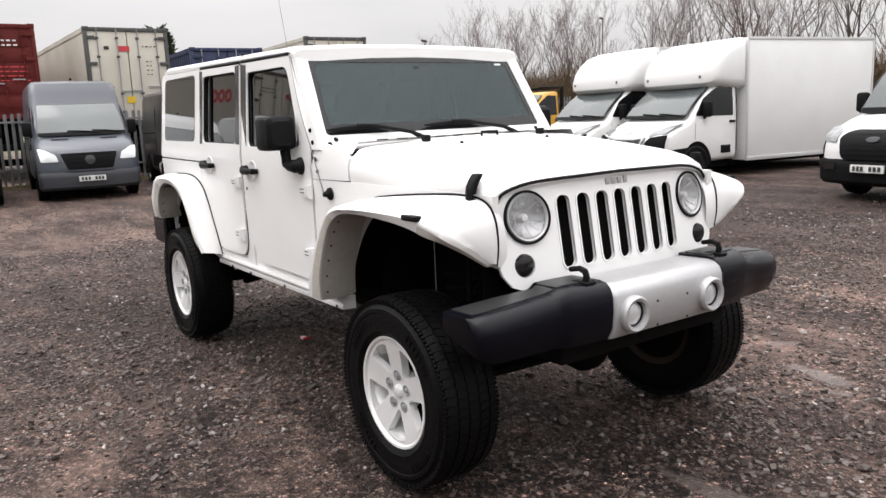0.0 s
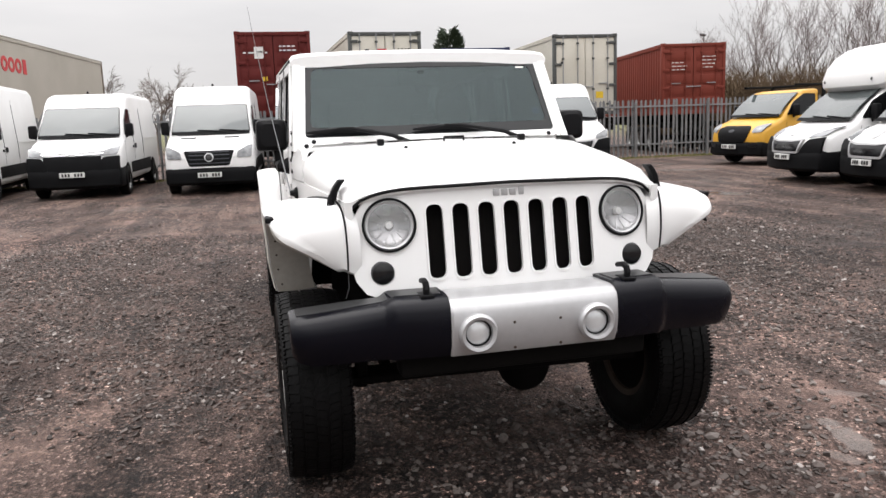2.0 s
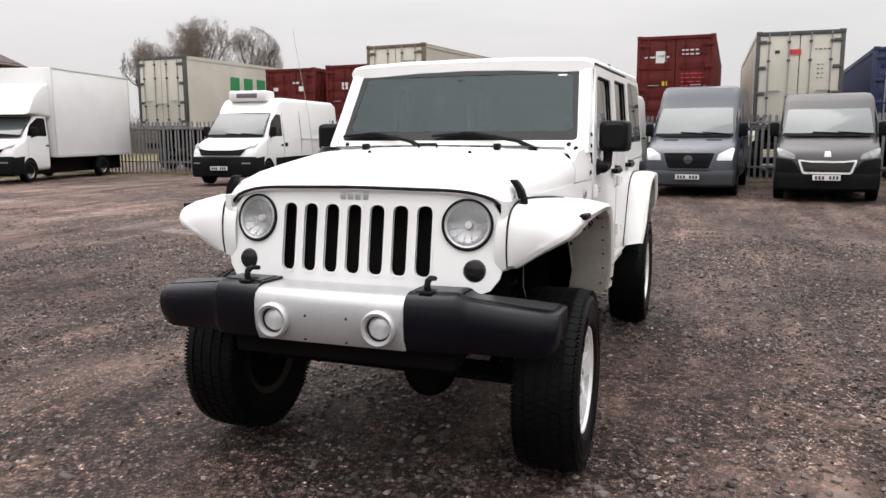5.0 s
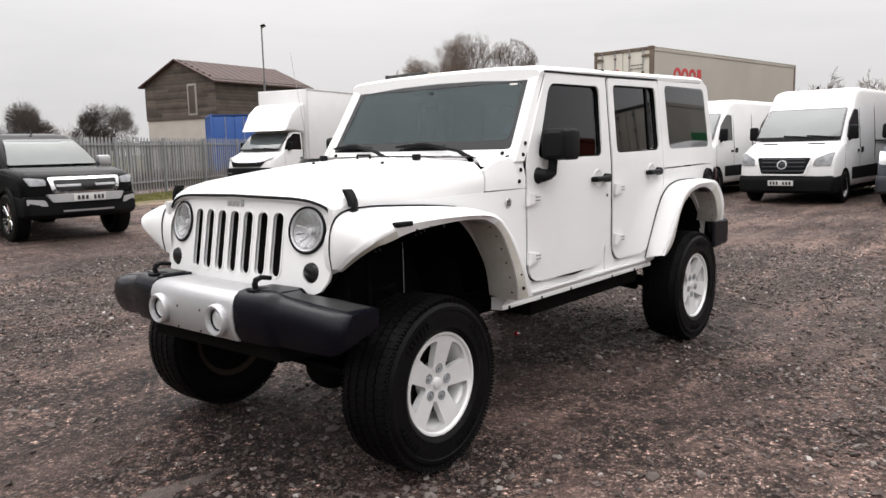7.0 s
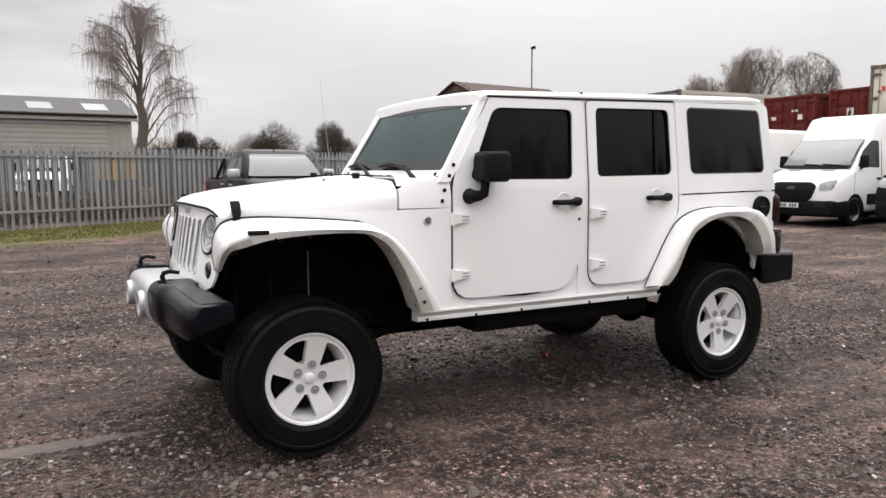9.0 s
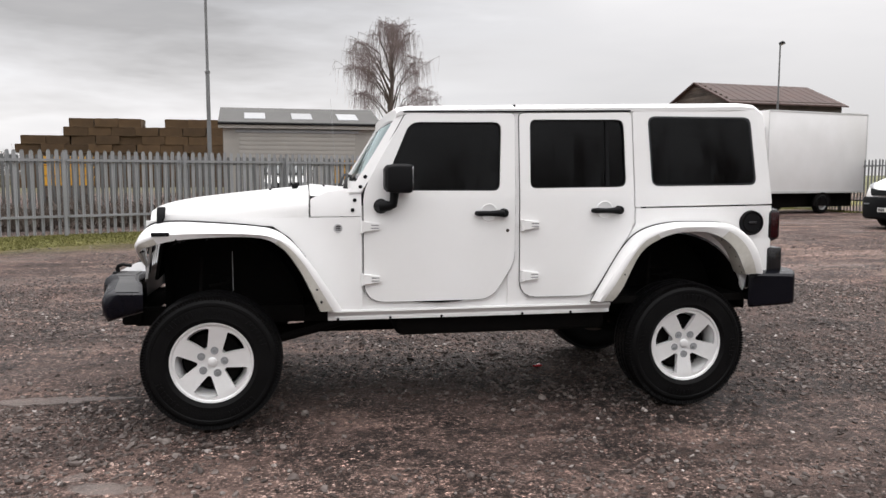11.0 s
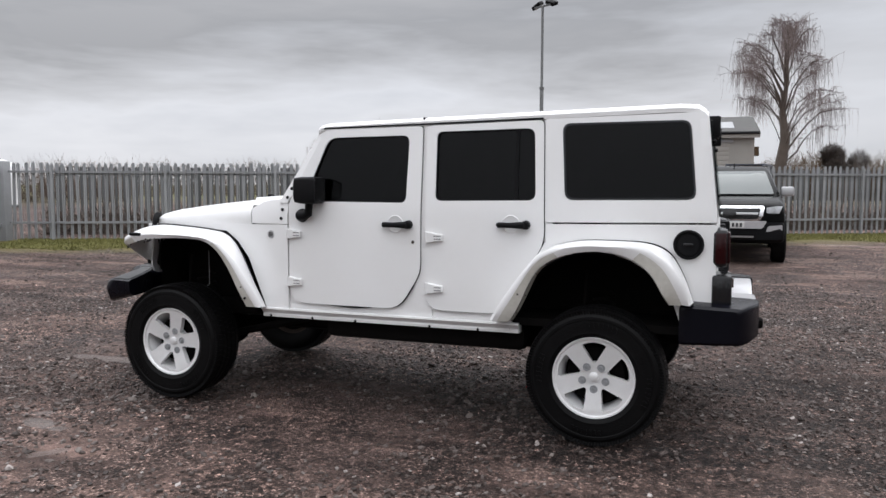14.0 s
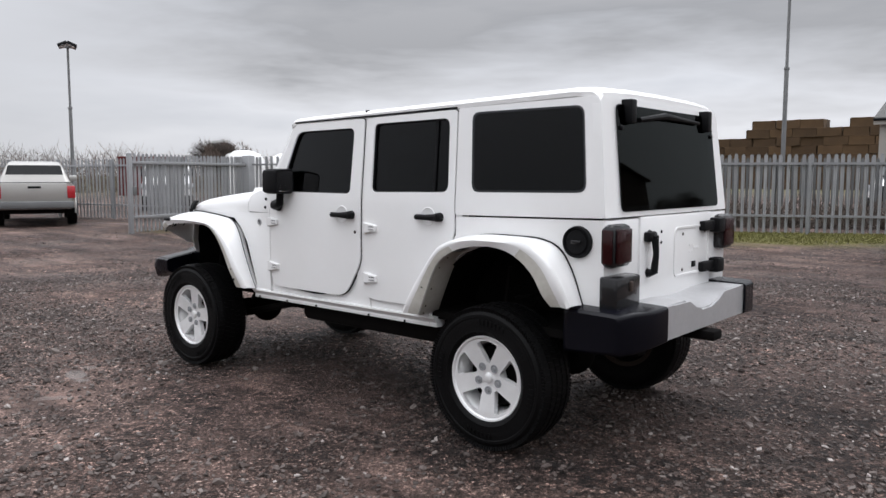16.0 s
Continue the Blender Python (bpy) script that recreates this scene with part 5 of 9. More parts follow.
def build_tail():
    # tail panel either side of the gate, and the swing gate
    for s, w in ((1, 0.42), (-1, 0.55)):
        lo, hi = sorted((s * w, s * 0.789))
        part("tail_panel", boxes((-2.117, -2.07, lo, hi, 0.80, 1.285), bevel=0.012), PAINT, CAR)
        lamp = part("tail_lamp", boxes((-2.178, -2.09, *sorted((s * 0.608, s * 0.800)), 1.048, 1.266), bevel=0.032), GLOSS_BLACK, CAR, "smoked tail lamp in a black housing")
        part("lens", boxes((-2.186, -2.172, *sorted((s * 0.630, s * 0.780)), 1.072, 1.244), bevel=0.006), TAIL_RED, lamp)
        part("side_lens", boxes((-2.165, -2.11, *sorted((s * 0.797, s * 0.804)), 1.073, 1.24), bevel=0.002), TAIL_RED, lamp)
    gate = part("tailgate", boxes((-2.125, -2.075, -0.545, 0.415, 0.815, 1.29), bevel=0.012), PAINT, CAR, "white tailgate with its spare wheel removed")
    plate = rounded([(-0.50, 0.925), (0.0, 0.925), (0.0, 1.215), (-0.50, 1.215)], 0.05)
    inner = rounded([(-0.488, 0.937), (-0.012, 0.937), (-0.012, 1.203), (-0.488, 1.203)], 0.045)
    part("pressed_rim", panel(plate, [inner], lambda u, v, d: Vector((-2.131 + d, u, v)), 0.008), PAINT, gate)
    for y, z in ((-0.22, 1.06), (-0.22, 1.10), (-0.26, 1.06), (-0.26, 1.10), (-0.30, 1.08), (-0.34, 1.08), (-0.12, 1.17), (-0.12, 0.96), (-0.44, 1.17), (-0.44, 0.96)):
        bm = bmesh.new()
        lathe(bm, [(0.0, 0.003), (0.008, 0.003), (0.010, 0.0)], 10, pose(-2.126, y, z, 0, -90, 0))
        part("blank_bolt", bm, STEEL_DARK if z < 1.0 or z > 1.15 else PAINT, gate)
    part("socket", boxes((-2.135, -2.124, -0.30, -0.255, 0.965, 1.0), bevel=0.003), BLACK, gate)
    bm = bmesh.new()
    tube(bm, [(-2.125, 0.33, 1.19), (-2.165, 0.33, 1.18), (-2.172, 0.325, 1.09), (-2.165, 0.33, 0.995), (-2.125, 0.33, 0.985)], [0.03, 0.022, 0.016, 0.022, 0.028], 10)
    box(bm, -2.165, -2.12, 0.29, 0.385, 1.155, 1.21, 0.014)
    part("gate_handle", bm, BLACK, gate, "upright black tailgate handle")
    for z, w in ((1.205, 0.030), (0.955, 0.030)):
        bm = boxes((-2.16, -2.118, -0.60, -0.36, z - w, z + w), bevel=0.010)
        box(bm, -2.19, -2.118, -0.62, -0.52, z - 0.045, z + 0.045, 0.012)
        part("gate_hinge", bm, BLACK, gate, "black tailgate hinge strap")
    for y, z in ((0.17, 1.20), (0.17, 1.14)):
        bm = bmesh.new()
        lathe(bm, [(0.0, 0.004), (0.008, 0.004), (0.010, 0.0)], 10, pose(-2.126, y, z, 0, -90, 0))
        part("grommet", bm, BLACK, gate)
    # number plate bracket under one lamp
    bracket = part("plate_bracket", boxes((-2.20, -2.095, 0.555, 0.802, 0.842, 1.008), bevel=0.014), GLOSS_BLACK, CAR, "black plate bracket below the tail lamp")
    part("bracket_clip", boxes((-2.21, -2.195, 0.655, 0.68, 0.93, 0.98), bevel=0.003), STEEL_DARK, bracket)


def build_bumpers():
    # front: black wings swept back, silver middle with two fog lamps
    def section(y):
        a = abs(y)
        face = lerp_table([(0.0, 2.150), (0.33, 2.150), (0.525, 2.140), (0.555, 2.112), (0.80, 2.085), (0.872, 2.065), (0.892, 2.045)], a)
        top = lerp_table([(0.0, 0.868), (0.33, 0.880), (0.525, 0.882), (0.555, 0.860), (0.70, 0.842), (0.872, 0.822), (0.892, 0.812)], a)
        low = lerp_table([(0.0, 0.655), (0.54, 0.655), (0.60, 0.652), (0.84, 0.646), (0.880, 0.668), (0.892, 0.690)], a)
        rear = lerp_table([(0.0, 1.93), (0.56, 1.93), (0.70, 1.88), (0.892, 1.84)], a)
        return [Vector((rear, y, top - 0.004)), Vector((face - 0.070, y, top)), Vector((face - 0.036, y, top - 0.007)), Vector((face - 0.014, y, top - 0.024)), Vector((face - 0.003, y, top - 0.050)), Vector((face, y, (top + low) / 2)), Vector((face - 0.006, y, low + 0.045)), Vector((face - 0.03, y, low)), Vector((rear, y, low + 0.05))]
    bumper = thing("front_bumper", "", "")
    for key in list(bumper.keys()):
        del bumper[key]
    bumper.parent = CAR
    for s in (-1, 1):
        ys = [0.326, 0.335, 0.515, 0.530, 0.550, 0.562, 0.70, 0.82, 0.868, 0.884, 0.892]
        part("bumper_wing", loft(bmesh.new(), [section(s * y) for y in ys]), BUMPER_TOP, bumper, "textured black bumper end", degrees=48)
        # pale overlay stands for the sky's sheen on the deck
        rows = []
        for y in [0.345, 0.515, 0.555, 0.70, 0.82, 0.868]:
            q = section(s * y)
            a, b = q[0], q[1]
            rows.append([a + Vector((0.02, 0, 0.0045)), b + Vector((-0.004, 0, 0.003)), b + Vector((-0.004, 0, -0.006)), a + Vector((0.02, 0, -0.006))])
        part("bumper_deck", loft(bmesh.new(), rows), DECK_SHEEN, bumper, "grey bumper top with the sky's sheen in its colour")
        bm = bmesh.new()
        # tow hook: a bent bar standing on its plate
        box(bm, 2.03, 2.11, s * 0.40 - 0.026, s * 0.40 + 0.026, 0.874, 0.886, 0.004)
        tube(bm, [(2.075, s * 0.40, 0.86), (2.085, s * 0.40, 0.905), (2.078, s * 0.40, 0.922), (2.05, s * 0.40, 0.930), (2.00, s * 0.40, 0.920)], [0.013, 0.013, 0.013, 0.011, 0.010], 10)
        part("tow_hook", bm, BLACK, bumper, "black tow hook")
    mid = [Vector((p.x + 0.012, p.y, p.z)) for p in section(0.0)]
    rows = []
    for y in (-0.326, -0.318, 0.318, 0.326):
        k = 0.0 if abs(y) < 0.32 else -0.006
        rows.append([Vector((p.x + k, y, p.z)) for p in mid])
    plate = part("bumper_centre", loft(bmesh.new(), rows), SILVER, bumper, "silver bumper centre with fog lamps")
    for y, z in ((-0.09, 0.77), (0.09, 0.77), (-0.09, 0.675), (0.09, 0.675)):
        bm = bmesh.new()
        lathe(bm, [(0.0, 0.003), (0.005, 0.003), (0.006, 0.0)], 8, pose(2.161, y, z, 0, 90, 0))
        part("rivet", bm, STEEL_DARK, plate)
    for s in (-1, 1):
        m = pose(2.160, s * 0.231, 0.744, 0, 90, 0)
        bm = bmesh.new()
        lathe(bm, [(0.072, -0.01), (0.072, 0.018), (0.064, 0.028), (0.052, 0.024), (0.050, 0.006), (0.050, -0.02)], 36, m)
        ring = part("fog_lamp", bm, SILVER, plate, "round fog lamp in a silver ring")
    bm = bmesh.new()
    for s in (-1, 1):
        m = pose(2.160, s * 0.231, 0.744, 0, 90, 0)
        bm = lathe(bmesh.new(), [(0.0, 0.012), (0.03, 0.010), (0.044, 0.002), (0.051, -0.012)], 30, m)
        part("fog_lens", bm, LENS, plate)
        bm = lathe(bmesh.new(), [(0.051, 0.004), (0.047, 0.009), (0.044, 0.004)], 30, m)
        part("fog_rim", bm, BLACK, plate)
    part("cross_member", boxes((1.93, 2.05, -0.50, 0.50, 0.56, 0.66), bevel=0.02), UNDER, bumper)
    # rear: black ends, silver middle with a dip
    rear = thing("rear_bumper", "", "")
    for key in list(rear.keys()):
        del rear[key]
    rear.parent = CAR
    for s in (-1, 1):
        rings = []
        for y, xr, xf, z0, z1 in ((0.55, -2.352, -2.10, 0.652, 0.862), (0.70, -2.345, -2.05, 0.645, 0.862), (0.80, -2.300, -1.96, 0.625, 0.858), (0.858, -2.262, -1.93, 0.62, 0.845), (0.872, -2.24, -1.95, 0.635, 0.83)):
            pts = rounded([(xr, z0 + 0.015), (xr, z1 - 0.01), (xf, z1), (xf, z0)], 0.022, 3)
            rings.append([Vector((x, s * y, z)) for x, z in pts])
        part("bumper_end", loft(bmesh.new(), rings), BUMPER_TOP, rear, "black bumper end")
    outer = [(-0.55, 0.672), (0.55, 0.672), (0.55, 0.846), (0.24, 0.838), (0.16, 0.80), (0.07, 0.774), (-0.07, 0.774), (-0.16, 0.80), (-0.24, 0.838), (-0.55, 0.846)]
    mid = part("bumper_centre", panel(outer, (), lambda u, v, d: Vector((-2.335 + d, u, v)), 0.03), SILVER, rear, "silver rear bumper centre")
    rings = []
    for y in (-0.55, -0.28, -0.22, -0.16, -0.12, -0.06, 0.0, 0.06, 0.12, 0.16, 0.22, 0.28, 0.55):
        z = 0.847 - 0.068 * math.cos(min(abs(y) / 0.25, 1.0) * math.pi / 2) ** 0.7
        rings.append([Vector((-2.320, y, z)), Vector((-2.15, y, z + (0.847 - z) * 0.55)), Vector((-2.10, y, 0.846)), Vector((-2.10, y, 0.70)), Vector((-2.320, y, 0.70))])
    part("bumper_step", loft(bmesh.new(), rings), SILVER, rear, degrees=40)
    part("tow_eye", boxes((-2.40, -2.20, -0.06, 0.06, 0.60, 0.655), bevel=0.012), UNDER, rear)


def build_underside():
    for s in (-1, 1):
        part("frame_rail", boxes((-2.15, 1.98, *sorted((s * 0.36, s * 0.46)), 0.545, 0.655), bevel=0.012), UNDER, CAR)
        for x in (AXLE_F - 0.02, AXLE_R):
            spring = []
            for k in range(97):
                a = 2 * math.pi * k / 16
                spring.append((x + 0.062 * math.cos(a), s * 0.52 + 0.062 * math.sin(a), 0.50 + 0.36 * k / 96))
            part("coil_spring", tube(bmesh.new(), spring, 0.009, 6), UNDER, CAR)
            part("shock_absorber", tube(bmesh.new(), [(x + 0.15, s * 0.60, 0.40), (x + 0.13, s * 0.58, 0.62), (x + 0.125, s * 0.575, 0.63), (x + 0.10, s * 0.55, 0.98)], [0.028, 0.028, 0.012, 0.012], 10), UNDER, CAR)
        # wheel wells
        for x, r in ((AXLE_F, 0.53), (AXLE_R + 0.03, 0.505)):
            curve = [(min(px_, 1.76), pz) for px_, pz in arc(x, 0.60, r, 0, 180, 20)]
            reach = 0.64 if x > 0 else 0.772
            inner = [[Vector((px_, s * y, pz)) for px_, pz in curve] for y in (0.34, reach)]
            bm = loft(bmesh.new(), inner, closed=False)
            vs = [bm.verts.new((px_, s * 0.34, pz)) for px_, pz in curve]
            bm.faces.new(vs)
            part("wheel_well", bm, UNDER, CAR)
        part("link_arm", tube(bmesh.new(), [(AXLE_F - 0.05, s * 0.45, 0.36), (0.62, s * 0.42, 0.55)], 0.028, 8), UNDER, CAR)
        part("link_arm", tube(bmesh.new(), [(AXLE_R + 0.05, s * 0.45, 0.36), (-0.72, s * 0.42, 0.55)], 0.028, 8), UNDER, CAR)
    for x in (AXLE_F, AXLE_R):
        bm = tube(bmesh.new(), [(x, -0.70, TYRE_R), (x, 0.70, TYRE_R)], 0.042, 12)
        part("axle", bm, UNDER, CAR)
        bm = bmesh.new()
        bmesh.ops.create_uvsphere(bm, u_segments=16, v_segments=10, radius=0.15, matrix=Matrix.Translation((x, 0.18 if x > 0 else 0.0, TYRE_R)) @ Matrix.Diagonal((1, 0.85, 1, 1)))
        part("differential", bm, UNDER, CAR)
    part("steering_link", tube(bmesh.new(), [(AXLE_F + 0.17, -0.66, 0.44), (AXLE_F + 0.17, 0.66, 0.42)], 0.018, 8), UNDER, CAR)
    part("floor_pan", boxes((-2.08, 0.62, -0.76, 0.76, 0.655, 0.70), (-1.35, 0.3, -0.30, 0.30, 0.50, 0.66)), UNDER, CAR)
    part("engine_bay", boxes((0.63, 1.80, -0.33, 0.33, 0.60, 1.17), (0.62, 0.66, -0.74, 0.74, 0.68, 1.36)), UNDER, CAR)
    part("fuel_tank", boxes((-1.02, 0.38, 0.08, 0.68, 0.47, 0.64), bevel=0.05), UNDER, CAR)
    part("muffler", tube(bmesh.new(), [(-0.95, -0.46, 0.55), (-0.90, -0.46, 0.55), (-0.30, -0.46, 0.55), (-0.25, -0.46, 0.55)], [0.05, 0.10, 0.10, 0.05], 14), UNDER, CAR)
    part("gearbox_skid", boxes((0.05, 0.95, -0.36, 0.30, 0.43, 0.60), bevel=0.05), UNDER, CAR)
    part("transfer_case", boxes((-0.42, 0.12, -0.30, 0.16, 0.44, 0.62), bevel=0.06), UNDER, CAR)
    for y, x0, z0, x1, z1 in ((0.16, 0.30, 0.50, AXLE_F - 0.12, 0.42), (-0.02, -0.40, 0.50, AXLE_R + 0.12, 0.42)):
        part("prop_shaft", tube(bmesh.new(), [(x0, y, z0), (x1, y, z1)], 0.034, 10), UNDER, CAR)
    for x in (AXLE_F + 0.30,):
        part("sway_bar", tube(bmesh.new(), [(x - 0.28, -0.58, 0.50), (x, -0.56, 0.60), (x, 0.56, 0.60), (x - 0.28, 0.58, 0.50)], 0.015, 8), UNDER, CAR)
    part("exhaust", tube(bmesh.new(), [(0.2, -0.30, 0.56), (-0.9, -0.32, 0.54), (-1.3, -0.42, 0.70), (-2.0, -0.40, 0.58)], 0.035, 10), STEEL_DARK, CAR)


def build_cabin():
    part("dashboard", boxes((0.36, 0.64, -0.70, 0.70, 1.06, 1.37), bevel=0.05), BLACK, CAR)
    for s in (-1, 1):
        seat = part("front_seat", boxes((-0.22, 0.22, s * 0.36 - 0.24, s * 0.36 + 0.24, 0.82, 1.0), bevel=0.05), SEAT, CAR)
        rings = [[Vector((x, s * 0.36 + a, z)) for a, x in ((-w, -0.16 - q), (w, -0.16 - q), (w, -0.30 - q), (-w, -0.30 - q))] for z, w, q in ((0.95, 0.23, 0), (1.25, 0.24, 0.05), (1.47, 0.19, 0.10))]
        part("backrest", loft(bmesh.new(), rings), SEAT, seat)
        part("headrest", boxes((-0.42, -0.32, s * 0.36 - 0.12, s * 0.36 + 0.12, 1.50, 1.66), bevel=0.035), SEAT, seat)
        part("roll_bar", tube(bmesh.new(), [(0.30, s * 0.60, 1.80), (-0.45, s * 0.62, 1.82), (-1.2, s * 0.62, 1.83), (-1.75, s * 0.62, 1.75), (-2.0, s * 0.62, 1.28)], 0.035, 8), BLACK, CAR)
        part("roll_bar", tube(bmesh.new(), [(-0.48, s * 0.62, 0.80), (-0.50, s * 0.62, 1.82)], 0.035, 8), BLACK, CAR)
        part("rear_headrest", boxes((-1.36, -1.27, s * 0.38 - 0.12, s * 0.38 + 0.12, 1.42, 1.58), bevel=0.035), SEAT, CAR)
    part("rear_seat", boxes((-1.20, -0.70, -0.33, 0.33, 0.82, 0.98), (-1.34, -1.18, -0.60, 0.60, 1.12, 1.40), bevel=0.05), SEAT, CAR)
    bm = bmesh.new()
    m = pose(0.25, 0.36, 1.23, 0, -65, 0)
    ring = [m @ Vector((0.185 * math.cos(2 * math.pi * k / 32), 0.185 * math.sin(2 * math.pi * k / 32), 0)) for k in range(33)]
    tube(bm, ring, 0.015, 8)
    for a in (0, 120, 240):
        tube(bm, [m @ Vector((0, 0, 0.0)), m @ Vector((0.185 * math.cos(radians(a)), 0.185 * math.sin(radians(a)), 0))], 0.014, 6)
    part("steering_wheel", bm, BLACK, CAR)
    # whip aerial on the cowl, scraped door foot, clips and chips on the wings
    base_y = -nose_half(0.742)
    aerial = part("aerial", lathe(bmesh.new(), [(0.0, 0.040), (0.012, 0.038), (0.016, 0.020), (0.028, 0.012), (0.031, 0.0)], 20, pose(0.742, base_y, 1.170, 90, 0, 0)), BLACK, CAR, "black rubber aerial base")
    part("whip", tube(bmesh.new(), [(0.742, base_y - 0.034, 1.170), (0.738, base_y - 0.040, 1.20), (0.69, -0.88, 1.60), (0.712, -0.94, 2.00), (0.716, -0.952, 2.10)], [0.006, 0.004, 0.0016, 0.0012, 0.0010], 6), GALV, aerial, "thin whip aerial")
    part("door_scrape", panel([(0.31, 0.711), (0.20, 0.703), (0.10, 0.698), (0.0, 0.704), (-0.04, 0.711), (0.08, 0.712)], (), lambda u, v, d: Vector((u, 0.7945 - d, v)), 0.002), VAN_BLACK, CAR, "dark scrape under the front door")
    for s in (-1, 1):
        part("flare_clip", boxes((1.675, 1.775, *sorted((s * 0.918, s * 0.951)), 1.142, 1.164), bevel=0.006), BLACK, CAR, "black clip on the flare edge")
    # torn, scuffed front edge of the +y flare
    rnd = random.Random(12)
    bm = bmesh.new()
    edge = [Vector(r[2]) for r in FRONT_FLARE[2:6]]
    for i in range(len(edge) - 1):
        for k in range(9):
            if rnd.random() < (0.5 if i < 1 else 0.3):
                p = edge[i].lerp(edge[i + 1], (k + rnd.random()) / 9)
                m = Matrix.Translation(p + Vector((rnd.uniform(-0.004, 0.010), rnd.uniform(0.0, 0.006), rnd.uniform(-0.016, 0.002)))) @ pose(0, 0, 0, rnd.uniform(0, 90), rnd.uniform(0, 90), rnd.uniform(0, 90))
                bmesh.ops.create_icosphere(bm, subdivisions=1, radius=1.0, matrix=m @ Matrix.Diagonal((rnd.uniform(0.006, 0.014), rnd.uniform(0.003, 0.006), rnd.uniform(0.004, 0.008), 1)))
    part("torn_edge", bm, BLACK, CAR, "torn black edge of the flare")
    for s in (-1, 1):
        part("brake_line", tube(bmesh.new(), [(1.37, s * 0.60, 1.02), (1.37, s * 0.60, 0.78), (1.40, s * 0.62, 0.74)], 0.0022, 6), GALV, CAR, "thin pale brake line")
    rnd = random.Random(4)
    for x, z in ((0.905, 0.93), (0.865, 0.82), (0.84, 0.745), (-1.03, 0.87), (-1.06, 0.93)):
        y = (0.80 + (z - 0.985) * 1.5 if x > 1.84 else 0.935)
        bm = bmesh.new()
        bmesh.ops.create_icosphere(bm, subdivisions=1, radius=0.011, matrix=Matrix.Translation((x, min(y, 0.938), z)) @ Matrix.Diagonal((rnd.uniform(0.7, 1.4), 0.9, rnd.uniform(0.6, 1.5), 1)))
        part("paint_chip", bm, BLACK, CAR)
    # badge disc on the +y wing
    y = nose_half(0.732)
    bm = lathe(bmesh.new(), [(0.0, 0.004), (0.018, 0.004), (0.024, 0.0055), (0.028, 0.0)], 24, pose(0.732, y, 1.166, -90, 0, 0))
    badge = part("side_badge", bm, SILVER, CAR, "small round grey badge")
    for k in (-1, 0, 1):
        part("badge_bar", boxes((0.718, 0.746, y + 0.004, y + 0.0065, 1.163 + k * 0.010, 1.168 + k * 0.010)), VAN_BLACK, badge)


REFLECTOR = surface("lamp_reflector", (0.62, 0.62, 0.63), (0.42, 0.42, 0.43), 30.0, (0.16, 0.34), metal=0.6)
LAMP_GLASS = glass("lamp_glass", (0.93, 0.93, 0.93), 0.03)
for side_sign in (1, -1):
    build_body(side_sign)
    build_door(side_sign, True)
    build_door(side_sign, False)
    build_flare(FRONT_FLARE, side_sign)
    build_flare(REAR_FLARE, side_sign)
build_grille()
build_hood()
build_screen()
build_hardtop()
build_tail()
build_bumpers()
build_underside()
build_cabin()
wheel_at(AXLE_F, 1, 1.0, -12)
wheel_at(AXLE_F, -1, 1.0)
wheel_at(AXLE_R, 1, 0.0, 36)
wheel_at(AXLE_R, -1, 0.0, 20)


# ---- parked vehicles ----
def offset_poly(pts, d):
    """Moves a clockwise or anticlockwise outline inwards by d."""
    k = len(pts)
    area = sum(pts[i - 1][0] * pts[i][1] - pts[i][0] * pts[i - 1][1] for i in range(k))
    s = 1 if area > 0 else -1
    res = []
    for i in range(k):
        p, a, b = Vector(pts[i]), Vector(pts[i - 1]), Vector(pts[(i + 1) % k])
        e1, e2 = (p - a).normalized(), (b - p).normalized()
        n1, n2 = Vector((-e1.y, e1.x)) * s, Vector((-e2.y, e2.x)) * s
        n = (n1 + n2)
        n = n.normalized() if n.length > 1e-6 else n1
        res.append(tuple(p + n * d / max(0.5, n.dot(n1))))
    return res


class Shape:
    """How a vehicle's sheet metal bows across the nose and leans in above the belt."""

    def __init__(self, half, bow=0.14, belt=1.25, lean=0.075, reach=1.3):
        self.half, self.bow, self.belt, self.lean, self.reach = half, bow, belt, lean, reach

    def at(self, x, y, z):
        f = min(max((x + self.reach) / self.reach, 0.0), 1.0)
        return Vector((x - self.bow * f * (y / self.half) ** 2, y * (1 - self.lean * max(0.0, z - self.belt)), z))


def hull(profile, shape, edge=0.10, half=None):
    """A body from its side profile, with rounded long edges."""
    w = half or shape.half
    rings = []
    for y, inset in ((-w, edge * 0.75), (-w + edge * 0.12, edge * 0.38), (-w + edge * 0.45, edge * 0.1), (-w + edge, 0.0), (-w * 0.5, 0.0), (0.0, 0.0), (w * 0.5, 0.0), (w - edge, 0.0), (w - edge * 0.45, edge * 0.1), (w - edge * 0.12, edge * 0.38), (w, edge * 0.75)):
        rings.append([shape.at(x, y, z) for x, z in (offset_poly(profile, inset) if inset else profile)])
    return loft(bmesh.new(), rings)


def face_x(profile, z):
    """Foremost x of the profile at height z."""
    best = -9.0
    for (x0, z0), (x1, z1) in zip(profile, profile[1:] + profile[:1]):
        if min(z0, z1) <= z <= max(z0, z1) and abs(z1 - z0) > 1e-6:
            best = max(best, x0 + (x1 - x0) * (z - z0) / (z1 - z0))
    return best


def on_nose(outline, profile, shape, proud=0.012, thick=0.04, holes=(), cuts=True):
    lines = [("u", q) for q in (-0.6, -0.3, 0.0, 0.3, 0.6)] + [("v", z) for x, z in profile if x > -0.4] if cuts else ()
    return panel(outline, holes, lambda u, v, d: shape.at(face_x(profile, v) + proud - d, u, v), thick, lines)


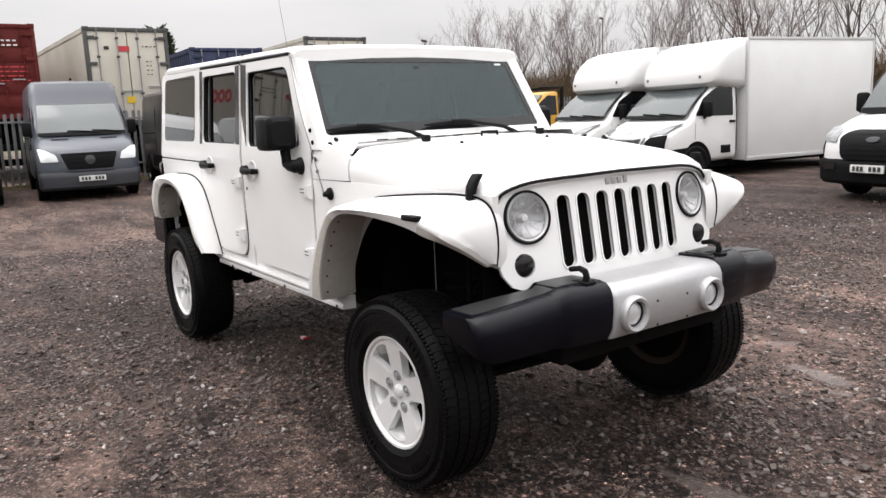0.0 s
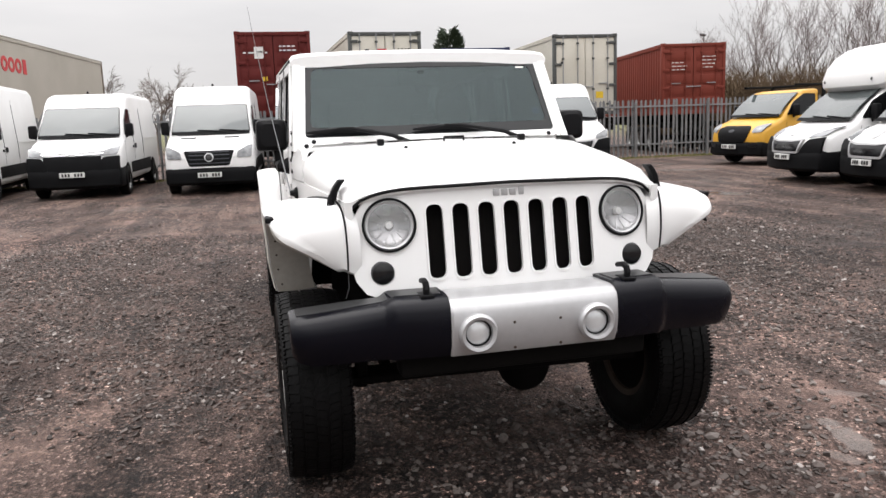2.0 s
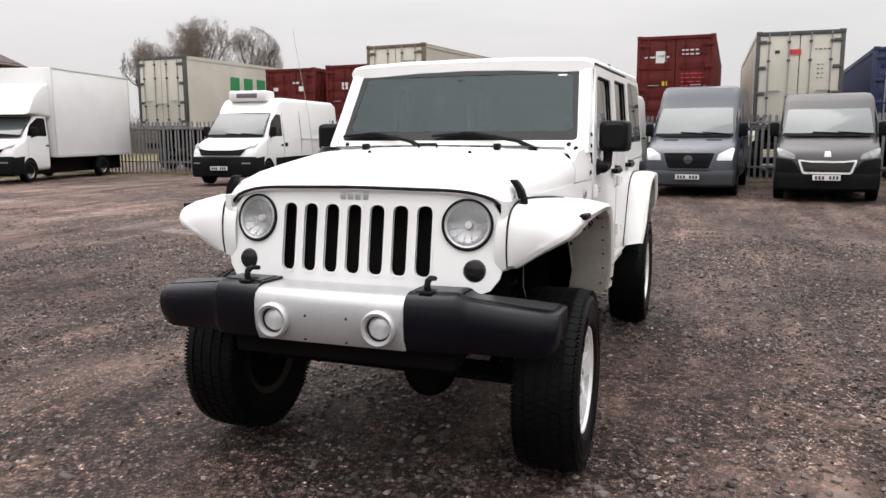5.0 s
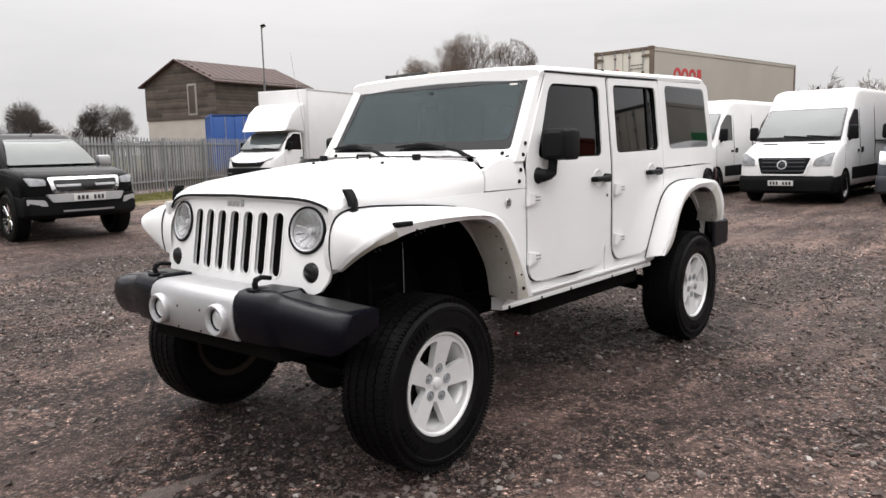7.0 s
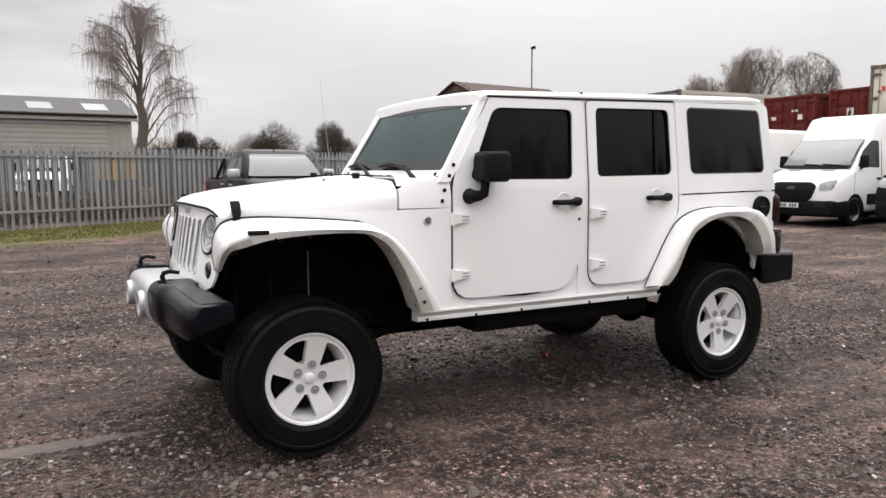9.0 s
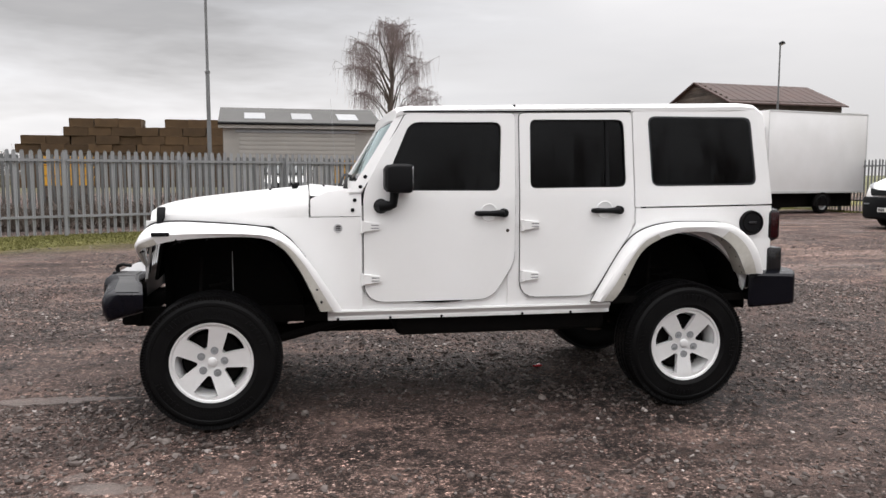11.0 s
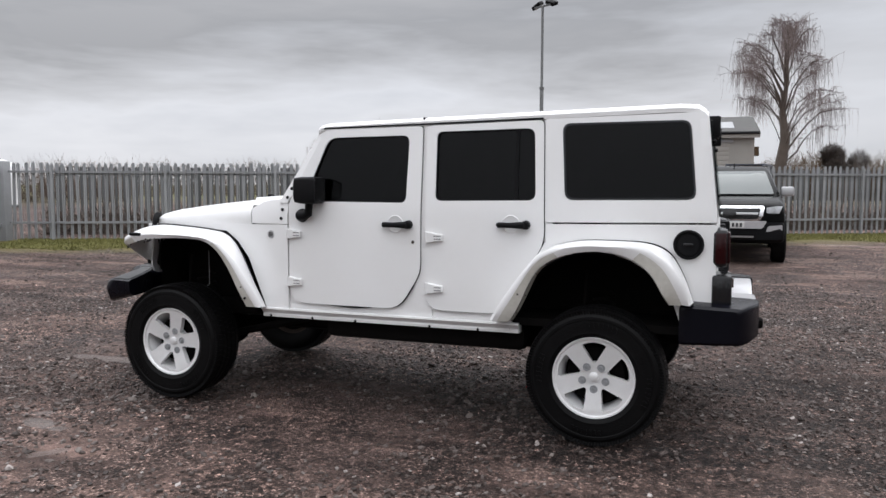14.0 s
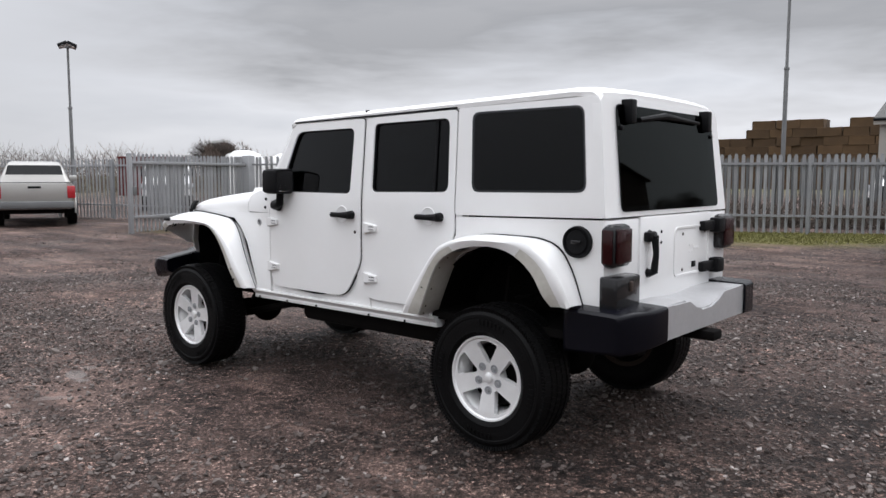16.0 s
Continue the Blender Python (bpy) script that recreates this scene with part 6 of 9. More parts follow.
def on_side(outline, shape, sign, proud=0.006, thick=0.02, cuts=()):
    return panel(outline, (), lambda u, v, d: shape.at(u, sign * (shape.half + proud - d), v), thick, [("v", q) for q in cuts] + [("v", shape.belt)])


def road_wheel(parent, x, y, r=0.35, rim=None, width=0.22, flip=1):
    w = new("wheel")
    w.parent = parent
    w.matrix_basis = pose(x, y, r, 0, 0, 0 if flip > 0 else 180)
    key = (r, rim)
    if key not in ROAD_WHEELS:
        ax = pose(0, 0, 0, -90, 0, 0)
        tyre = part("tyre", lathe(bmesh.new(), [(r * 0.62, -width / 2), (r * 0.9, -width / 2), (r * 0.985, -width * 0.4), (r, 0), (r * 0.985, width * 0.4), (r * 0.9, width / 2), (r * 0.64, width / 2), (r * 0.60, width * 0.40)], 28, ax), RUBBER, w)
        bm = lathe(bmesh.new(), [(0.0, width * 0.30), (r * 0.16, width * 0.30), (r * 0.22, width * 0.18), (r * 0.40, width * 0.26), (r * 0.52, width * 0.20), (r * 0.60, width * 0.42), (r * 0.63, width * 0.42), (r * 0.60, -width * 0.4)], 24, ax)
        rim_ob = part("rim", bm, rim or STEEL_RIM, w)
        # black discs on the unbroken rim stand for its shaded holes
        bm = bmesh.new()
        for k in range(8):
            a = 2 * math.pi * k / 8
            lathe(bm, [(0.0, 0.004), (r * 0.055, 0.004), (r * 0.055, 0.0)], 8, Matrix.Translation((r * 0.42 * math.cos(a), width * 0.262, r * 0.42 * math.sin(a))) @ ax)
        holes = part("rim_holes", bm, VAN_BLACK, w)
        ROAD_WHEELS[key] = (tyre.data, rim_ob.data, holes.data)
    else:
        for nm, me in zip(("tyre", "rim", "rim_holes"), ROAD_WHEELS[key]):
            share(nm, me, w, Matrix())
    return w


ROAD_WHEELS = {}
BUMPER_GREY = surface("dark_grey_bumper", (0.03, 0.032, 0.038), (0.045, 0.047, 0.054), 3.0, (0.4, 0.55), spec=0.3)
PALE_TRIM = surface("pale_aluminium_trim", (0.62, 0.62, 0.62), (0.52, 0.52, 0.515), 3.0, (0.35, 0.5), metal=0.3)
STEEL_RIM = surface("silver_steel_rim", (0.36, 0.36, 0.36), (0.26, 0.26, 0.255), 6.0, (0.4, 0.55), metal=0.5)


def plate_bars(parent, profile, shape, z, half=0.26, sheet=None):
    plate = part("number_plate", on_nose([(-half, z - 0.055), (half, z - 0.055), (half, z + 0.055), (-half, z + 0.055)], profile, shape, 0.05, 0.03, (), False), sheet or MARK_WHITE, parent, "white plate with plain dark bars")
    for k, w in enumerate((0.05, 0.05, 0.05, 0.0, 0.05, 0.05, 0.05)):
        if w:
            u = -half + 0.045 + k * 0.066
            part("plate_bar", on_nose([(u, z - 0.034), (u + w * 0.8, z - 0.034), (u + w * 0.8, z + 0.034), (u, z + 0.034)], profile, shape, 0.054, 0.004, (), False), MARK_BLACK, plate)


def van_front(v, style, prof, sh, paint, half):
    """Grille, lamps, bumper and plate, by the kind of face."""
    if style == "star":
        part("grille", on_nose(rounded([(-0.56, 1.01), (-0.44, 0.66), (0.44, 0.66), (0.56, 1.01)], 0.05), prof, sh, 0.014, 0.04), VAN_BLACK, v)
        rim = rounded([(-0.60, 1.04), (-0.47, 0.63), (0.47, 0.63), (0.60, 1.04)], 0.06)
        hole = rounded([(-0.56, 1.01), (-0.44, 0.66), (0.44, 0.66), (0.56, 1.01)], 0.05)
        part("grille_frame", on_nose(rim, prof, sh, 0.022, 0.03, [hole]), paint if paint is not GREY_PAINT else GREY_PAINT, v)
        for z in (0.73, 0.82, 0.91, 0.98):
            part("grille_bar", on_nose([(-0.44, z - 0.012), (0.44, z - 0.012), (0.45, z + 0.012), (-0.45, z + 0.012)], prof, sh, 0.022, 0.02), BUMPER_GREY if paint is VAN_WHITE else VAN_BLACK, v)
        part("round_badge", on_nose(circle(0, 0.86, 0.10, 20), prof, sh, 0.034, 0.03), SILVER if paint is VAN_WHITE else GLOSS_BLACK, v)
        part("badge_face", on_nose(circle(0, 0.86, 0.078, 20), prof, sh, 0.040, 0.01), GLOSS_BLACK, v)
        for s in (-1, 1):
            part("headlamp", on_nose(rounded([(s * 0.60, 0.84), (s * 0.93, 0.84), (s * 0.965, 1.12), (s * 0.86, 1.10), (s * 0.64, 0.98)], 0.03), prof, sh, 0.02, 0.04), LENS if paint is GREY_PAINT else VAN_LENS, v)
            part("bonnet_vent", on_nose(rounded([(s * 0.32, 1.285), (s * 0.66, 1.285), (s * 0.66, 1.31), (s * 0.32, 1.31)], 0.008), prof, sh, 0.016, 0.02), VAN_BLACK, v)
        low, plate_z = 0.62, 0.47
    elif style == "slot":
        rim = rounded([(-0.56, 0.90), (-0.46, 0.60), (0.46, 0.60), (0.56, 0.90), (0.3, 0.87), (-0.3, 0.87)], 0.05)
        hole = rounded([(-0.51, 0.865), (-0.43, 0.64), (0.43, 0.64), (0.51, 0.865), (0.29, 0.835), (-0.29, 0.835)], 0.04)
        part("grille_frame", on_nose(rim, prof, sh, 0.055, 0.05, [hole]), SILVER if paint is VAN_WHITE else MARK_WHITE, v)
        part("grille", on_nose(hole, prof, sh, 0.040, 0.03), GLOSS_BLACK, v)
        part("round_badge", on_nose(rounded([(-0.07, 0.95), (0.07, 0.95), (0.05, 1.07), (-0.05, 1.07)], 0.02), prof, sh, 0.025, 0.03), SILVER, v)
        for s in (-1, 1):
            part("headlamp", on_nose(rounded([(s * 0.60, 0.90), (s * 0.93, 0.95), (s * 0.98, 1.14), (s * 0.84, 1.10), (s * 0.62, 1.00)], 0.03), prof, sh, 0.02, 0.04), VAN_LENS, v)
            part("lamp_surround", on_nose(rounded([(s * 0.48, 0.62), (s * 0.98, 0.60), (s * 0.985, 0.93), (s * 0.66, 0.88), (s * 0.56, 0.76)], 0.04), prof, sh, 0.03, 0.05), VAN_BLACK, v)
        low, plate_z = 0.66, 0.53
    elif style == "oval":
        rim = rounded([(-0.60, 0.96), (-0.50, 0.62), (0.50, 0.62), (0.60, 0.96), (0.46, 1.05), (-0.46, 1.05)], 0.08)
        part("grille", on_nose(rim, prof, sh, 0.03, 0.05), VAN_BLACK, v)
        for z in (0.70, 0.77, 0.84, 0.99):
            part("grille_bar", on_nose([(-0.46, z - 0.008), (0.46, z - 0.008), (0.46, z + 0.008), (-0.46, z + 0.008)], prof, sh, 0.036, 0.02), VAN_BLACK, v)
        part("round_badge", on_nose([(0.105 * math.cos(a * 0.314), 0.915 + 0.040 * math.sin(a * 0.314)) for a in range(20)], prof, sh, 0.044, 0.03), BUMPER_GREY, v)
        for s in (-1, 1):
            part("headlamp", on_nose(rounded([(s * 0.66, 0.86), (s * 0.93, 0.88), (s * 0.98, 1.10), (s * 0.84, 1.09), (s * 0.66, 1.02)], 0.04), prof, sh, 0.02, 0.04), VAN_LENS, v)
            part("fog_recess", on_nose(rounded([(s * 0.60, 0.46), (s * 0.86, 0.46), (s * 0.86, 0.58), (s * 0.60, 0.58)], 0.04), prof, sh, 0.05, 0.03), GLOSS_BLACK, v)
            part("bonnet_vent", on_nose(rounded([(s * 0.28, 1.315), (s * 0.62, 1.315), (s * 0.62, 1.335), (s * 0.28, 1.335)], 0.006), prof, sh, 0.016, 0.02), VAN_BLACK, v)
        low, plate_z = 0.62, 0.50
    elif style == "chevron":
        for k, z in enumerate((0.985, 1.045)):
            part("chrome_strip", on_nose([(-0.66, z + 0.03), (-0.12, z), (0.0, z + 0.045), (0.12, z), (0.66, z + 0.03), (0.66, z + 0.048), (0.12, z + 0.022), (0.0, z + 0.067), (-0.12, z + 0.022), (-0.66, z + 0.048)], prof, sh, 0.025, 0.03), CHROME, v)
        part("grille", on_nose(rounded([(-0.62, 0.97), (-0.56, 0.64), (0.56, 0.64), (0.62, 0.97)], 0.05), prof, sh, 0.026, 0.05), VAN_BLACK, v)
        for s in (-1, 1):
            part("headlamp", on_nose(rounded([(s * 0.58, 0.96), (s * 0.93, 0.98), (s * 0.98, 1.17), (s * 0.86, 1.15), (s * 0.62, 1.07)], 0.03), prof, sh, 0.02, 0.04), VAN_LENS, v)
            part("lamp_surround", on_nose(rounded([(s * 0.50, 0.62), (s * 0.98, 0.60), (s * 0.985, 0.96), (s * 0.66, 0.94), (s * 0.54, 0.80)], 0.04), prof, sh, 0.03, 0.05), VAN_BLACK, v)
        low, plate_z = 0.70, 0.56
    else:  # "visor": a low dark mouth under a curved bonnet edge
        part("grille", on_nose(rounded([(-0.74, 1.05), (-0.60, 0.86), (0.60, 0.86), (0.74, 1.05), (0.40, 1.00), (-0.40, 1.00)], 0.03), prof, sh, 0.05, 0.07), VAN_BLACK, v)
        for s in (-1, 1):
            part("headlamp", on_nose(rounded([(s * 0.62, 0.99), (s * 0.95, 1.10), (s * 0.97, 1.22), (s * 0.72, 1.08)], 0.03), prof, sh, 0.02, 0.04), VAN_LENS, v)
            part("fog_lamp", on_nose(rounded([(s * 0.66, 0.62), (s * 0.88, 0.62), (s * 0.88, 0.66), (s * 0.66, 0.66)], 0.01), prof, sh, 0.055, 0.03), VAN_LENS, v)
        low, plate_z = 0.82, 0.50
    bump_prof = [(-0.06, 0.24), (0.03, 0.30), (0.045, 0.50), (0.035, low - 0.05), (0.0, low), (-0.75, low + 0.04), (-0.62, 0.36), (-0.55, 0.24)]
    bump = bump_prof
    part("front_bumper", hull(bump, Shape(half + 0.004, sh.bow, sh.belt, sh.lean, sh.reach), 0.07), BUMPER_GREY if paint is GREY_PAINT else VAN_BLACK, v, "dark plastic bumper")
    plate_bars(v, bump_prof, Shape(half + 0.004, sh.bow, sh.belt, sh.lean, sh.reach), plate_z)


def build_van(label, style, place, paint=None, height=2.5, length=5.9, half=0.99, base=3.65, nose=None, roof_unit=False, closed_cab=False, category="van", mould=True, drop=0.0, cab_top=2.12):
    """A panel van facing +x with its bumper at the origin, standing on the ground."""
    paint = paint or VAN_WHITE
    v = thing("delivery_van" if not closed_cab else "box_van", label, category, place, "vans round the yard")
    back = -length if not closed_cab else -2.15
    if closed_cab:
        top = cab_top
        foot, head = (-0.80, cab_top - 0.72), (-1.52, cab_top - 0.10)
        drop = 2.08 - cab_top
    else:
        top = height
        foot, head = (-0.95, 1.37 - drop), (-1.62, 2.06 if height > 2.42 else 1.98)
    crest = [(-1.74, head[1] + (top - head[1]) * 0.45), (-1.95, top - 0.07), (-2.25, top - 0.01)] if not closed_cab else [(-1.62, top - 0.04), (-1.80, top - 0.01)]
    prof = [(-0.04, 0.30), (0.0, 0.45), (0.0, 0.70), (-0.02, 0.86 - drop * 0.4), (-0.07, 1.00 - drop * 0.7), (-0.16, 1.10 - drop), (-0.36, 1.20 - drop), (-0.65, 1.30 - drop if not closed_cab else foot[1] - 0.07), foot, ((foot[0] + head[0]) / 2 + 0.02, (foot[1] + head[1]) / 2 + 0.03), head] + crest + [(-2.6 if not closed_cab else -2.10, top + 0.005), (back + 0.35 if not closed_cab else back + 0.02, top + 0.01 if not closed_cab else top), (back + 0.06 if not closed_cab else back, top - 0.10), (back, 1.3), (back, 0.50), (back + 0.05, 0.36)]
    sh = Shape(half, 0.20)
    part("body", hull(prof, sh, 0.17), paint, v)
    # windscreen laid on the slope between bonnet and roof

    def slope(u, w_, d):
        x = foot[0] + 0.03 + (head[0] - foot[0]) * w_
        z = foot[1] + 0.035 + (head[1] - foot[1] - 0.06) * w_
        x += 0.05 * math.sin(math.pi * w_)
        p = sh.at(x, u, z)
        return p + Vector((0.030 - d, 0, 0.022))
    out = rounded([(-half + 0.10, 0.0), (half - 0.10, 0.0), (half - 0.13, 1.0), (-half + 0.13, 1.0)], 0.06)
    part("windscreen", panel(out, (), slope, 0.02, [("u", q) for q in (-0.6, -0.3, 0, 0.3, 0.6)] + [("v", 0.33), ("v", 0.66)]), GLASS_VAN, v, "windscreen reflecting the grey sky")
    rim_out = rounded([(-half + 0.075, -0.035), (half - 0.075, -0.035), (half - 0.105, 1.03), (-half + 0.105, 1.03)], 0.06)
    part("windscreen_seal", panel(rim_out, [out], lambda u, w_, d: slope(u, w_, d + 0.004), 0.015, [("u", q) for q in (-0.6, -0.3, 0, 0.3, 0.6)]), GLOSS_BLACK, v)
    cowl = [(-half + 0.09, -0.085), (half - 0.09, -0.085), (half - 0.10, 0.035), (-half + 0.10, 0.035)]
    part("cowl", panel(cowl, (), lambda u, w_, d: slope(u, w_, d - 0.006), 0.03, [("u", q) for q in (-0.6, -0.3, 0, 0.3, 0.6)]), VAN_BLACK, v, "black plastic strip below the windscreen")
    for y0, y1 in ((0.35, -0.30), (0.80, 0.20)):
        part("wiper", tube(bmesh.new(), [slope(y0, 0.0, -0.02), slope((y0 + y1) / 2, 0.05, -0.02), slope(y1, 0.08, -0.015)], 0.012, 5), BLACK, v)
    for s in (-1, 1):
        w0, w1 = foot[1] + 0.02, head[1] - 0.03
        win = rounded([(foot[0] - 0.14, w0 + 0.02), (-1.98, w0), (-1.98, w1), (head[0] - 0.08, w1 + 0.01), (foot[0] - 0.38, w0 + (w1 - w0) * 0.62)], [0.05, 0.05, 0.06, 0.05, 0.05])
        part("side_window", on_side(win, sh, s, 0.004, 0.02), GLASS_DARK, v, "dark cab side window")
        # door outline as thin dark strips standing for the shade between panels
        for x0, x1, z0, z1 in ((-2.087, -2.079, 0.55, w1 + 0.06), (-0.927, -0.919, 0.60, foot[1] - 0.10)):
            part("door_gap", on_side([(x0, z0), (x1, z0), (x1, z1), (x0, z1)], sh, s, 0.002, 0.01), VAN_BLACK, v)
        part("door_handle", on_side(rounded([(-2.02, 1.10), (-1.88, 1.10), (-1.88, 1.15), (-2.02, 1.15)], 0.015), sh, s, 0.02, 0.02), VAN_BLACK, v)
        if not closed_cab:
            for x in (-3.35,):
                part("door_gap", on_side([(x, 0.55), (x + 0.008, 0.55), (x + 0.008, height - 0.35), (x, height - 0.35)], sh, s, 0.002, 0.01), VAN_BLACK, v)
            part("door_rail", on_side([(-length + 0.3, 1.31), (-3.4, 1.31), (-3.4, 1.345), (-length + 0.3, 1.345)], sh, s, 0.006, 0.02), VAN_BLACK if style in ("star", "slot") else paint, v)
            part("door_handle", on_side(rounded([(-2.30, 1.08), (-2.16, 1.08), (-2.16, 1.20), (-2.30, 1.20)], 0.015), sh, s, 0.02, 0.02), VAN_BLACK, v)
            if mould:
                part("side_moulding", on_side(rounded([(-1.50, 0.50), (-length + 1.60, 0.50), (-length + 1.60, 0.79), (-1.50, 0.76)], 0.03), sh, s, 0.012, 0.03), VAN_BLACK, v, "dark plastic side strip")
        # mirror on its stalk
        bm = bmesh.new()
        p = sh.at(-1.18, s * (half + 0.10), w0 + 0.12)
        box(bm, p.x - 0.07, p.x + 0.06, p.y - 0.095, p.y + 0.095, w0 - 0.01, w0 + 0.30, 0.045)
        tube(bm, [(p.x, p.y, w0 + 0.04), (p.x - 0.02, s * (half - 0.05), w0 - 0.04)], 0.035, 6)
        part("mirror", bm, BLACK, v, "black door mirror")
        # arches and wheels
        for x in (-0.98, -0.98 - base):
            if closed_cab and x < -2:
                continue
            # black disc on the closed side stands for the shaded arch opening
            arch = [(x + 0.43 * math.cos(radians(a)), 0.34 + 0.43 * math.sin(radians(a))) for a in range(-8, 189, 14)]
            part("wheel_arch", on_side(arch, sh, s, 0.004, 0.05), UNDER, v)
            road_wheel(v, x, s * (half - 0.08), 0.345, None, 0.22, s)
    part("chassis", boxes((back + 0.1, -0.4, -half * 0.82, half * 0.82, 0.22, 0.40)), UNDER, v)
    van_front(v, style, prof, sh, paint, half)
    bm = bmesh.new()
    lathe(bm, [(0.0, 0.06), (0.02, 0.05), (0.03, 0.0)], 8, pose(-2.2, 0, top + 0.005))
    part("aerial", bm, BLACK, v)
    if roof_unit:
        unit = part("cooling_unit", boxes((-2.35, -1.72, -0.62, 0.62, height - 0.12, height + 0.20), bevel=0.07), VAN_WHITE, v, "white roof cooling unit")
        part("cooling_grille", boxes((-1.73, -1.71, -0.34, 0.34, height - 0.02, height + 0.11), bevel=0.01), GALV_DARK, unit)
    return v


def add_box_body(v, top=2.76, length=6.1, half=1.06, floor=0.32, sheet=None, tall_front=False):
    """A box body behind the cab, with its bulge over the cab's roof."""
    sheet = sheet or VAN_WHITE
    sh = Shape(half, 0.30, 2.0, 0.0, 2.4)
    if not tall_front:
        pod = [(-1.36, 1.82), (-1.24, 1.90), (-1.22, 2.06), (-1.32, 2.30), (-1.50, 2.50), (-1.75, 2.66), (-2.02, top - 0.02), (-2.30, top + 0.02), (-2.32, 1.75), (-1.75, 1.78)]
        part("overcab_pod", hull(pod, sh, 0.24), sheet, v, "rounded white pod over the cab")
        for s in (-1, 1):
            q = sh.at(-1.215, s * half * 0.72, 2.02)
            part("marker_lamp", lathe(bmesh.new(), [(0.0, 0.012), (0.025, 0.010), (0.034, 0.0)], 12, pose(q.x - 0.004, q.y, q.z, 0, 90, 0)), GALV_DARK, v)
            part("step_vent", boxes((-1.92, -1.66, *sorted((s * 0.985, s * 0.998)), 0.50, 0.66), bevel=0.004), VAN_BLACK, v)
    else:
        pod = [(-0.95, 2.10), (-1.40, 2.75), (-1.85, 3.05), (-2.28, 3.12), (-2.30, 2.0), (-1.6, 2.1)]
        part("wind_deflector", hull(pod, Shape(half * 0.9, 0.15, 2.0, 0.0, 2.4), 0.12), sheet, v, "white cab roof wind deflector")
    wall = part("box_body", boxes((-length, -2.28, -half, half, floor, top), bevel=0.02), sheet, v, "plain white box body")
    for s in (-1, 1):
        y0, y1 = sorted((s * half, s * (half + 0.012)))
        part("box_trim", boxes((-length, -2.27, y0, y1, floor - 0.01, floor + 0.07), bevel=0.003), PALE_TRIM, wall)
        part("box_trim", boxes((-length, -2.27, y0, y1, top - 0.05, top + 0.01), bevel=0.003), PALE_TRIM, wall)
        for x in (-length, -2.31):
            part("box_trim", boxes((x - 0.01, x + 0.04, y0, y1, floor, top), bevel=0.003), PALE_TRIM, wall)
        # rear arch opening: its shade is a black disc on the side
        arch = [(-0.98 - 4.03 + 0.43 * math.cos(radians(a)), 0.34 + 0.43 * math.sin(radians(a))) for a in range(-8, 189, 14)]
        part("wheel_arch", panel(arch, (), lambda u, w_, d: Vector((u, s * (half + 0.016 - d), w_)), 0.05), UNDER, v)
        road_wheel(v, -0.98 - 4.03, s * (half - 0.08), 0.345, None, 0.22, s)
    part("box_chassis", boxes((-length + 0.2, -2.2, -0.7, 0.7, 0.22, floor + 0.02)), UNDER, v)


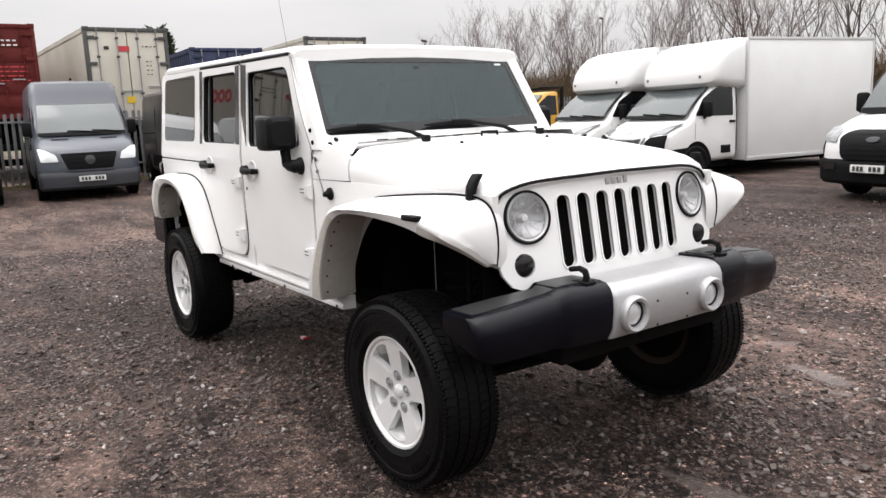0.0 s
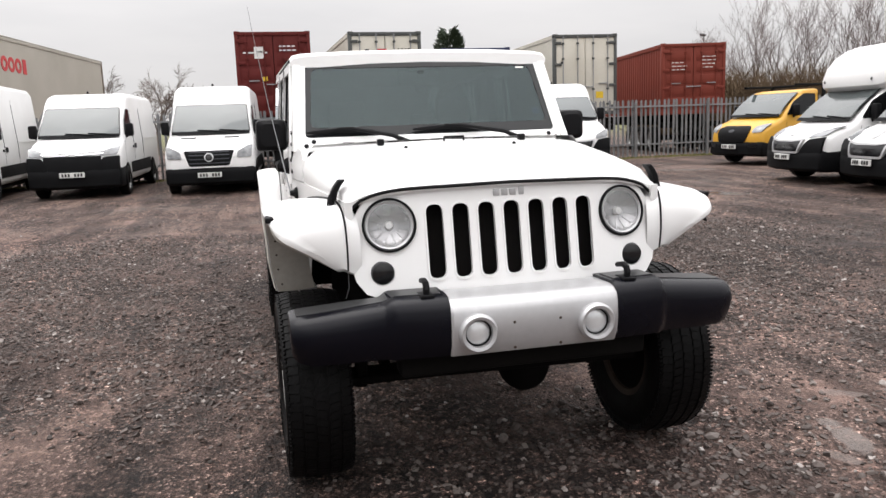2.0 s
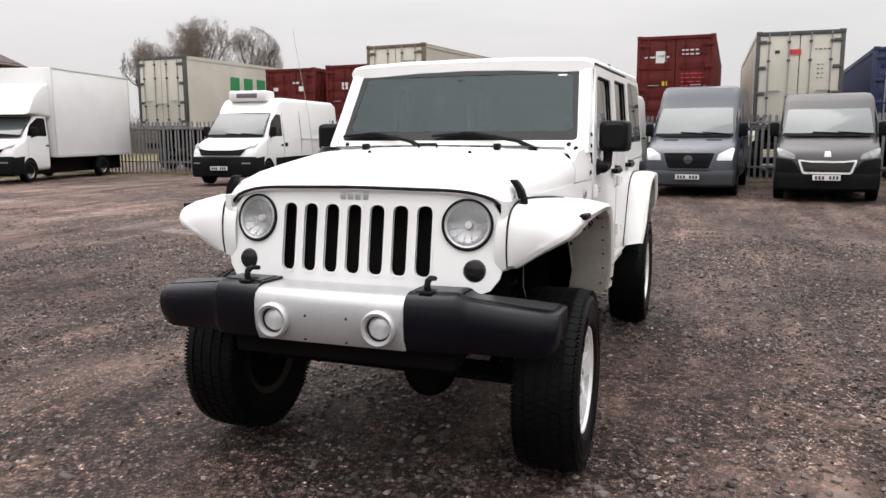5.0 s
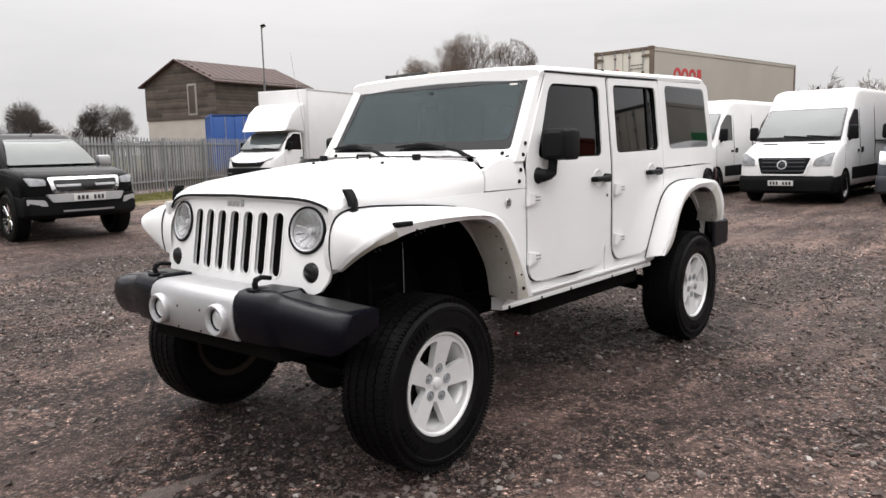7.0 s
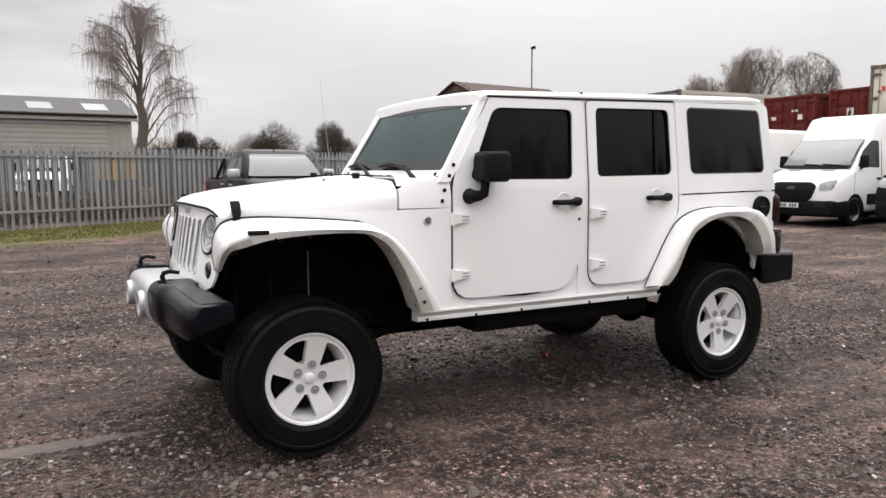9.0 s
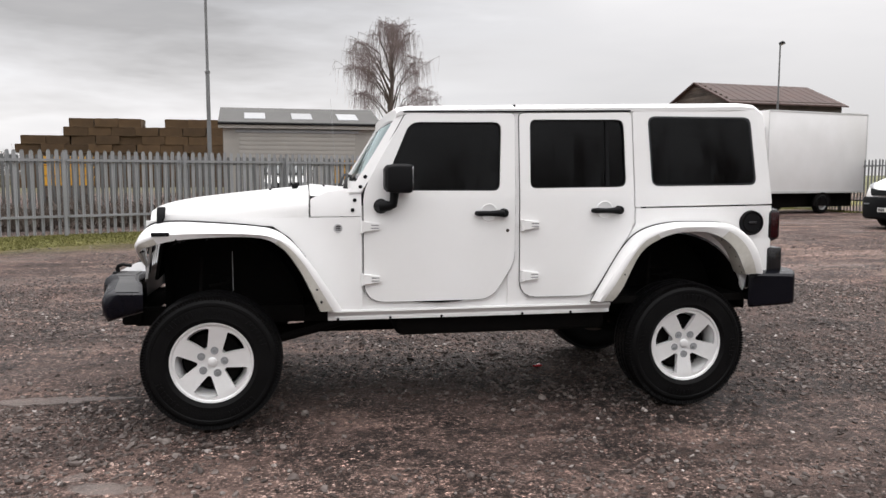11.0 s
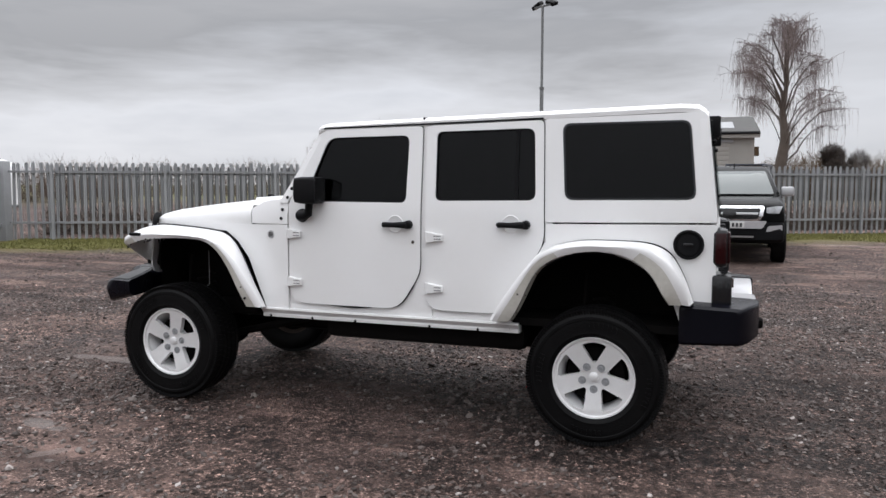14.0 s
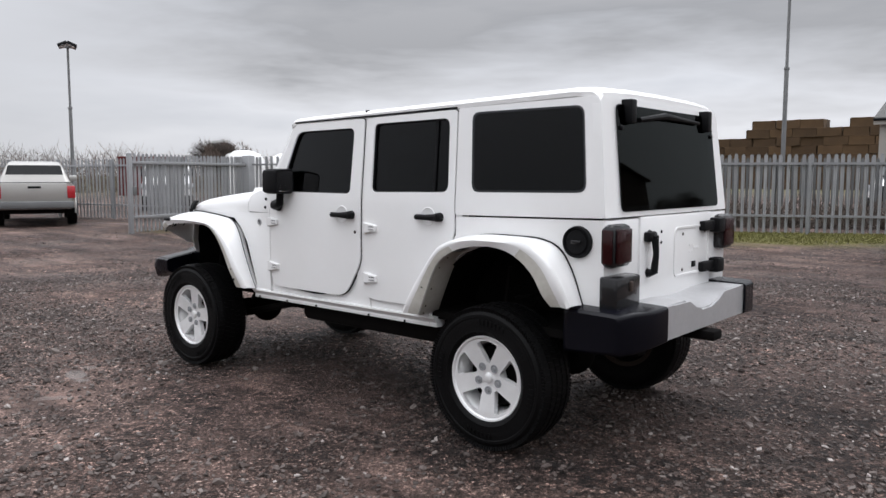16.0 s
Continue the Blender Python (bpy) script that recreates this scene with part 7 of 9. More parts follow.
def build_pickup(name, label, place, paint, half, length, base, bright=None):
    """A crew-cab pickup facing +x, its nose at the origin."""
    v = thing(name, label, "pickup", place)
    prof = [(-0.05, 0.42), (0.0, 0.55), (0.0, 0.92), (-0.035, 1.02), (-0.12, 1.09), (-0.30, 1.145), (-0.80, 1.20), (-1.30, 1.235), (-3.60, 1.22), (-3.62, 1.19), (-length, 1.19), (-length, 0.60), (-length + 0.08, 0.48)]
    sh = Shape(half, 0.27, 1.2, 0.16, 1.0)
    part("body", hull(prof, sh, 0.15), paint, v)
    cab = [(-1.20, 1.15), (-1.24, 1.215), (-1.60, 1.475), (-1.96, 1.70), (-2.16, 1.78), (-2.6, 1.825), (-3.1, 1.80), (-3.40, 1.70), (-3.62, 1.18), (-3.55, 1.12)]
    csh = Shape(half - 0.05, 0.14, 1.2, 0.44, 1.9)
    part("cab", hull(cab, csh, 0.13), paint, v)

    def slope(u, w_, d):
        p = csh.at(-1.275 - 0.655 * w_ + 0.03 * math.sin(math.pi * w_), u, 1.24 + 0.445 * w_ + 0.02 * math.sin(math.pi * w_))
        return p + Vector((0.020 - d, 0, 0.020))
    out = rounded([(-half + 0.15, 0.0), (half - 0.15, 0.0), (half - 0.17, 1.0), (-half + 0.17, 1.0)], 0.06)
    part("windscreen", panel(out, (), slope, 0.02, [("u", q) for q in (-0.5, -0.25, 0, 0.25, 0.5)] + [("v", 0.25), ("v", 0.5), ("v", 0.75)]), GLASS_CAB, v, "windscreen reflecting the grey sky")
    back_win = rounded([(-half + 0.20, 1.26), (half - 0.20, 1.26), (half - 0.30, 1.70), (-half + 0.30, 1.70)], 0.05)
    part("rear_window", panel(back_win, (), lambda u, w_, d: Vector((-3.55 + (w_ - 1.2) * 0.28 - 0.03 + d, u, w_)), 0.02), GLASS_DARK, v)
    part("bed_floor", boxes((-length + 0.07, -3.66, -half + 0.10, half - 0.10, 1.17, 1.205)), UNDER, v)
    for s in (-1, 1):
        for w in ([(-1.62, 1.27), (-2.36, 1.27), (-2.36, 1.65), (-2.10, 1.65)], [(-2.46, 1.27), (-3.28, 1.27), (-3.16, 1.60), (-2.46, 1.65)]):
            part("side_window", panel(rounded(w, 0.04), (), lambda u, z_, d: csh.at(u, s * (csh.half + 0.006 - d), z_), 0.02), GLASS_DARK, v)
        for x in (-0.92, -0.92 - base):
            # black disc inside the flare, painted shade of the arch
            arch = [(x + 0.48 * math.cos(radians(a)), 0.40 + 0.48 * math.sin(radians(a))) for a in range(-12, 193, 14)]
            part("wheel_arch", on_side(arch, sh, s, 0.012, 0.06), VAN_BLACK, v)
            ring = [(x + 0.515 * math.cos(radians(a)), 0.40 + 0.515 * math.sin(radians(a))) for a in range(-6, 187, 12)] + [(x + 0.455 * math.cos(radians(a)), 0.40 + 0.455 * math.sin(radians(a))) for a in range(186, -7, -12)]
            part("arch_flare", on_side(ring, sh, s, 0.045, 0.05), paint, v)
            w = road_wheel(v, x, s * (half - 0.075), 0.40, GLOSS_BLACK, 0.26, s)
            bm = bmesh.new()
            for k in range(12):
                a = 2 * math.pi * k / 12 + (0.10 if k % 2 else -0.10)
                tube(bm, [(0.05 * math.cos(a), 0.082, 0.05 * math.sin(a)), (0.14 * math.cos(a), 0.088, 0.14 * math.sin(a)), (0.243 * math.cos(a), 0.102, 0.243 * math.sin(a))], [0.016, 0.013, 0.016], 5)
            lathe(bm, [(0.0, 0.092), (0.05, 0.09), (0.06, 0.07)], 16, pose(0, 0, 0, -90, 0, 0))
            lathe(bm, [(0.238, 0.095), (0.246, 0.109), (0.254, 0.109), (0.256, 0.09)], 28, pose(0, 0, 0, -90, 0, 0))
            part("alloy_spokes", bm, CHROME, w, "bright many-spoked alloy face")
        # dark strip on the flat side for the shaded door edge
        part("door_gap", on_side([(-2.41, 0.52), (-2.398, 0.52), (-2.398, 1.2), (-2.41, 1.2)], sh, s, 0.003, 0.01), VAN_BLACK, v)
        for hx in (-2.32, -3.22):
            part("door_handle", on_side(rounded([(hx, 1.06), (hx + 0.16, 1.06), (hx + 0.16, 1.095), (hx, 1.095)], 0.012), sh, s, 0.03, 0.03), SILVER if bright else paint, v)
        part("side_step", boxes((-3.35, -1.45, *sorted((s * (half - 0.08), s * (half + 0.06))), 0.42, 0.47), bevel=0.01), VAN_BLACK, v)
        p = Vector((-1.55, s * (half + 0.08), 1.30))
        part("mirror", boxes((p.x - 0.07, p.x + 0.07, p.y - 0.12, p.y + 0.12, 1.22, 1.40), bevel=0.04), bright or paint, v, "bright door mirror")
        part("headlamp", on_nose(rounded([(s * 0.62, 0.93), (s * 0.84, 0.925), (s * 0.90, 1.06), (s * 0.80, 1.055), (s * 0.62, 1.03)], 0.025), prof, sh, 0.025, 0.05), VAN_LENS, v)
        part("fog_surround", on_nose(rounded([(s * 0.62, 0.60), (s * 0.90, 0.62), (s * 0.90, 0.72), (s * 0.66, 0.70)], 0.02), prof, sh, 0.05, 0.05), SILVER, v)
        part("tail_lamp", boxes((-length - 0.02, -length + 0.16, *sorted((s * (half - 0.20), s * (half + 0.004))), 0.78, 1.12), bevel=0.02), BRIGHT_RED, v, "red tail lamp")
        bm = bmesh.new()
        tube(bm, [(-3.66, s * (half - 0.14), 1.18), (-3.75, s * (half - 0.18), 1.62), (-4.5, s * (half - 0.14), 1.22)], 0.035, 8)
        if paint is BLACK_GREEN:
            part("sports_bar", bm, BLACK, v)
        else:
            bm.free()
    rim = rounded([(-0.60, 1.06), (-0.54, 0.79), (0.54, 0.79), (0.60, 1.06)], 0.06)
    hole = rounded([(-0.53, 1.02), (-0.48, 0.825), (0.48, 0.825), (0.53, 1.02)], 0.05)
    part("grille_frame", on_nose(rim, prof, sh, 0.04, 0.06, [hole]), CHROME, v, "bright chrome grille surround")
    part("grille", on_nose(hole, prof, sh, 0.02, 0.04), GLOSS_BLACK, v)
    part("grille_bar", on_nose([(-0.48, 0.905), (0.48, 0.905), (0.49, 0.945), (-0.49, 0.945)], prof, sh, 0.04, 0.03), SILVER, v)
    part("bumper_plank", on_nose(rounded([(-0.56, 0.66), (0.56, 0.66), (0.64, 0.79), (-0.64, 0.79)], 0.03), prof, sh, 0.085, 0.08), SILVER, v, "silver plank across the bumper")
    part("round_badge", on_nose([(0.12 * math.cos(a * 0.314), 0.925 + 0.05 * math.sin(a * 0.314)) for a in range(20)], prof, sh, 0.055, 0.02), GLOSS_BLACK, v)
    part("front_bumper", hull([(-0.05, 0.40), (0.05, 0.46), (0.06, 0.62), (0.03, 0.76), (-0.6, 0.80), (-0.5, 0.42)], Shape(half + 0.01, 0.28, 1.2, 0.1, 1.0), 0.08), VAN_BLACK, v)
    part("skid_bar", on_nose(rounded([(-0.42, 0.50), (0.42, 0.50), (0.42, 0.53), (-0.42, 0.53)], 0.01), prof, sh, 0.09, 0.03), SILVER, v)
    plate_bars(v, [(0.05, 0.4), (0.06, 0.9), (-1, 0.9), (-1, 0.4)], sh, 0.725)
    tail = part("tailgate", boxes((-length - 0.012, -length + 0.03, -half + 0.20, half - 0.20, 0.72, 1.20), bevel=0.012), paint, v)
    part("gate_handle", boxes((-length - 0.02, -length - 0.008, -0.16, 0.16, 1.05, 1.11), bevel=0.006), VAN_BLACK, tail)
    part("rear_bumper", boxes((-length - 0.12, -length + 0.1, -half + 0.04, half - 0.04, 0.50, 0.70), bevel=0.04), GALV_DARK if paint is SILVER_PAINT else VAN_BLACK, v)
    part("chassis", boxes((-length + 0.2, -0.5, -half * 0.75, half * 0.75, 0.36, 0.55)), UNDER, v)
    part("roof_aerial", tube(bmesh.new(), [(-2.2, 0, 1.80), (-2.26, 0, 1.86)], 0.015, 6), BLACK, v)
    return v


def spot(x, y, heading):
    return pose(x, y, ground_height(x, y) - 0.004, 0, 0, heading)


build_van("metallic grey high-roof van parked by the fence", "star", spot(-13.6, 0.75, -4.5), GREY_PAINT, 2.62, mould=False)
build_van("white high-roof van with a round badge grille", "star", spot(-13.45, -1.95, -3.0), None, 2.55)
build_van("white panel van with chrome chevron strips", "chevron", spot(-13.94, -4.92, -2.2), None, 2.44)
build_van("white high-roof van with an oval black grille", "oval", spot(-13.55, -7.63, 1.7), None, 2.70)
build_van("white refrigerated van with a roof cooling unit", "visor", spot(-13.61, -11.85, 5.7), None, 2.55, 6.6, 1.0, 4.1, None, True)
build_van("dark brown-grey panel van with a bright grille", "slot", spot(-12.9, 3.52, -5.0), BROWN_PAINT, 2.36, 5.4)
build_van("white panel van with black lamp surrounds", "slot", spot(-13.3, 6.85, -7.5), None, 2.38, 5.5)
build_van("white van cropped beside the yard entrance", "oval", spot(-1.48, 8.86, -100.5), None, 2.5, drop=0.10)
for lx, ly, lh in ((-9.04, 9.67, -97.6), (-6.72, 9.52, -98.7)):
    box_van = build_van("white low-floor box van with a rounded pod over the cab", "slot", spot(lx, ly, lh), None, 2.3, closed_cab=True, category="box van", cab_top=1.94)
    add_box_body(box_van)
box_lorry = build_van("white box lorry with a plain tall body", "visor", spot(-12.3, -19.5, 14), None, 2.3, closed_cab=True, category="box van")
add_box_body(box_lorry, 3.62, 7.2, 1.1, 0.75, None, True)
tipper = build_van("small yellow tipper van with a black rear frame", "oval", spot(-13.92, 11.71, -82.4), YELLOW_PAINT, 2.05, closed_cab=True, category="tipper", cab_top=1.98)
part("tipper_bed", boxes((-5.2, -2.3, -0.98, 0.98, 0.72, 0.82), (-5.2, -5.14, -0.98, 0.98, 0.8, 1.2), (-5.2, -2.3, -0.98, -0.92, 0.8, 1.2), (-5.2, -2.3, 0.92, 0.98, 0.8, 1.2), bevel=0.01), YELLOW_PAINT, tipper)
part("ladder_frame", boxes((-2.36, -2.28, -0.95, -0.87, 0.8, 2.12), (-2.36, -2.28, 0.87, 0.95, 0.8, 2.12), (-2.36, -1.3, -0.95, -0.88, 2.05, 2.12), (-2.36, -1.3, 0.88, 0.95, 2.05, 2.12), (-2.37, -2.29, -0.95, 0.95, 2.05, 2.12), bevel=0.008), BLACK, tipper, "black tubular frame over the cab")
part("tipper_chassis", boxes((-5.0, -2.0, -0.5, 0.5, 0.4, 0.72)), UNDER, tipper)
for s in (-1, 1):
    road_wheel(tipper, -4.3, s * 0.86, 0.345, None, 0.22, s)
build_pickup("black_pickup", "black crew-cab pickup with a bright chrome grille", spot(-2.25, -10.15, 88) @ Matrix.Diagonal((1.03, 1.03, 1.05, 1)), BLACK_GREEN, 0.93, 5.35, 3.22, SILVER)
build_pickup("silver_pickup", "silver crew-cab pickup with red tail lamps", spot(23.25, -6.55, -22), SILVER_PAINT, 0.99, 5.8, 3.7)


# ---- containers on trailers beyond the fence ----
def corrugated(bm, length, height, y, x0, z0, pitch=0.28, depth=0.036, sign=1):
    """A ribbed side wall along -x."""
    pts = []
    x = 0.0
    while x < length:
        for f, d in ((0.0, 0.0), (0.28, 0.0), (0.5, -depth), (0.78, -depth)):
            pts.append((min(x + f * pitch, length), d))
        x += pitch
    pts.append((length, 0.0))
    low = [bm.verts.new((x0 - px_, y + sign * d, z0)) for px_, d in pts]
    high = [bm.verts.new((x0 - px_, y + sign * d, z0 + height)) for px_, d in pts]
    for i in range(len(pts) - 1):
        bm.faces.new((low[i], low[i + 1], high[i + 1], high[i]))


def build_container(label, place, paint, height=2.59, length=12.19, door_paint=None, frame_paint=None, ribs=True, floor=1.45, marks=(), side_marks=(), side_rings=()):
    """A container on a road trailer; its doors face +x at the origin, which lies on the ground."""
    c = thing("shipping_container", label, "container", place, "containers behind the fence")
    top, w = floor + height, 1.22
    frame_paint, door_paint = frame_paint or paint, door_paint or paint
    part("roof", boxes((-length, 0, -w, w, top - 0.05, top), bevel=0.01), paint, c)
    for s in (-1, 1):
        if ribs:
            bm = bmesh.new()
            corrugated(bm, length - 0.3, height - 0.28, s * (w - 0.02), -0.15, floor + 0.14, sign=s)
        else:
            bm = boxes((-length + 0.1, -0.12, *sorted((s * (w - 0.06), s * (w - 0.02))), floor + 0.1, top - 0.1))
        part("side_wall", bm, paint, c, degrees=20)
        for z0, z1 in ((floor, floor + 0.15), (top - 0.15, top + 0.002)):
            part("side_rail", boxes((-length, 0, *sorted((s * (w - 0.08), s * w)), z0, z1), bevel=0.008), paint, c)
        part("corner_post", boxes((-0.16, 0.012, *sorted((s * (w - 0.11), s * (w + 0.004))), floor, top), bevel=0.012), frame_paint, c)
        part("corner_post", boxes((-length - 0.01, -length + 0.14, *sorted((s * (w - 0.11), s * (w + 0.004))), floor, top), bevel=0.012), frame_paint, c)
        for z in (floor - 0.012, top - 0.10):
            part("corner_casting", boxes((-0.17, 0.02, *sorted((s * (w - 0.16), s * (w + 0.01))), z, z + 0.118), bevel=0.012), frame_paint, c)
        leaf = part("door", boxes((-0.06, -0.02, *sorted((s * 0.012, s * (w - 0.11))), floor + 0.13, top - 0.12), bevel=0.006), door_paint, c)
        if ribs:
            for k in range(5):
                z = floor + 0.30 + k * (height - 0.5) / 5
                part("pressing", boxes((-0.022, -0.004, *sorted((s * 0.10, s * (w - 0.20))), z, z + (height - 0.5) / 5 - 0.10), bevel=0.008), door_paint, leaf)
        for y in (0.30, 0.86):
            part("lock_rod", tube(bmesh.new(), [(0.025, s * y, floor + 0.06), (0.025, s * y, top - 0.05)], 0.019, 8), GALV if not ribs or paint is BLUE_BOX else paint, leaf)
            part("rod_handle", boxes((0.01, 0.05, *sorted((s * (y - 0.02), s * (y - 0.36))), floor + 1.0 + 0.12 * (y > 0.5), floor + 1.035 + 0.12 * (y > 0.5)), bevel=0.006), GALV, leaf)
            for z in (floor + 0.35, floor + 0.9, top - 0.9, top - 0.35):
                part("rod_guide", boxes((-0.01, 0.045, s * y - 0.045, s * y + 0.045, z, z + 0.07), bevel=0.008), frame_paint, leaf)
        for k in range(4):
            z = floor + 0.3 + k * (height - 0.6) / 3
            part("door_hinge", boxes((-0.01, 0.03, *sorted((s * (w - 0.30), s * (w - 0.06))), z - 0.05, z + 0.05), bevel=0.01), frame_paint, c)
    part("door_sill", boxes((-0.12, 0.01, -w, w, floor, floor + 0.13), bevel=0.01), frame_paint, c)
    part("door_header", boxes((-0.12, 0.01, -w, w, top - 0.12, top), bevel=0.01), frame_paint, c)
    part("end_wall", boxes((-length, -length + 0.04, -w, w, floor, top)), paint, c)
    # markings: plain shapes (width, height at y, z of the doors)
    for y, z, dy, dz, mat in marks:
        part("door_mark", boxes((-0.006, 0.0025, y - dy / 2, y + dy / 2, floor + z - dz / 2, floor + z + dz / 2)), mat, c)
    for s, x, z, dx, dz, mat in side_marks:
        part("side_mark", boxes((x - dx / 2, x + dx / 2, *sorted((s * (w - 0.03), s * (w - 0.004))), floor + z - dz / 2, floor + z + dz / 2)), mat, c)
    for s, x, z, r, mat in side_rings:
        part("side_mark", panel(circle(x, floor + z, r, 24), [circle(x, floor + z, r * 0.52, 20)], lambda u, v, d: Vector((u, s * (w - 0.004 - d), v)), 0.02), mat, c)
    # trailer: two beams, cross members, lamps board, three axles
    part("trailer_beam", boxes((-length, -0.2, -0.5, -0.38, 1.02, floor - 0.01), (-length, -0.2, 0.38, 0.5, 1.02, floor - 0.01), bevel=0.01), UNDER, c)
    part("lamp_board", boxes((-0.25, -0.18, -1.2, 1.2, 0.92, 1.14), bevel=0.02), UNDER, c)
    for x in (-1.4, -2.7, -4.0):
        part("trailer_axle", tube(bmesh.new(), [(x, -1.0, 0.5), (x, 1.0, 0.5)], 0.07, 8), UNDER, c)
        for s in (-1, 1):
            road_wheel(c, x, s * 1.03, 0.5, None, 0.36, s)
    part("landing_leg", boxes((-length + 2.2, -length + 2.35, -0.7, -0.55, 0.0, 1.1), (-length + 2.2, -length + 2.35, 0.55, 0.7, 0.0, 1.1)), UNDER, c)
    return c


def rows_of_bars(y0, z0, count, rows, mat, dy=0.16, dz=0.045, gap=0.05):
    """Unreadable lines of stencilled writing, as plain bars."""
    rnd = random.Random(int(y0 * 100) + rows)
    res = []
    for r in range(rows):
        y = y0
        for k in range(count):
            w = dy * rnd.uniform(0.6, 1.3)
            res.append((y + w / 2, z0 - r * 0.13, w, dz, mat))
            y += w + gap
    return res


build_container("maroon corrugated container with white door markings", spot(-21.96, -0.08, -0.8), RED_BOX, 2.72, floor=1.85,
                marks=rows_of_bars(-0.98, 2.05, 4, 1, MARK_WHITE) + rows_of_bars(0.2, 2.25, 3, 2, MARK_WHITE) + rows_of_bars(0.2, 1.5, 3, 4, MARK_RED, 0.2, 0.03) + [(-0.45, 2.05, 0.34, 0.38, MARK_WHITE), (-0.45, 2.08, 0.2, 0.06, MARK_BLACK), (-0.32, 1.2, 0.16, 0.14, MARK_YELLOW)])
build_container("grimy white refrigerated container with dark door rods", spot(-21.19, 3.55, 0.8), CREAM_BOX, 2.9, door_paint=CREAM_BOX, frame_paint=DARK_FRAME, ribs=False, floor=1.55,
                marks=[(-0.12, 2.28, 0.32, 0.16, MARK_RED), (-0.62, 2.3, 0.14, 0.1, MARK_BLACK), (-0.05, 0.75, 0.25, 0.2, MARK_YELLOW)] + rows_of_bars(0.42, 2.35, 4, 1, MARK_BLACK, 0.08, 0.03) + rows_of_bars(0.5, 1.9, 2, 4, MARK_BLACK, 0.06, 0.025))
build_container("navy blue container with pale lock rods", spot(-21.77, 6.86, -2.4), BLUE_BOX, 2.59, floor=1.36,
                marks=[(-0.4, 1.2, 0.3, 0.05, MARK_WHITE), (-0.4, 1.9, 0.12, 0.12, MARK_WHITE)] + rows_of_bars(0.28, 2.0, 4, 2, MARK_WHITE, 0.14, 0.035) + rows_of_bars(0.28, 1.35, 4, 1, MARK_WHITE, 0.14, 0.06))
build_container("cream container with green markings and dark frame", spot(-22.06, 11.12, -3.4), CREAM_BOX, 2.9, door_paint=CREAM_BOX, frame_paint=DARK_FRAME, ribs=False, floor=1.52,
                marks=[(0.55, 0.72, 0.28, 0.24, MARK_YELLOW), (-0.9, 1.9, 0.1, 0.08, MARK_BLACK)], side_marks=[(-1, -4.4, 1.35, 2.6, 0.9, MARK_GREEN), (-1, -6.6, 1.35, 0.9, 0.9, MARK_GREEN)])
build_container("faded red corrugated container", spot(-21.51, 15.23, -10.2), ORANGE_BOX, 2.59, floor=1.42,
                marks=rows_of_bars(-0.85, 1.9, 3, 3, MARK_WHITE, 0.14, 0.03) + rows_of_bars(0.3, 2.1, 3, 4, MARK_WHITE, 0.14, 0.03))
build_container("beige refrigerated container with red side emblem", spot(-22.07, -10.06, -6.8), TAN_BOX, 2.9, door_paint=CREAM_BOX, frame_paint=RUST_FRAME, ribs=False, floor=1.82,
                marks=[(-0.72 + k * 0.17, 2.12, 0.12, 0.16, MARK_RED) for k in range(4)] + [(-0.1, 0.95, 0.26, 0.3, MARK_YELLOW)] + rows_of_bars(0.35, 2.3, 4, 2, MARK_BLACK, 0.08, 0.03) + rows_of_bars(-0.9, 1.15, 3, 2, MARK_BLACK, 0.08, 0.03),
                side_rings=[(1, -1.75 - k * 0.55, 2.0, 0.25, MARK_RED) for k in range(3)], side_marks=[(1, -3.36, 2.0, 0.28, 0.5, MARK_RED)])
build_container("dark maroon container behind the vans", spot(-24.02, -15.70, -4.2), RED_BOX, 2.59, floor=1.60, marks=[(-0.75, 1.75, 0.3, 0.14, MARK_WHITE), (0.3, 2.0, 0.3, 0.08, MARK_WHITE), (0.55, 1.75, 0.22, 0.2, MARK_WHITE)])
build_container("second dark maroon container beside it", spot(-24.10, -12.89, -5.3), RED_BOX, 2.59, floor=1.68, marks=[(-0.3, 1.75, 0.28, 0.28, MARK_WHITE), (0.6, 1.85, 0.3, 0.12, MARK_WHITE)])
build_container("white container with a large green side marking", spot(-21.32, -20.06, -2.7), CREAM_BOX, 2.9, door_paint=CREAM_BOX, frame_paint=DARK_FRAME, ribs=False, floor=1.70,
                side_marks=[(1, -3.2 - k * 0.95, 1.75, 0.62, 1.0, MARK_GREEN) for k in range(5)])


# ---- palisade fences ----
def pale_mesh(height=1.98):
    """One pressed steel pale: W-shaped strip with a three-pronged top."""
    bm = bmesh.new()
    sec = [(-0.034, 0.010), (-0.022, 0.0), (-0.008, 0.012), (0.008, 0.012), (0.022, 0.0), (0.034, 0.010)]
    tops = [height - 0.07, height - 0.02, height - 0.045, height - 0.045, height - 0.02, height - 0.07]
    low = [bm.verts.new((x, y, 0.03)) for x, y in sec]
    high = [bm.verts.new((x * (1.0 if i not in (0, 5) else 1.25), y, tops[i])) for i, (x, y) in enumerate(sec)]
    for i in range(5):
        bm.faces.new((low[i], low[i + 1], high[i + 1], high[i]))
    tip = bm.verts.new((0, 0.006, height))
    bm.faces.new((high[2], high[3], tip))
    geom = bmesh.ops.extrude_face_region(bm, geom=bm.faces[:])
    for v in geom["geom"]:
        if isinstance(v, bmesh.types.BMVert):
            v.co.y -= 0.006
    me = bpy.data.meshes.new("pale")
    bmesh.ops.recalc_face_normals(bm, faces=bm.faces)
    bm.to_mesh(me)
    bm.free()
    return me


PALE = {m.name: pale_mesh() for m in (GALV, GALV_MID, GALV_DARK)}
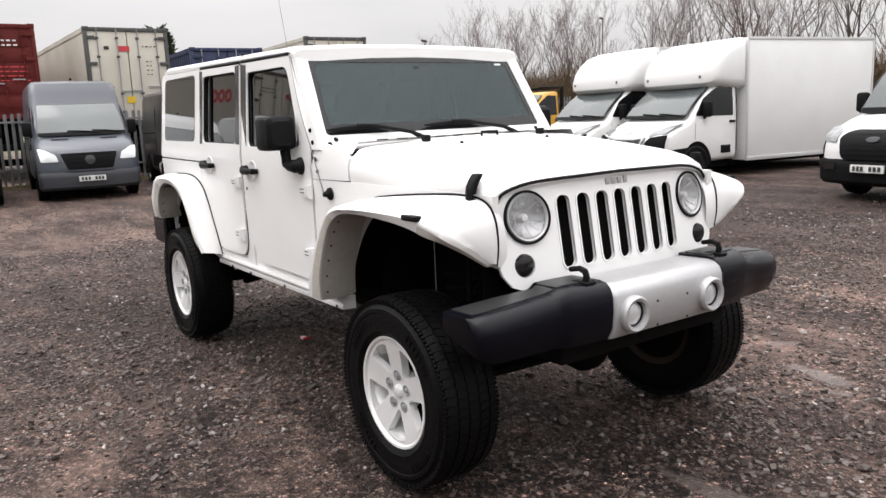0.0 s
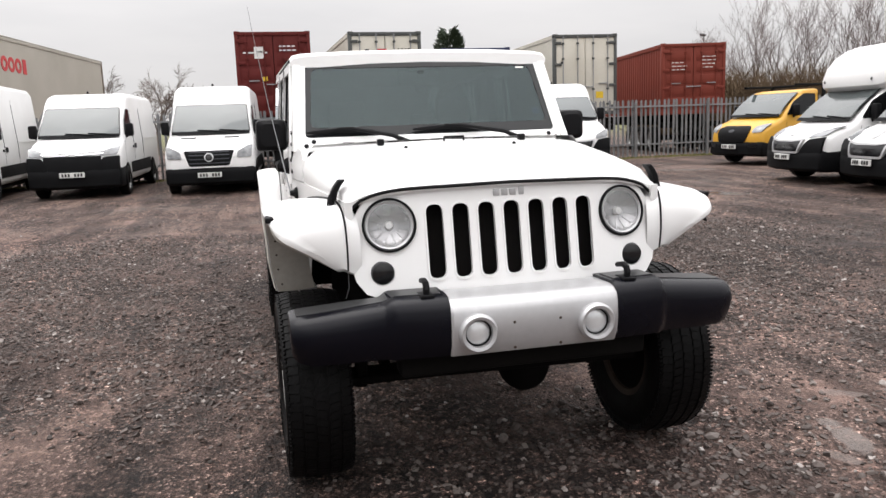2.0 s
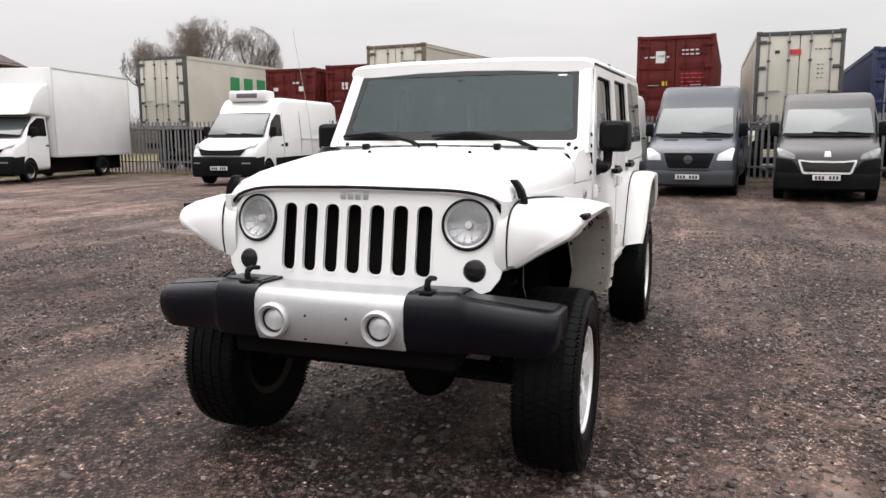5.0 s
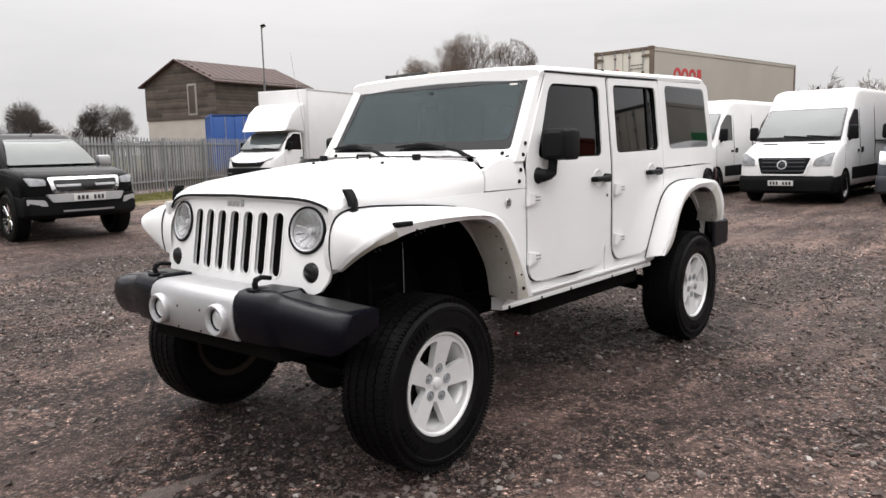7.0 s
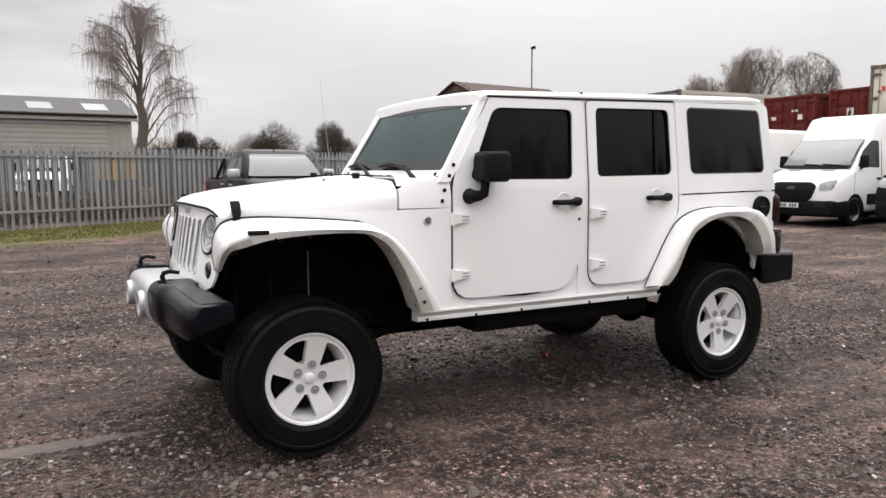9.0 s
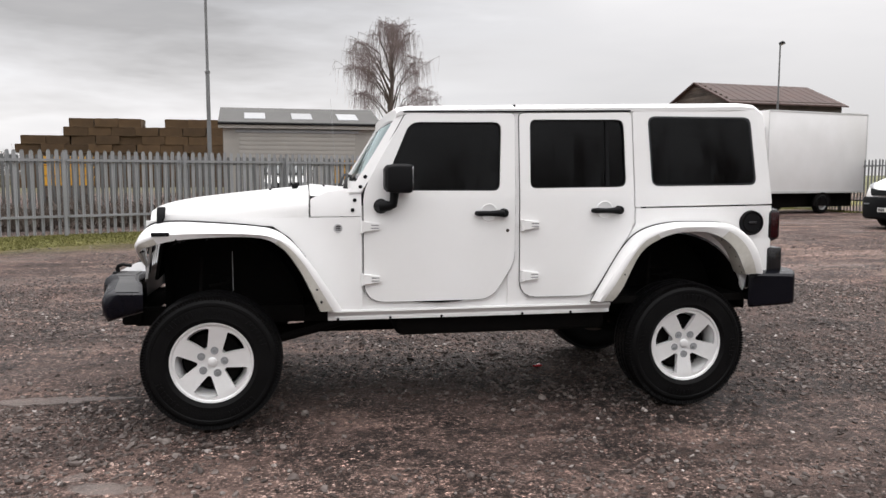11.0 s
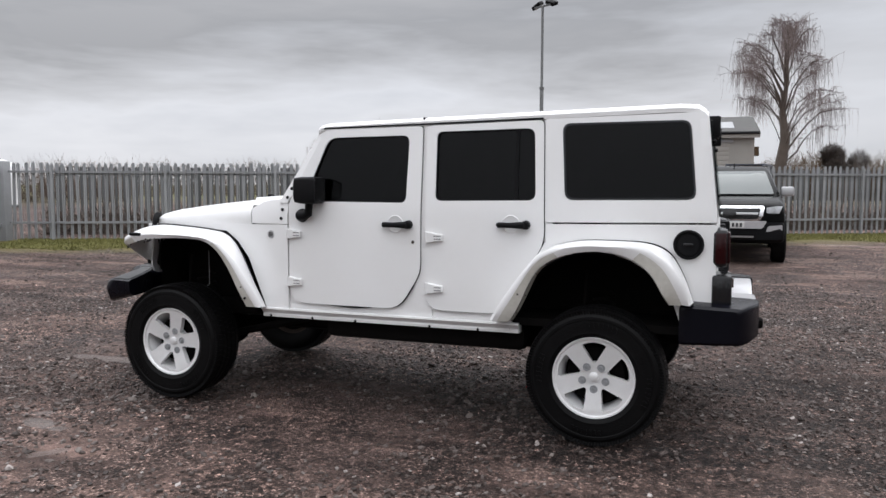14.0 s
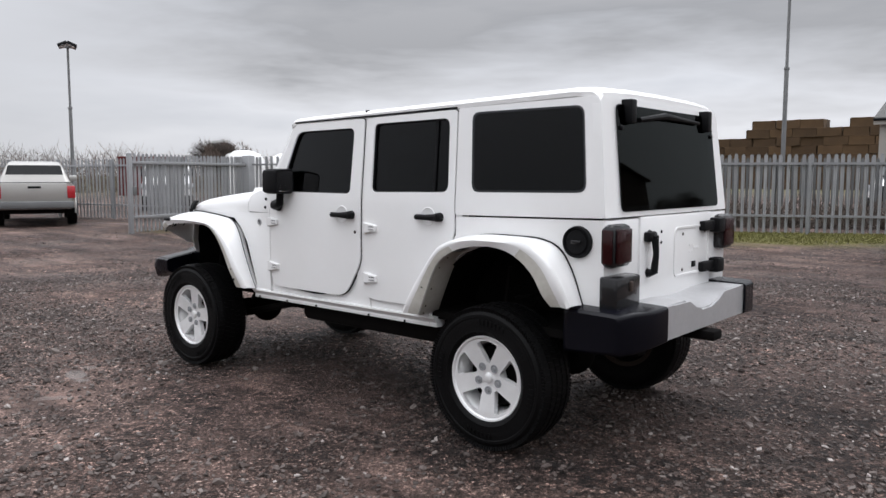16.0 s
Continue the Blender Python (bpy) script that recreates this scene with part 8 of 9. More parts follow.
for mat_ in (GALV, GALV_MID, GALV_DARK):
    PALE[mat_.name].materials.append(mat_)


def build_fence(label, start, end, mat, pitch=0.172, bay=2.75, height=2.0, seed=1, face=1):
    """A straight run of palisade: posts, two angle rails and separate pales. face: side of the rails on which the pales stand."""
    a, b = Vector((*start, 0)), Vector((*end, 0))
    run = (b - a).length
    yaw = math.degrees(math.atan2(b.y - a.y, b.x - a.x))
    f = thing("palisade_fence", label, "fence", pose(a.x, a.y, 0.09, 0, 0, yaw))
    rnd = random.Random(seed)
    for z in (0.42, 1.70):
        part("rail", boxes((0, run, -0.05 * face - 0.004, -0.05 * face + 0.004, z, z + 0.055), (0, run, *sorted((-0.05 * face, -0.008 * face)), z + 0.046, z + 0.055)), mat, f)
    n = int(run / bay) + 1
    for k in range(n):
        x = min(k * bay, run)
        part("post", boxes((x - 0.03, x + 0.03, -0.14 * face - 0.004, -0.14 * face + 0.004, -0.1, height - 0.10), (x - 0.03, x + 0.03, -0.06 * face - 0.004, -0.06 * face + 0.004, -0.1, height - 0.10), (x - 0.004, x + 0.004, *sorted((-0.14 * face, -0.06 * face)), -0.1, height - 0.05)), mat, f)
    k = 0
    x = pitch / 2
    while x < run:
        lean = rnd.gauss(0, 0.5)
        share("pale", PALE[mat.name], f, pose(x + rnd.gauss(0, 0.006), 0.0, rnd.gauss(0, 0.008), 0, lean, rnd.gauss(0, 3) + (180 if face < 0 else 0)))
        x += pitch
    return f


build_fence("grey steel palisade fence behind the parked vans", (-19.5, -24.0), (-19.5, 20.5), GALV_MID, seed=2, face=1)
build_fence("grey galvanised palisade fence along the grass verge", (-20.5, -27.2), (14.7, -9.15), GALV, seed=3, face=-1)
build_fence("second weathered palisade fence beyond the first", (-18.6, -30.9), (16.9, -12.7), GALV_DARK, 0.125, seed=4)
build_fence("palisade fence across the far end of the yard", (15.0, -9.0), (27.5, -6.4), GALV, seed=5, face=-1)


def build_gate():
    """An open palisade gate leaf on its big square post."""
    g = thing("palisade_gate", "grey steel palisade gate leaf standing open", "gate", pose(14.85, -9.1, 0.08, 0, 0, 101))
    part("gate_post", boxes((-0.13, 0.13, -0.13, 0.13, -0.1, 2.0), bevel=0.015), GALV, g)
    part("end_stile", boxes((4.02, 4.12, -0.05, 0.05, -0.12, 1.96), bevel=0.01), GALV, g, "tall end post of the gate")
    for z in (0.36, 1.70):
        part("gate_rail", boxes((0.13, 4.05, -0.035, 0.035, z, z + 0.07), bevel=0.006), GALV, g)
    k = 0.25
    while k < 3.98:
        share("pale", PALE[GALV.name], g, pose(k, -0.045, 0.0))
        k += 0.125
    part("drop_bolt", tube(bmesh.new(), [(4.0, -0.07, 1.0), (4.0, -0.07, 1.75)], 0.02, 8), VAN_BLACK, g)
    part("lock_box", boxes((3.9, 4.02, -0.06, 0.06, 0.95, 1.15), bevel=0.01), GALV_DARK, g)


build_gate()


# ---- masts ----
def build_mast(label, x, y, height, heads, yaw=0, spread=0.35):
    m = thing("floodlight_mast", label, "floodlight", pose(x, y, ground_height(x, y), 0, 0, yaw))
    part("pole", tube(bmesh.new(), [(0, 0, 0), (0, 0, height * 0.62), (0, 0, height * 0.63), (0, 0, height)], [0.075, 0.07, 0.05, 0.045], 10), GALV_DARK, m)
    part("collar", lathe(bmesh.new(), [(0.05, -0.05), (0.09, -0.04), (0.09, 0.04), (0.05, 0.05)], 12, pose(0, 0, height * 0.625)), GALV_DARK, m)
    if heads > 1:
        part("cross_bar", boxes((-spread - 0.06, spread + 0.06, -0.03, 0.03, height - 0.05, height + 0.01), bevel=0.008), GALV_DARK, m)
    for k in range(heads):
        x0 = 0.0 if heads == 1 else -spread + 2 * spread * k / (heads - 1)
        lamp = part("floodlight", boxes((-0.2, 0.2, -0.14, 0.14, -0.07, 0.07), bevel=0.02), VAN_BLACK, m, "black floodlight head", pose(x0, 0.10, height + 0.07, 22, 0 if heads == 1 else (-24, 24)[k], 0))
        part("lamp_glass", boxes((-0.17, 0.17, -0.11, 0.11, -0.078, -0.07)), LENS, lamp)


build_mast("tall grey mast with two black floodlights", 4.35, -23.2, 8.0, 2, 150)
build_mast("tall grey mast with a pair of floodlights", 30.0, -10.75, 6.85, 2, 60, 0.17)
build_mast("street-lamp mast beyond the timber shed", -27.6, -38.1, 9.3, 1, 40)


# ---- buildings beyond the yard ----
def build_shed():
    """Two-storey timber shed: block base, boarded upper storey, shallow brown roof."""
    s = thing("timber_shed", "weathered brown boarded shed with a shallow rusty roof", "shed", pose(-27.5, -48.0, 0.1, 0, 0, 188.3))
    # local x runs away along the ridge, local y across the gable
    length, half, eave, ridge, base = 9.8, 3.75, 6.45, 8.05, 3.85
    part("base_wall", boxes((0.05, length, -half + 0.05, half - 0.05, 0, base)), PALE_WALL, s)
    z = base
    k = 0
    rnd = random.Random(41)
    while z < ridge - 0.12:
        w = half if z < eave else half * (ridge - z) / (ridge - eave)
        cut = [-w] + sorted(c for c in (rnd.uniform(-3.4, -0.4), rnd.uniform(0.2, 3.4)) if abs(c) < w - 0.3) + [w]
        for c0, c1 in zip(cut, cut[1:]):
            part("board", boxes((-0.02 - rnd.uniform(0.0, 0.016), 0.04, c0 + 0.003, c1 - 0.003, z, min(z + 0.245, ridge)), bevel=0.006), TIMBER, s)
        if z < eave - 0.1:
            for sg in (-1, 1):
                part("board", boxes((0.03, length, *sorted((sg * (half - 0.03), sg * (half + 0.012 * (k % 2)))), z, z + 0.245), bevel=0.006), TIMBER, s)
        z += 0.25
        k += 1
    part("inner_wall", boxes((0.06, length - 0.05, -half + 0.06, half - 0.06, base, eave)), UNDER, s)
    for sg in (-1, 1):
        bm = bmesh.new()
        rings = []
        for x in (-0.35, length + 0.3):
            rings.append([Vector((x, sg * (half + 0.35), eave - 0.16)), Vector((x, 0, ridge + 0.02)), Vector((x, 0, ridge + 0.12)), Vector((x, sg * (half + 0.35), eave - 0.06))])
        part("roof", loft(bm, rings), RUST_ROOF, s)
        for k in range(13):
            x = 0.1 + k * 0.78
            part("roof_rib", loft(bmesh.new(), [[Vector((x + q, sg * (half + 0.35) * t, ridge + 0.12 + (eave - 0.06 - ridge - 0.12) * t + h)) for q, h in ((0, 0), (0.03, 0.022), (0.06, 0))] for t in (0, 1)]), RUST_ROOF, s)
    part("door_frame", boxes((-0.08, 0.0, -1.9, -0.95, 4.1, 6.35), bevel=0.02), CLADDING, s, "pale blocked-up doorway")
    part("side_window", boxes((5.4, 6.8, *sorted((-half - 0.05, -half + 0.01)), 4.7, 5.9), bevel=0.02), PALE_WALL, s, "pale boarded window")
    part("side_window", boxes((5.4, 6.8, *sorted((half + 0.05, half - 0.01)), 4.7, 5.9), bevel=0.02), PALE_WALL, s, "pale boarded window")
    part("door_sheet", boxes((-0.10, -0.07, -1.75, -1.1, 4.25, 6.2), bevel=0.01), TIMBER, s)


def build_workshop():
    w = thing("workshop_building", "low grey sheeted workshop with a fibre-cement roof", "building", pose(-3.9, -49.0, 0.1, 0, 0, 4))
    length, depth, eave, ridge = 10.4, 9.0, 4.80, 6.15
    part("wall", boxes((0, length, -depth, 0, 0, eave)), CLADDING, w)
    for k in range(20):
        part("cladding_rib", boxes((0.25 + k * 0.5, 0.29 + k * 0.5, -0.005, 0.03, 0.3, eave - 0.05)), CLADDING, w)
    for y0, y1 in ((0.35, -depth / 2), (-depth - 0.35, -depth / 2)):
        rings = []
        for x in (-0.3, length + 0.3):
            rings.append([Vector((x, y0, eave - 0.02)), Vector((x, y1, ridge)), Vector((x, y1, ridge + 0.10)), Vector((x, y0, eave + 0.12))])
        part("roof", loft(bmesh.new(), rings), FIBRE_ROOF, w)
    for k in range(3):
        x = 1.2 + k * 3.2
        rings = [[Vector((xx, yy, ez)) for yy, ez in ((-0.6, eave + 0.36), (-2.6, eave + 0.90), (-2.6, eave + 0.96), (-0.6, eave + 0.42))] for xx in (x, x + 1.4)]
        part("roof_light", loft(bmesh.new(), rings), GALV, w)
    part("gutter", tube(bmesh.new(), [(-0.3, 0.42, eave), (length + 0.3, 0.42, eave)], 0.07, 8), VAN_BLACK, w)
    part("fascia", boxes((-0.3, length + 0.3, 0.30, 0.36, eave - 0.30, eave - 0.02)), CLADDING, w)
    part("lintel", boxes((1.3, 9.6, 0.005, 0.12, 4.22, 4.42), bevel=0.01), GALV, w)
    door = part("roller_door", boxes((1.5, 9.4, 0.0, 0.05, 0, 4.2)), CLADDING, w, "grey roller shutter door")
    for k in range(14):
        part("door_slat", boxes((1.55, 9.35, 0.05, 0.065, 0.05 + k * 0.3, 0.32 + k * 0.3), bevel=0.004), CLADDING, door)


def build_straw():
    """Stack of big straw bales in two steps."""
    s = thing("straw_stack", "large stack of weathered brown straw bales", "straw bales", pose(31.5, -84.0, 0.1, 0, 0, 182))
    rnd = random.Random(11)
    bm = boxes((-1.21, 1.21, -0.62, 0.62, 0.0, 0.94), bevel=0.04)
    bmesh.ops.subdivide_edges(bm, edges=bm.edges[:], cuts=1)
    for v in bm.verts:
        v.co += Vector((rnd.gauss(0, 0.03), rnd.gauss(0, 0.03), rnd.gauss(0, 0.025)))
    ob = part("bale", bm, STRAW, s, at=pose(1.2, 0, 0))
    for row in range(8):
        for k in range(15):
            x = 1.2 + k * 2.43 + (0.6 if row % 2 else 0)
            if row >= 6 and x < 6.0 or (row == 0 and k == 0):
                continue
            if row == 7 and (12 < x < 14 or x > 26):
                continue
            for d in range(2):
                share("bale", ob.data, s, pose(x + rnd.gauss(0, 0.06), d * 1.25 + rnd.gauss(0, 0.05), row * 0.93, 0, 0, rnd.gauss(0, 1.2) + 180 * (k % 2)))


build_shed()
build_workshop()
build_straw()


# ---- trees, scrub and grass ----
class Wood:
    """Collects branch tubes as plain lists."""

    def __init__(self):
        self.verts, self.faces = [], []

    def limb(self, pts, radii, sides=3):
        base = len(self.verts)
        for i, p in enumerate(pts):
            d = (pts[min(i + 1, len(pts) - 1)] - pts[max(i - 1, 0)]).normalized()
            s = d.orthogonal().normalized()
            o = d.cross(s)
            for k in range(sides):
                a = 2 * math.pi * k / sides
                self.verts.append(p + (s * math.cos(a) + o * math.sin(a)) * radii[i])
        for i in range(len(pts) - 1):
            for k in range(sides):
                a, b = base + i * sides + k, base + i * sides + (k + 1) % sides
                self.faces.append((a, b, b + sides, a + sides))

    def round_off(self, centre_z, wide, tall):
        """Draws far-out twigs in, so that the crown's outline is rounded."""
        for v in self.verts:
            d = Vector((v.x / wide, v.y / wide, (v.z - centre_z) / tall))
            r = d.length
            if v.z > centre_z * 0.5 and r > 0.01:
                k = 1.0 / (1.0 + r ** 4) ** 0.25 * 1.12
                if k < 1.0:
                    v.x, v.y, v.z = v.x * k, v.y * k, centre_z + (v.z - centre_z) * k

    def mesh(self, name, mat):
        me = bpy.data.meshes.new(name)
        me.from_pydata([tuple(v) for v in self.verts], [], self.faces)
        me.materials.append(mat)
        return me


def branch(wood, twigs, rnd, start, way, length, radius, level, last, up=0.18, forks=6, fine=0.0125):
    """One branch and, from it, its side branches."""
    pts, radii = [start.copy()], [radius]
    p, d = start.copy(), way.normalized()
    steps = 4 if level < last else 2
    for k in range(steps):
        d = (d + Vector((rnd.gauss(0, 0.16), rnd.gauss(0, 0.16), rnd.gauss(0, 0.10) + up * 0.5))).normalized()
        p = p + d * (length / steps)
        pts.append(p.copy())
        radii.append(radius * (1 - 0.62 * (k + 1) / steps))
    (twigs if level >= last - 1 else wood).limb(pts, radii, 5 if level < 2 else 3)
    if level >= last:
        return
    n = forks if level else forks + 2
    for k in range(n):
        t = 0.30 + 0.70 * (k + rnd.random()) / n
        i = min(int(t * steps), steps - 1)
        f = t * steps - i
        q = pts[i].lerp(pts[i + 1], min(f, 1))
        axis = (pts[i + 1] - pts[i]).normalized()
        side = axis.orthogonal().normalized()
        side.rotate(Matrix.Rotation(rnd.uniform(0, 6.283), 3, axis))
        spread = rnd.uniform(0.55, 1.05)
        branch(wood, twigs, rnd, q, axis + side * spread, length * rnd.uniform(0.45, 0.66), max(radius * 0.5 * (1.1 - 0.5 * t), fine), level + 1, last, up, forks, fine)


def build_tree(label, x, y, height, seed, last=4, forks=6, up=0.16, twig_mat=None, trunks=1, spread=0.05, category="tree", thick=0.017, dome=None, fine=0.0125):
    rnd = random.Random(seed)
    t = thing("bare_tree", label, category, pose(x, y, 0.05), "bare winter trees")
    wood, twigs = Wood(), Wood()
    for k in range(trunks):
        way = Vector((rnd.gauss(0, spread), rnd.gauss(0, spread), 1))
        branch(wood, twigs, rnd, Vector((rnd.gauss(0, 0.3) * (trunks > 1), rnd.gauss(0, 0.3) * (trunks > 1), -0.1)), way, height * 0.62, height * thick, 0, last, up, forks, fine)
    if dome:
        wood.round_off(*dome), twigs.round_off(*dome)
    for name, w, m in (("trunk", wood, BARK), ("crown", twigs, twig_mat or TWIG)):
        ob = new(name, w.mesh(name, m))
        ob.parent = t
    return t


def build_willow():
    rnd = random.Random(5)
    t = thing("weeping_willow", "tall bare weeping willow with hanging twigs", "tree", pose(-6.6, -64.0, 0.1) @ Matrix.Diagonal((1.12, 1.12, 1.13, 1)))
    wood, twigs = Wood(), Wood()
    trunk = [Vector((0, 0, -0.2)), Vector((0.2, 0, 2.4)), Vector((-0.1, 0.1, 4.6)), Vector((0.15, 0, 6.6)), Vector((-0.1, 0, 9.0)), Vector((0.1, 0, 11.6))]
    wood.limb(trunk, [0.62, 0.42, 0.34, 0.22, 0.12, 0.05], 8)
    for k in range(38):
        # limbs rise from the trunk, arch over and carry long hanging strands
        a = k * 2.4 + rnd.uniform(-0.5, 0.5)
        top_z = 5.6 + 7.8 * rnd.random() ** 0.9
        reach = lerp_table([(5.6, 5.0), (8.0, 4.9), (9.5, 4.5), (11.5, 3.5), (12.6, 2.2), (13.4, 0.8)], top_z) * rnd.uniform(0.72, 1.0)
        tip = Vector((math.cos(a) * reach, math.sin(a) * reach, top_z - 0.5))
        z0 = min(max(2.6 + (top_z - 6) * 0.95 + rnd.uniform(-0.5, 0.5), 2.8), 9.5)
        bend = Vector((tip.x * 0.5, tip.y * 0.5, top_z + rnd.uniform(0.0, 0.9)))
        pts = [Vector((0, 0, z0)) * (1 - u) ** 2 + bend * 2 * u * (1 - u) + tip * u * u + Vector((rnd.gauss(0, 0.14), rnd.gauss(0, 0.14), rnd.gauss(0, 0.10))) * (0 < u < 1) for u in (0, 0.2, 0.4, 0.6, 0.8, 1.0)]
        thick = rnd.uniform(0.05, 0.11)
        wood.limb(pts, [thick * (1 - 0.85 * q / 5) for q in range(6)], 4)
        for j in range(16):
            u = 0.42 + 0.58 * rnd.random()
            i = min(int(u * 5), 4)
            q = pts[i].lerp(pts[i + 1], u * 5 - i)
            b = a + rnd.gauss(0, 1.4)
            end = q + Vector((math.cos(b), math.sin(b), rnd.uniform(-0.1, 0.7))) * rnd.uniform(0.3, 1.1)
            twigs.limb([q, q.lerp(end, 0.5) + Vector((0, 0, 0.10)), end], [0.018, 0.013, 0.008], 3)
            for h in range(5):
                p = q.lerp(end, rnd.uniform(0.1, 1.0))
                fall = min(rnd.uniform(0.5, 2.1), p.z - 1.6)
                sway = Vector((rnd.gauss(0, 0.20), rnd.gauss(0, 0.20), 0))
                twigs.limb([p, p + sway * 0.8 + Vector((0, 0, 0.06)), p + sway * 1.2 - Vector((0, 0, fall * 0.4)), p + sway * 1.4 - Vector((rnd.gauss(0, 0.10), 0, fall))], [0.0085, 0.008, 0.007, 0.004], 3)
    for name, w, m in (("limb", wood, BARK), ("crown", twigs, WILLOW_TWIG)):
        ob = new(name, w.mesh(name, m))
        ob.parent = t
        tagged(ob, kind="stuff")


build_willow()
for k, (tx, ty, th, last) in enumerate(((-59.5, -53, 10.5, 4), (-60.5, -49.0, 12.0, 4), (-58.5, -45.0, 12.2, 4), (-59.5, -41.0, 11.0, 4))):
    build_tree("tall bare tree with a rounded fan of twigs", tx, ty, th * 1.16, 40 + k, last, 8, 0.30, thick=0.018, dome=(th * 0.70, 2.9, th * 0.36), fine=0.011)
build_tree("small bare tree with crooked limbs", -45.4, -6.65, 5.0, 50, 4, 6, 0.05, thick=0.032)
build_tree("low bare bushy winter tree", -48.5, -11.7, 5.2, 51, 4, 6, 0.1, None, 2)
build_tree("rounded bare bush tree", 32.6, -70.0, 7.0, 52, 4, 7, 0.12, None, 3, 0.35)
build_tree("small bare winter tree", 38.6, -69.0, 5.8, 53, 4, 6, 0.15)
build_tree("bare tree behind the gate", 42.5, -27.4, 4.3, 54, 4, 6, 0.12, None, 2, 0.25)
for k in range(14):
    rr = random.Random(70 + k)
    u = k / 13
    build_tree("bare roadside tree rising from brown scrub", -47 + 38.5 * u + rr.uniform(-1, 1), 30.5 + 11.5 * u + rr.uniform(-1.5, 2.5), rr.uniform(5.6, 7.0) + 4.6 * u ** 0.7, 80 + k, 4, 4, 0.55, WILLOW_TWIG, 3, 0.13, thick=0.010, fine=0.008)


def build_conifer(x, y, height, size):
    rnd = random.Random(9)
    t = thing("evergreen_tree", "dark green bushy evergreen behind the containers", "tree", pose(x, y, 0) @ Matrix.Scale(size, 4))
    wood, leaves = Wood(), Wood()
    wood.limb([Vector((0, 0, 0)), Vector((0, 0, height * 0.6)), Vector((0, 0, height * 0.95))], [0.2, 0.12, 0.03], 6)
    for k in range(2600):
        z = height * (0.25 + 0.75 * rnd.random() ** 0.8)
        r = 2.0 * (1.05 - z / height) ** 0.55 * math.sqrt(rnd.random()) + 0.1
        a = rnd.uniform(0, 6.283) 
        p = Vector((r * math.cos(a), r * math.sin(a) * 0.9, z + 0.3 * math.sin(a * 3)))
        d = Vector((math.cos(a), math.sin(a), rnd.uniform(0.1, 0.9))) * rnd.uniform(0.15, 0.4)
        leaves.limb([p, p + d * 0.6, p + d], [0.035, 0.05, 0.005], 3)
    for name, w, m in (("trunk", wood, BARK), ("crown", leaves, EVERGREEN)):
        ob = new(name, w.mesh(name, m))
        ob.parent = t


EVERGREEN = surface("evergreen_needles", (0.018, 0.03, 0.016), (0.04, 0.055, 0.03), 1.0, (0.7, 0.9))
build_conifer(-123.0, 32.3, 6.6, 2.45)


def build_scrub(label, x0, y0, x1, y1, height, depth, count, mat, seed, name="scrub", thick=0.015):
    """A band of tangled bare scrub, too fine to count."""
    rnd = random.Random(seed)
    w = Wood()
    along = Vector((x1 - x0, y1 - y0, 0))
    across = Vector((-along.y, along.x, 0)).normalized()
    for k in range(count):
        u = rnd.random()
        bump = 0.72 + 0.28 * noise.noise(Vector((u * along.length * 0.16, seed * 3.1, 0))) + 0.12 * noise.noise(Vector((u * along.length * 0.7, seed, 4)))
        p = Vector((x0, y0, 0)) + along * u + across * rnd.uniform(-depth, depth)
        h = height * bump * math.sqrt(rnd.random())
        p.z = h * rnd.uniform(0.0, 0.85)
        d = Vector((rnd.gauss(0, 0.5), rnd.gauss(0, 0.5), rnd.uniform(0.3, 1.2))).normalized() * rnd.uniform(0.6, 1.5) * min(1.0, height / 3)
        w.limb([p, p + d], [thick, thick / 3], 3)
    ob = new(name, w.mesh(name, mat))
    return tagged(ob, label, "scrub", kind="stuff")


build_scrub("dense brown winter hedge behind the box vans", -47.1, 27.3, -4.5, 40, 6.0, 2.2, 70000, SCRUB, 21, thick=0.017)
build_scrub("distant dark treeline beyond the fence", -40, -84, 24, -112, 6.5, 3.0, 22000, TWIG, 22)
build_scrub("distant bare hedge beyond the fence", 22, -96, 72, -62, 6.0, 3.0, 18000, TWIG, 23)
build_scrub("bare hedge beyond the far gate", 44, -46, 76, -4, 5.0, 2.5, 16000, TWIG, 24)
build_scrub("low bare hedge beyond the containers", -58, -60, -40, -20, 4.2, 2.0, 14000, TWIG, 25)
build_scrub("dark bushes beside the timber shed", -22, -74, -4, -78, 6.0, 2.2, 16000, SCRUB, 26)


# added band of twigs, put in only to darken what shows between the pales
build_scrub("added dark twigs that darken the view through the fence", -18.6, -29.2, 16.0, -11.4, 1.15, 0.55, 12000, BARK, 27, "brambles")


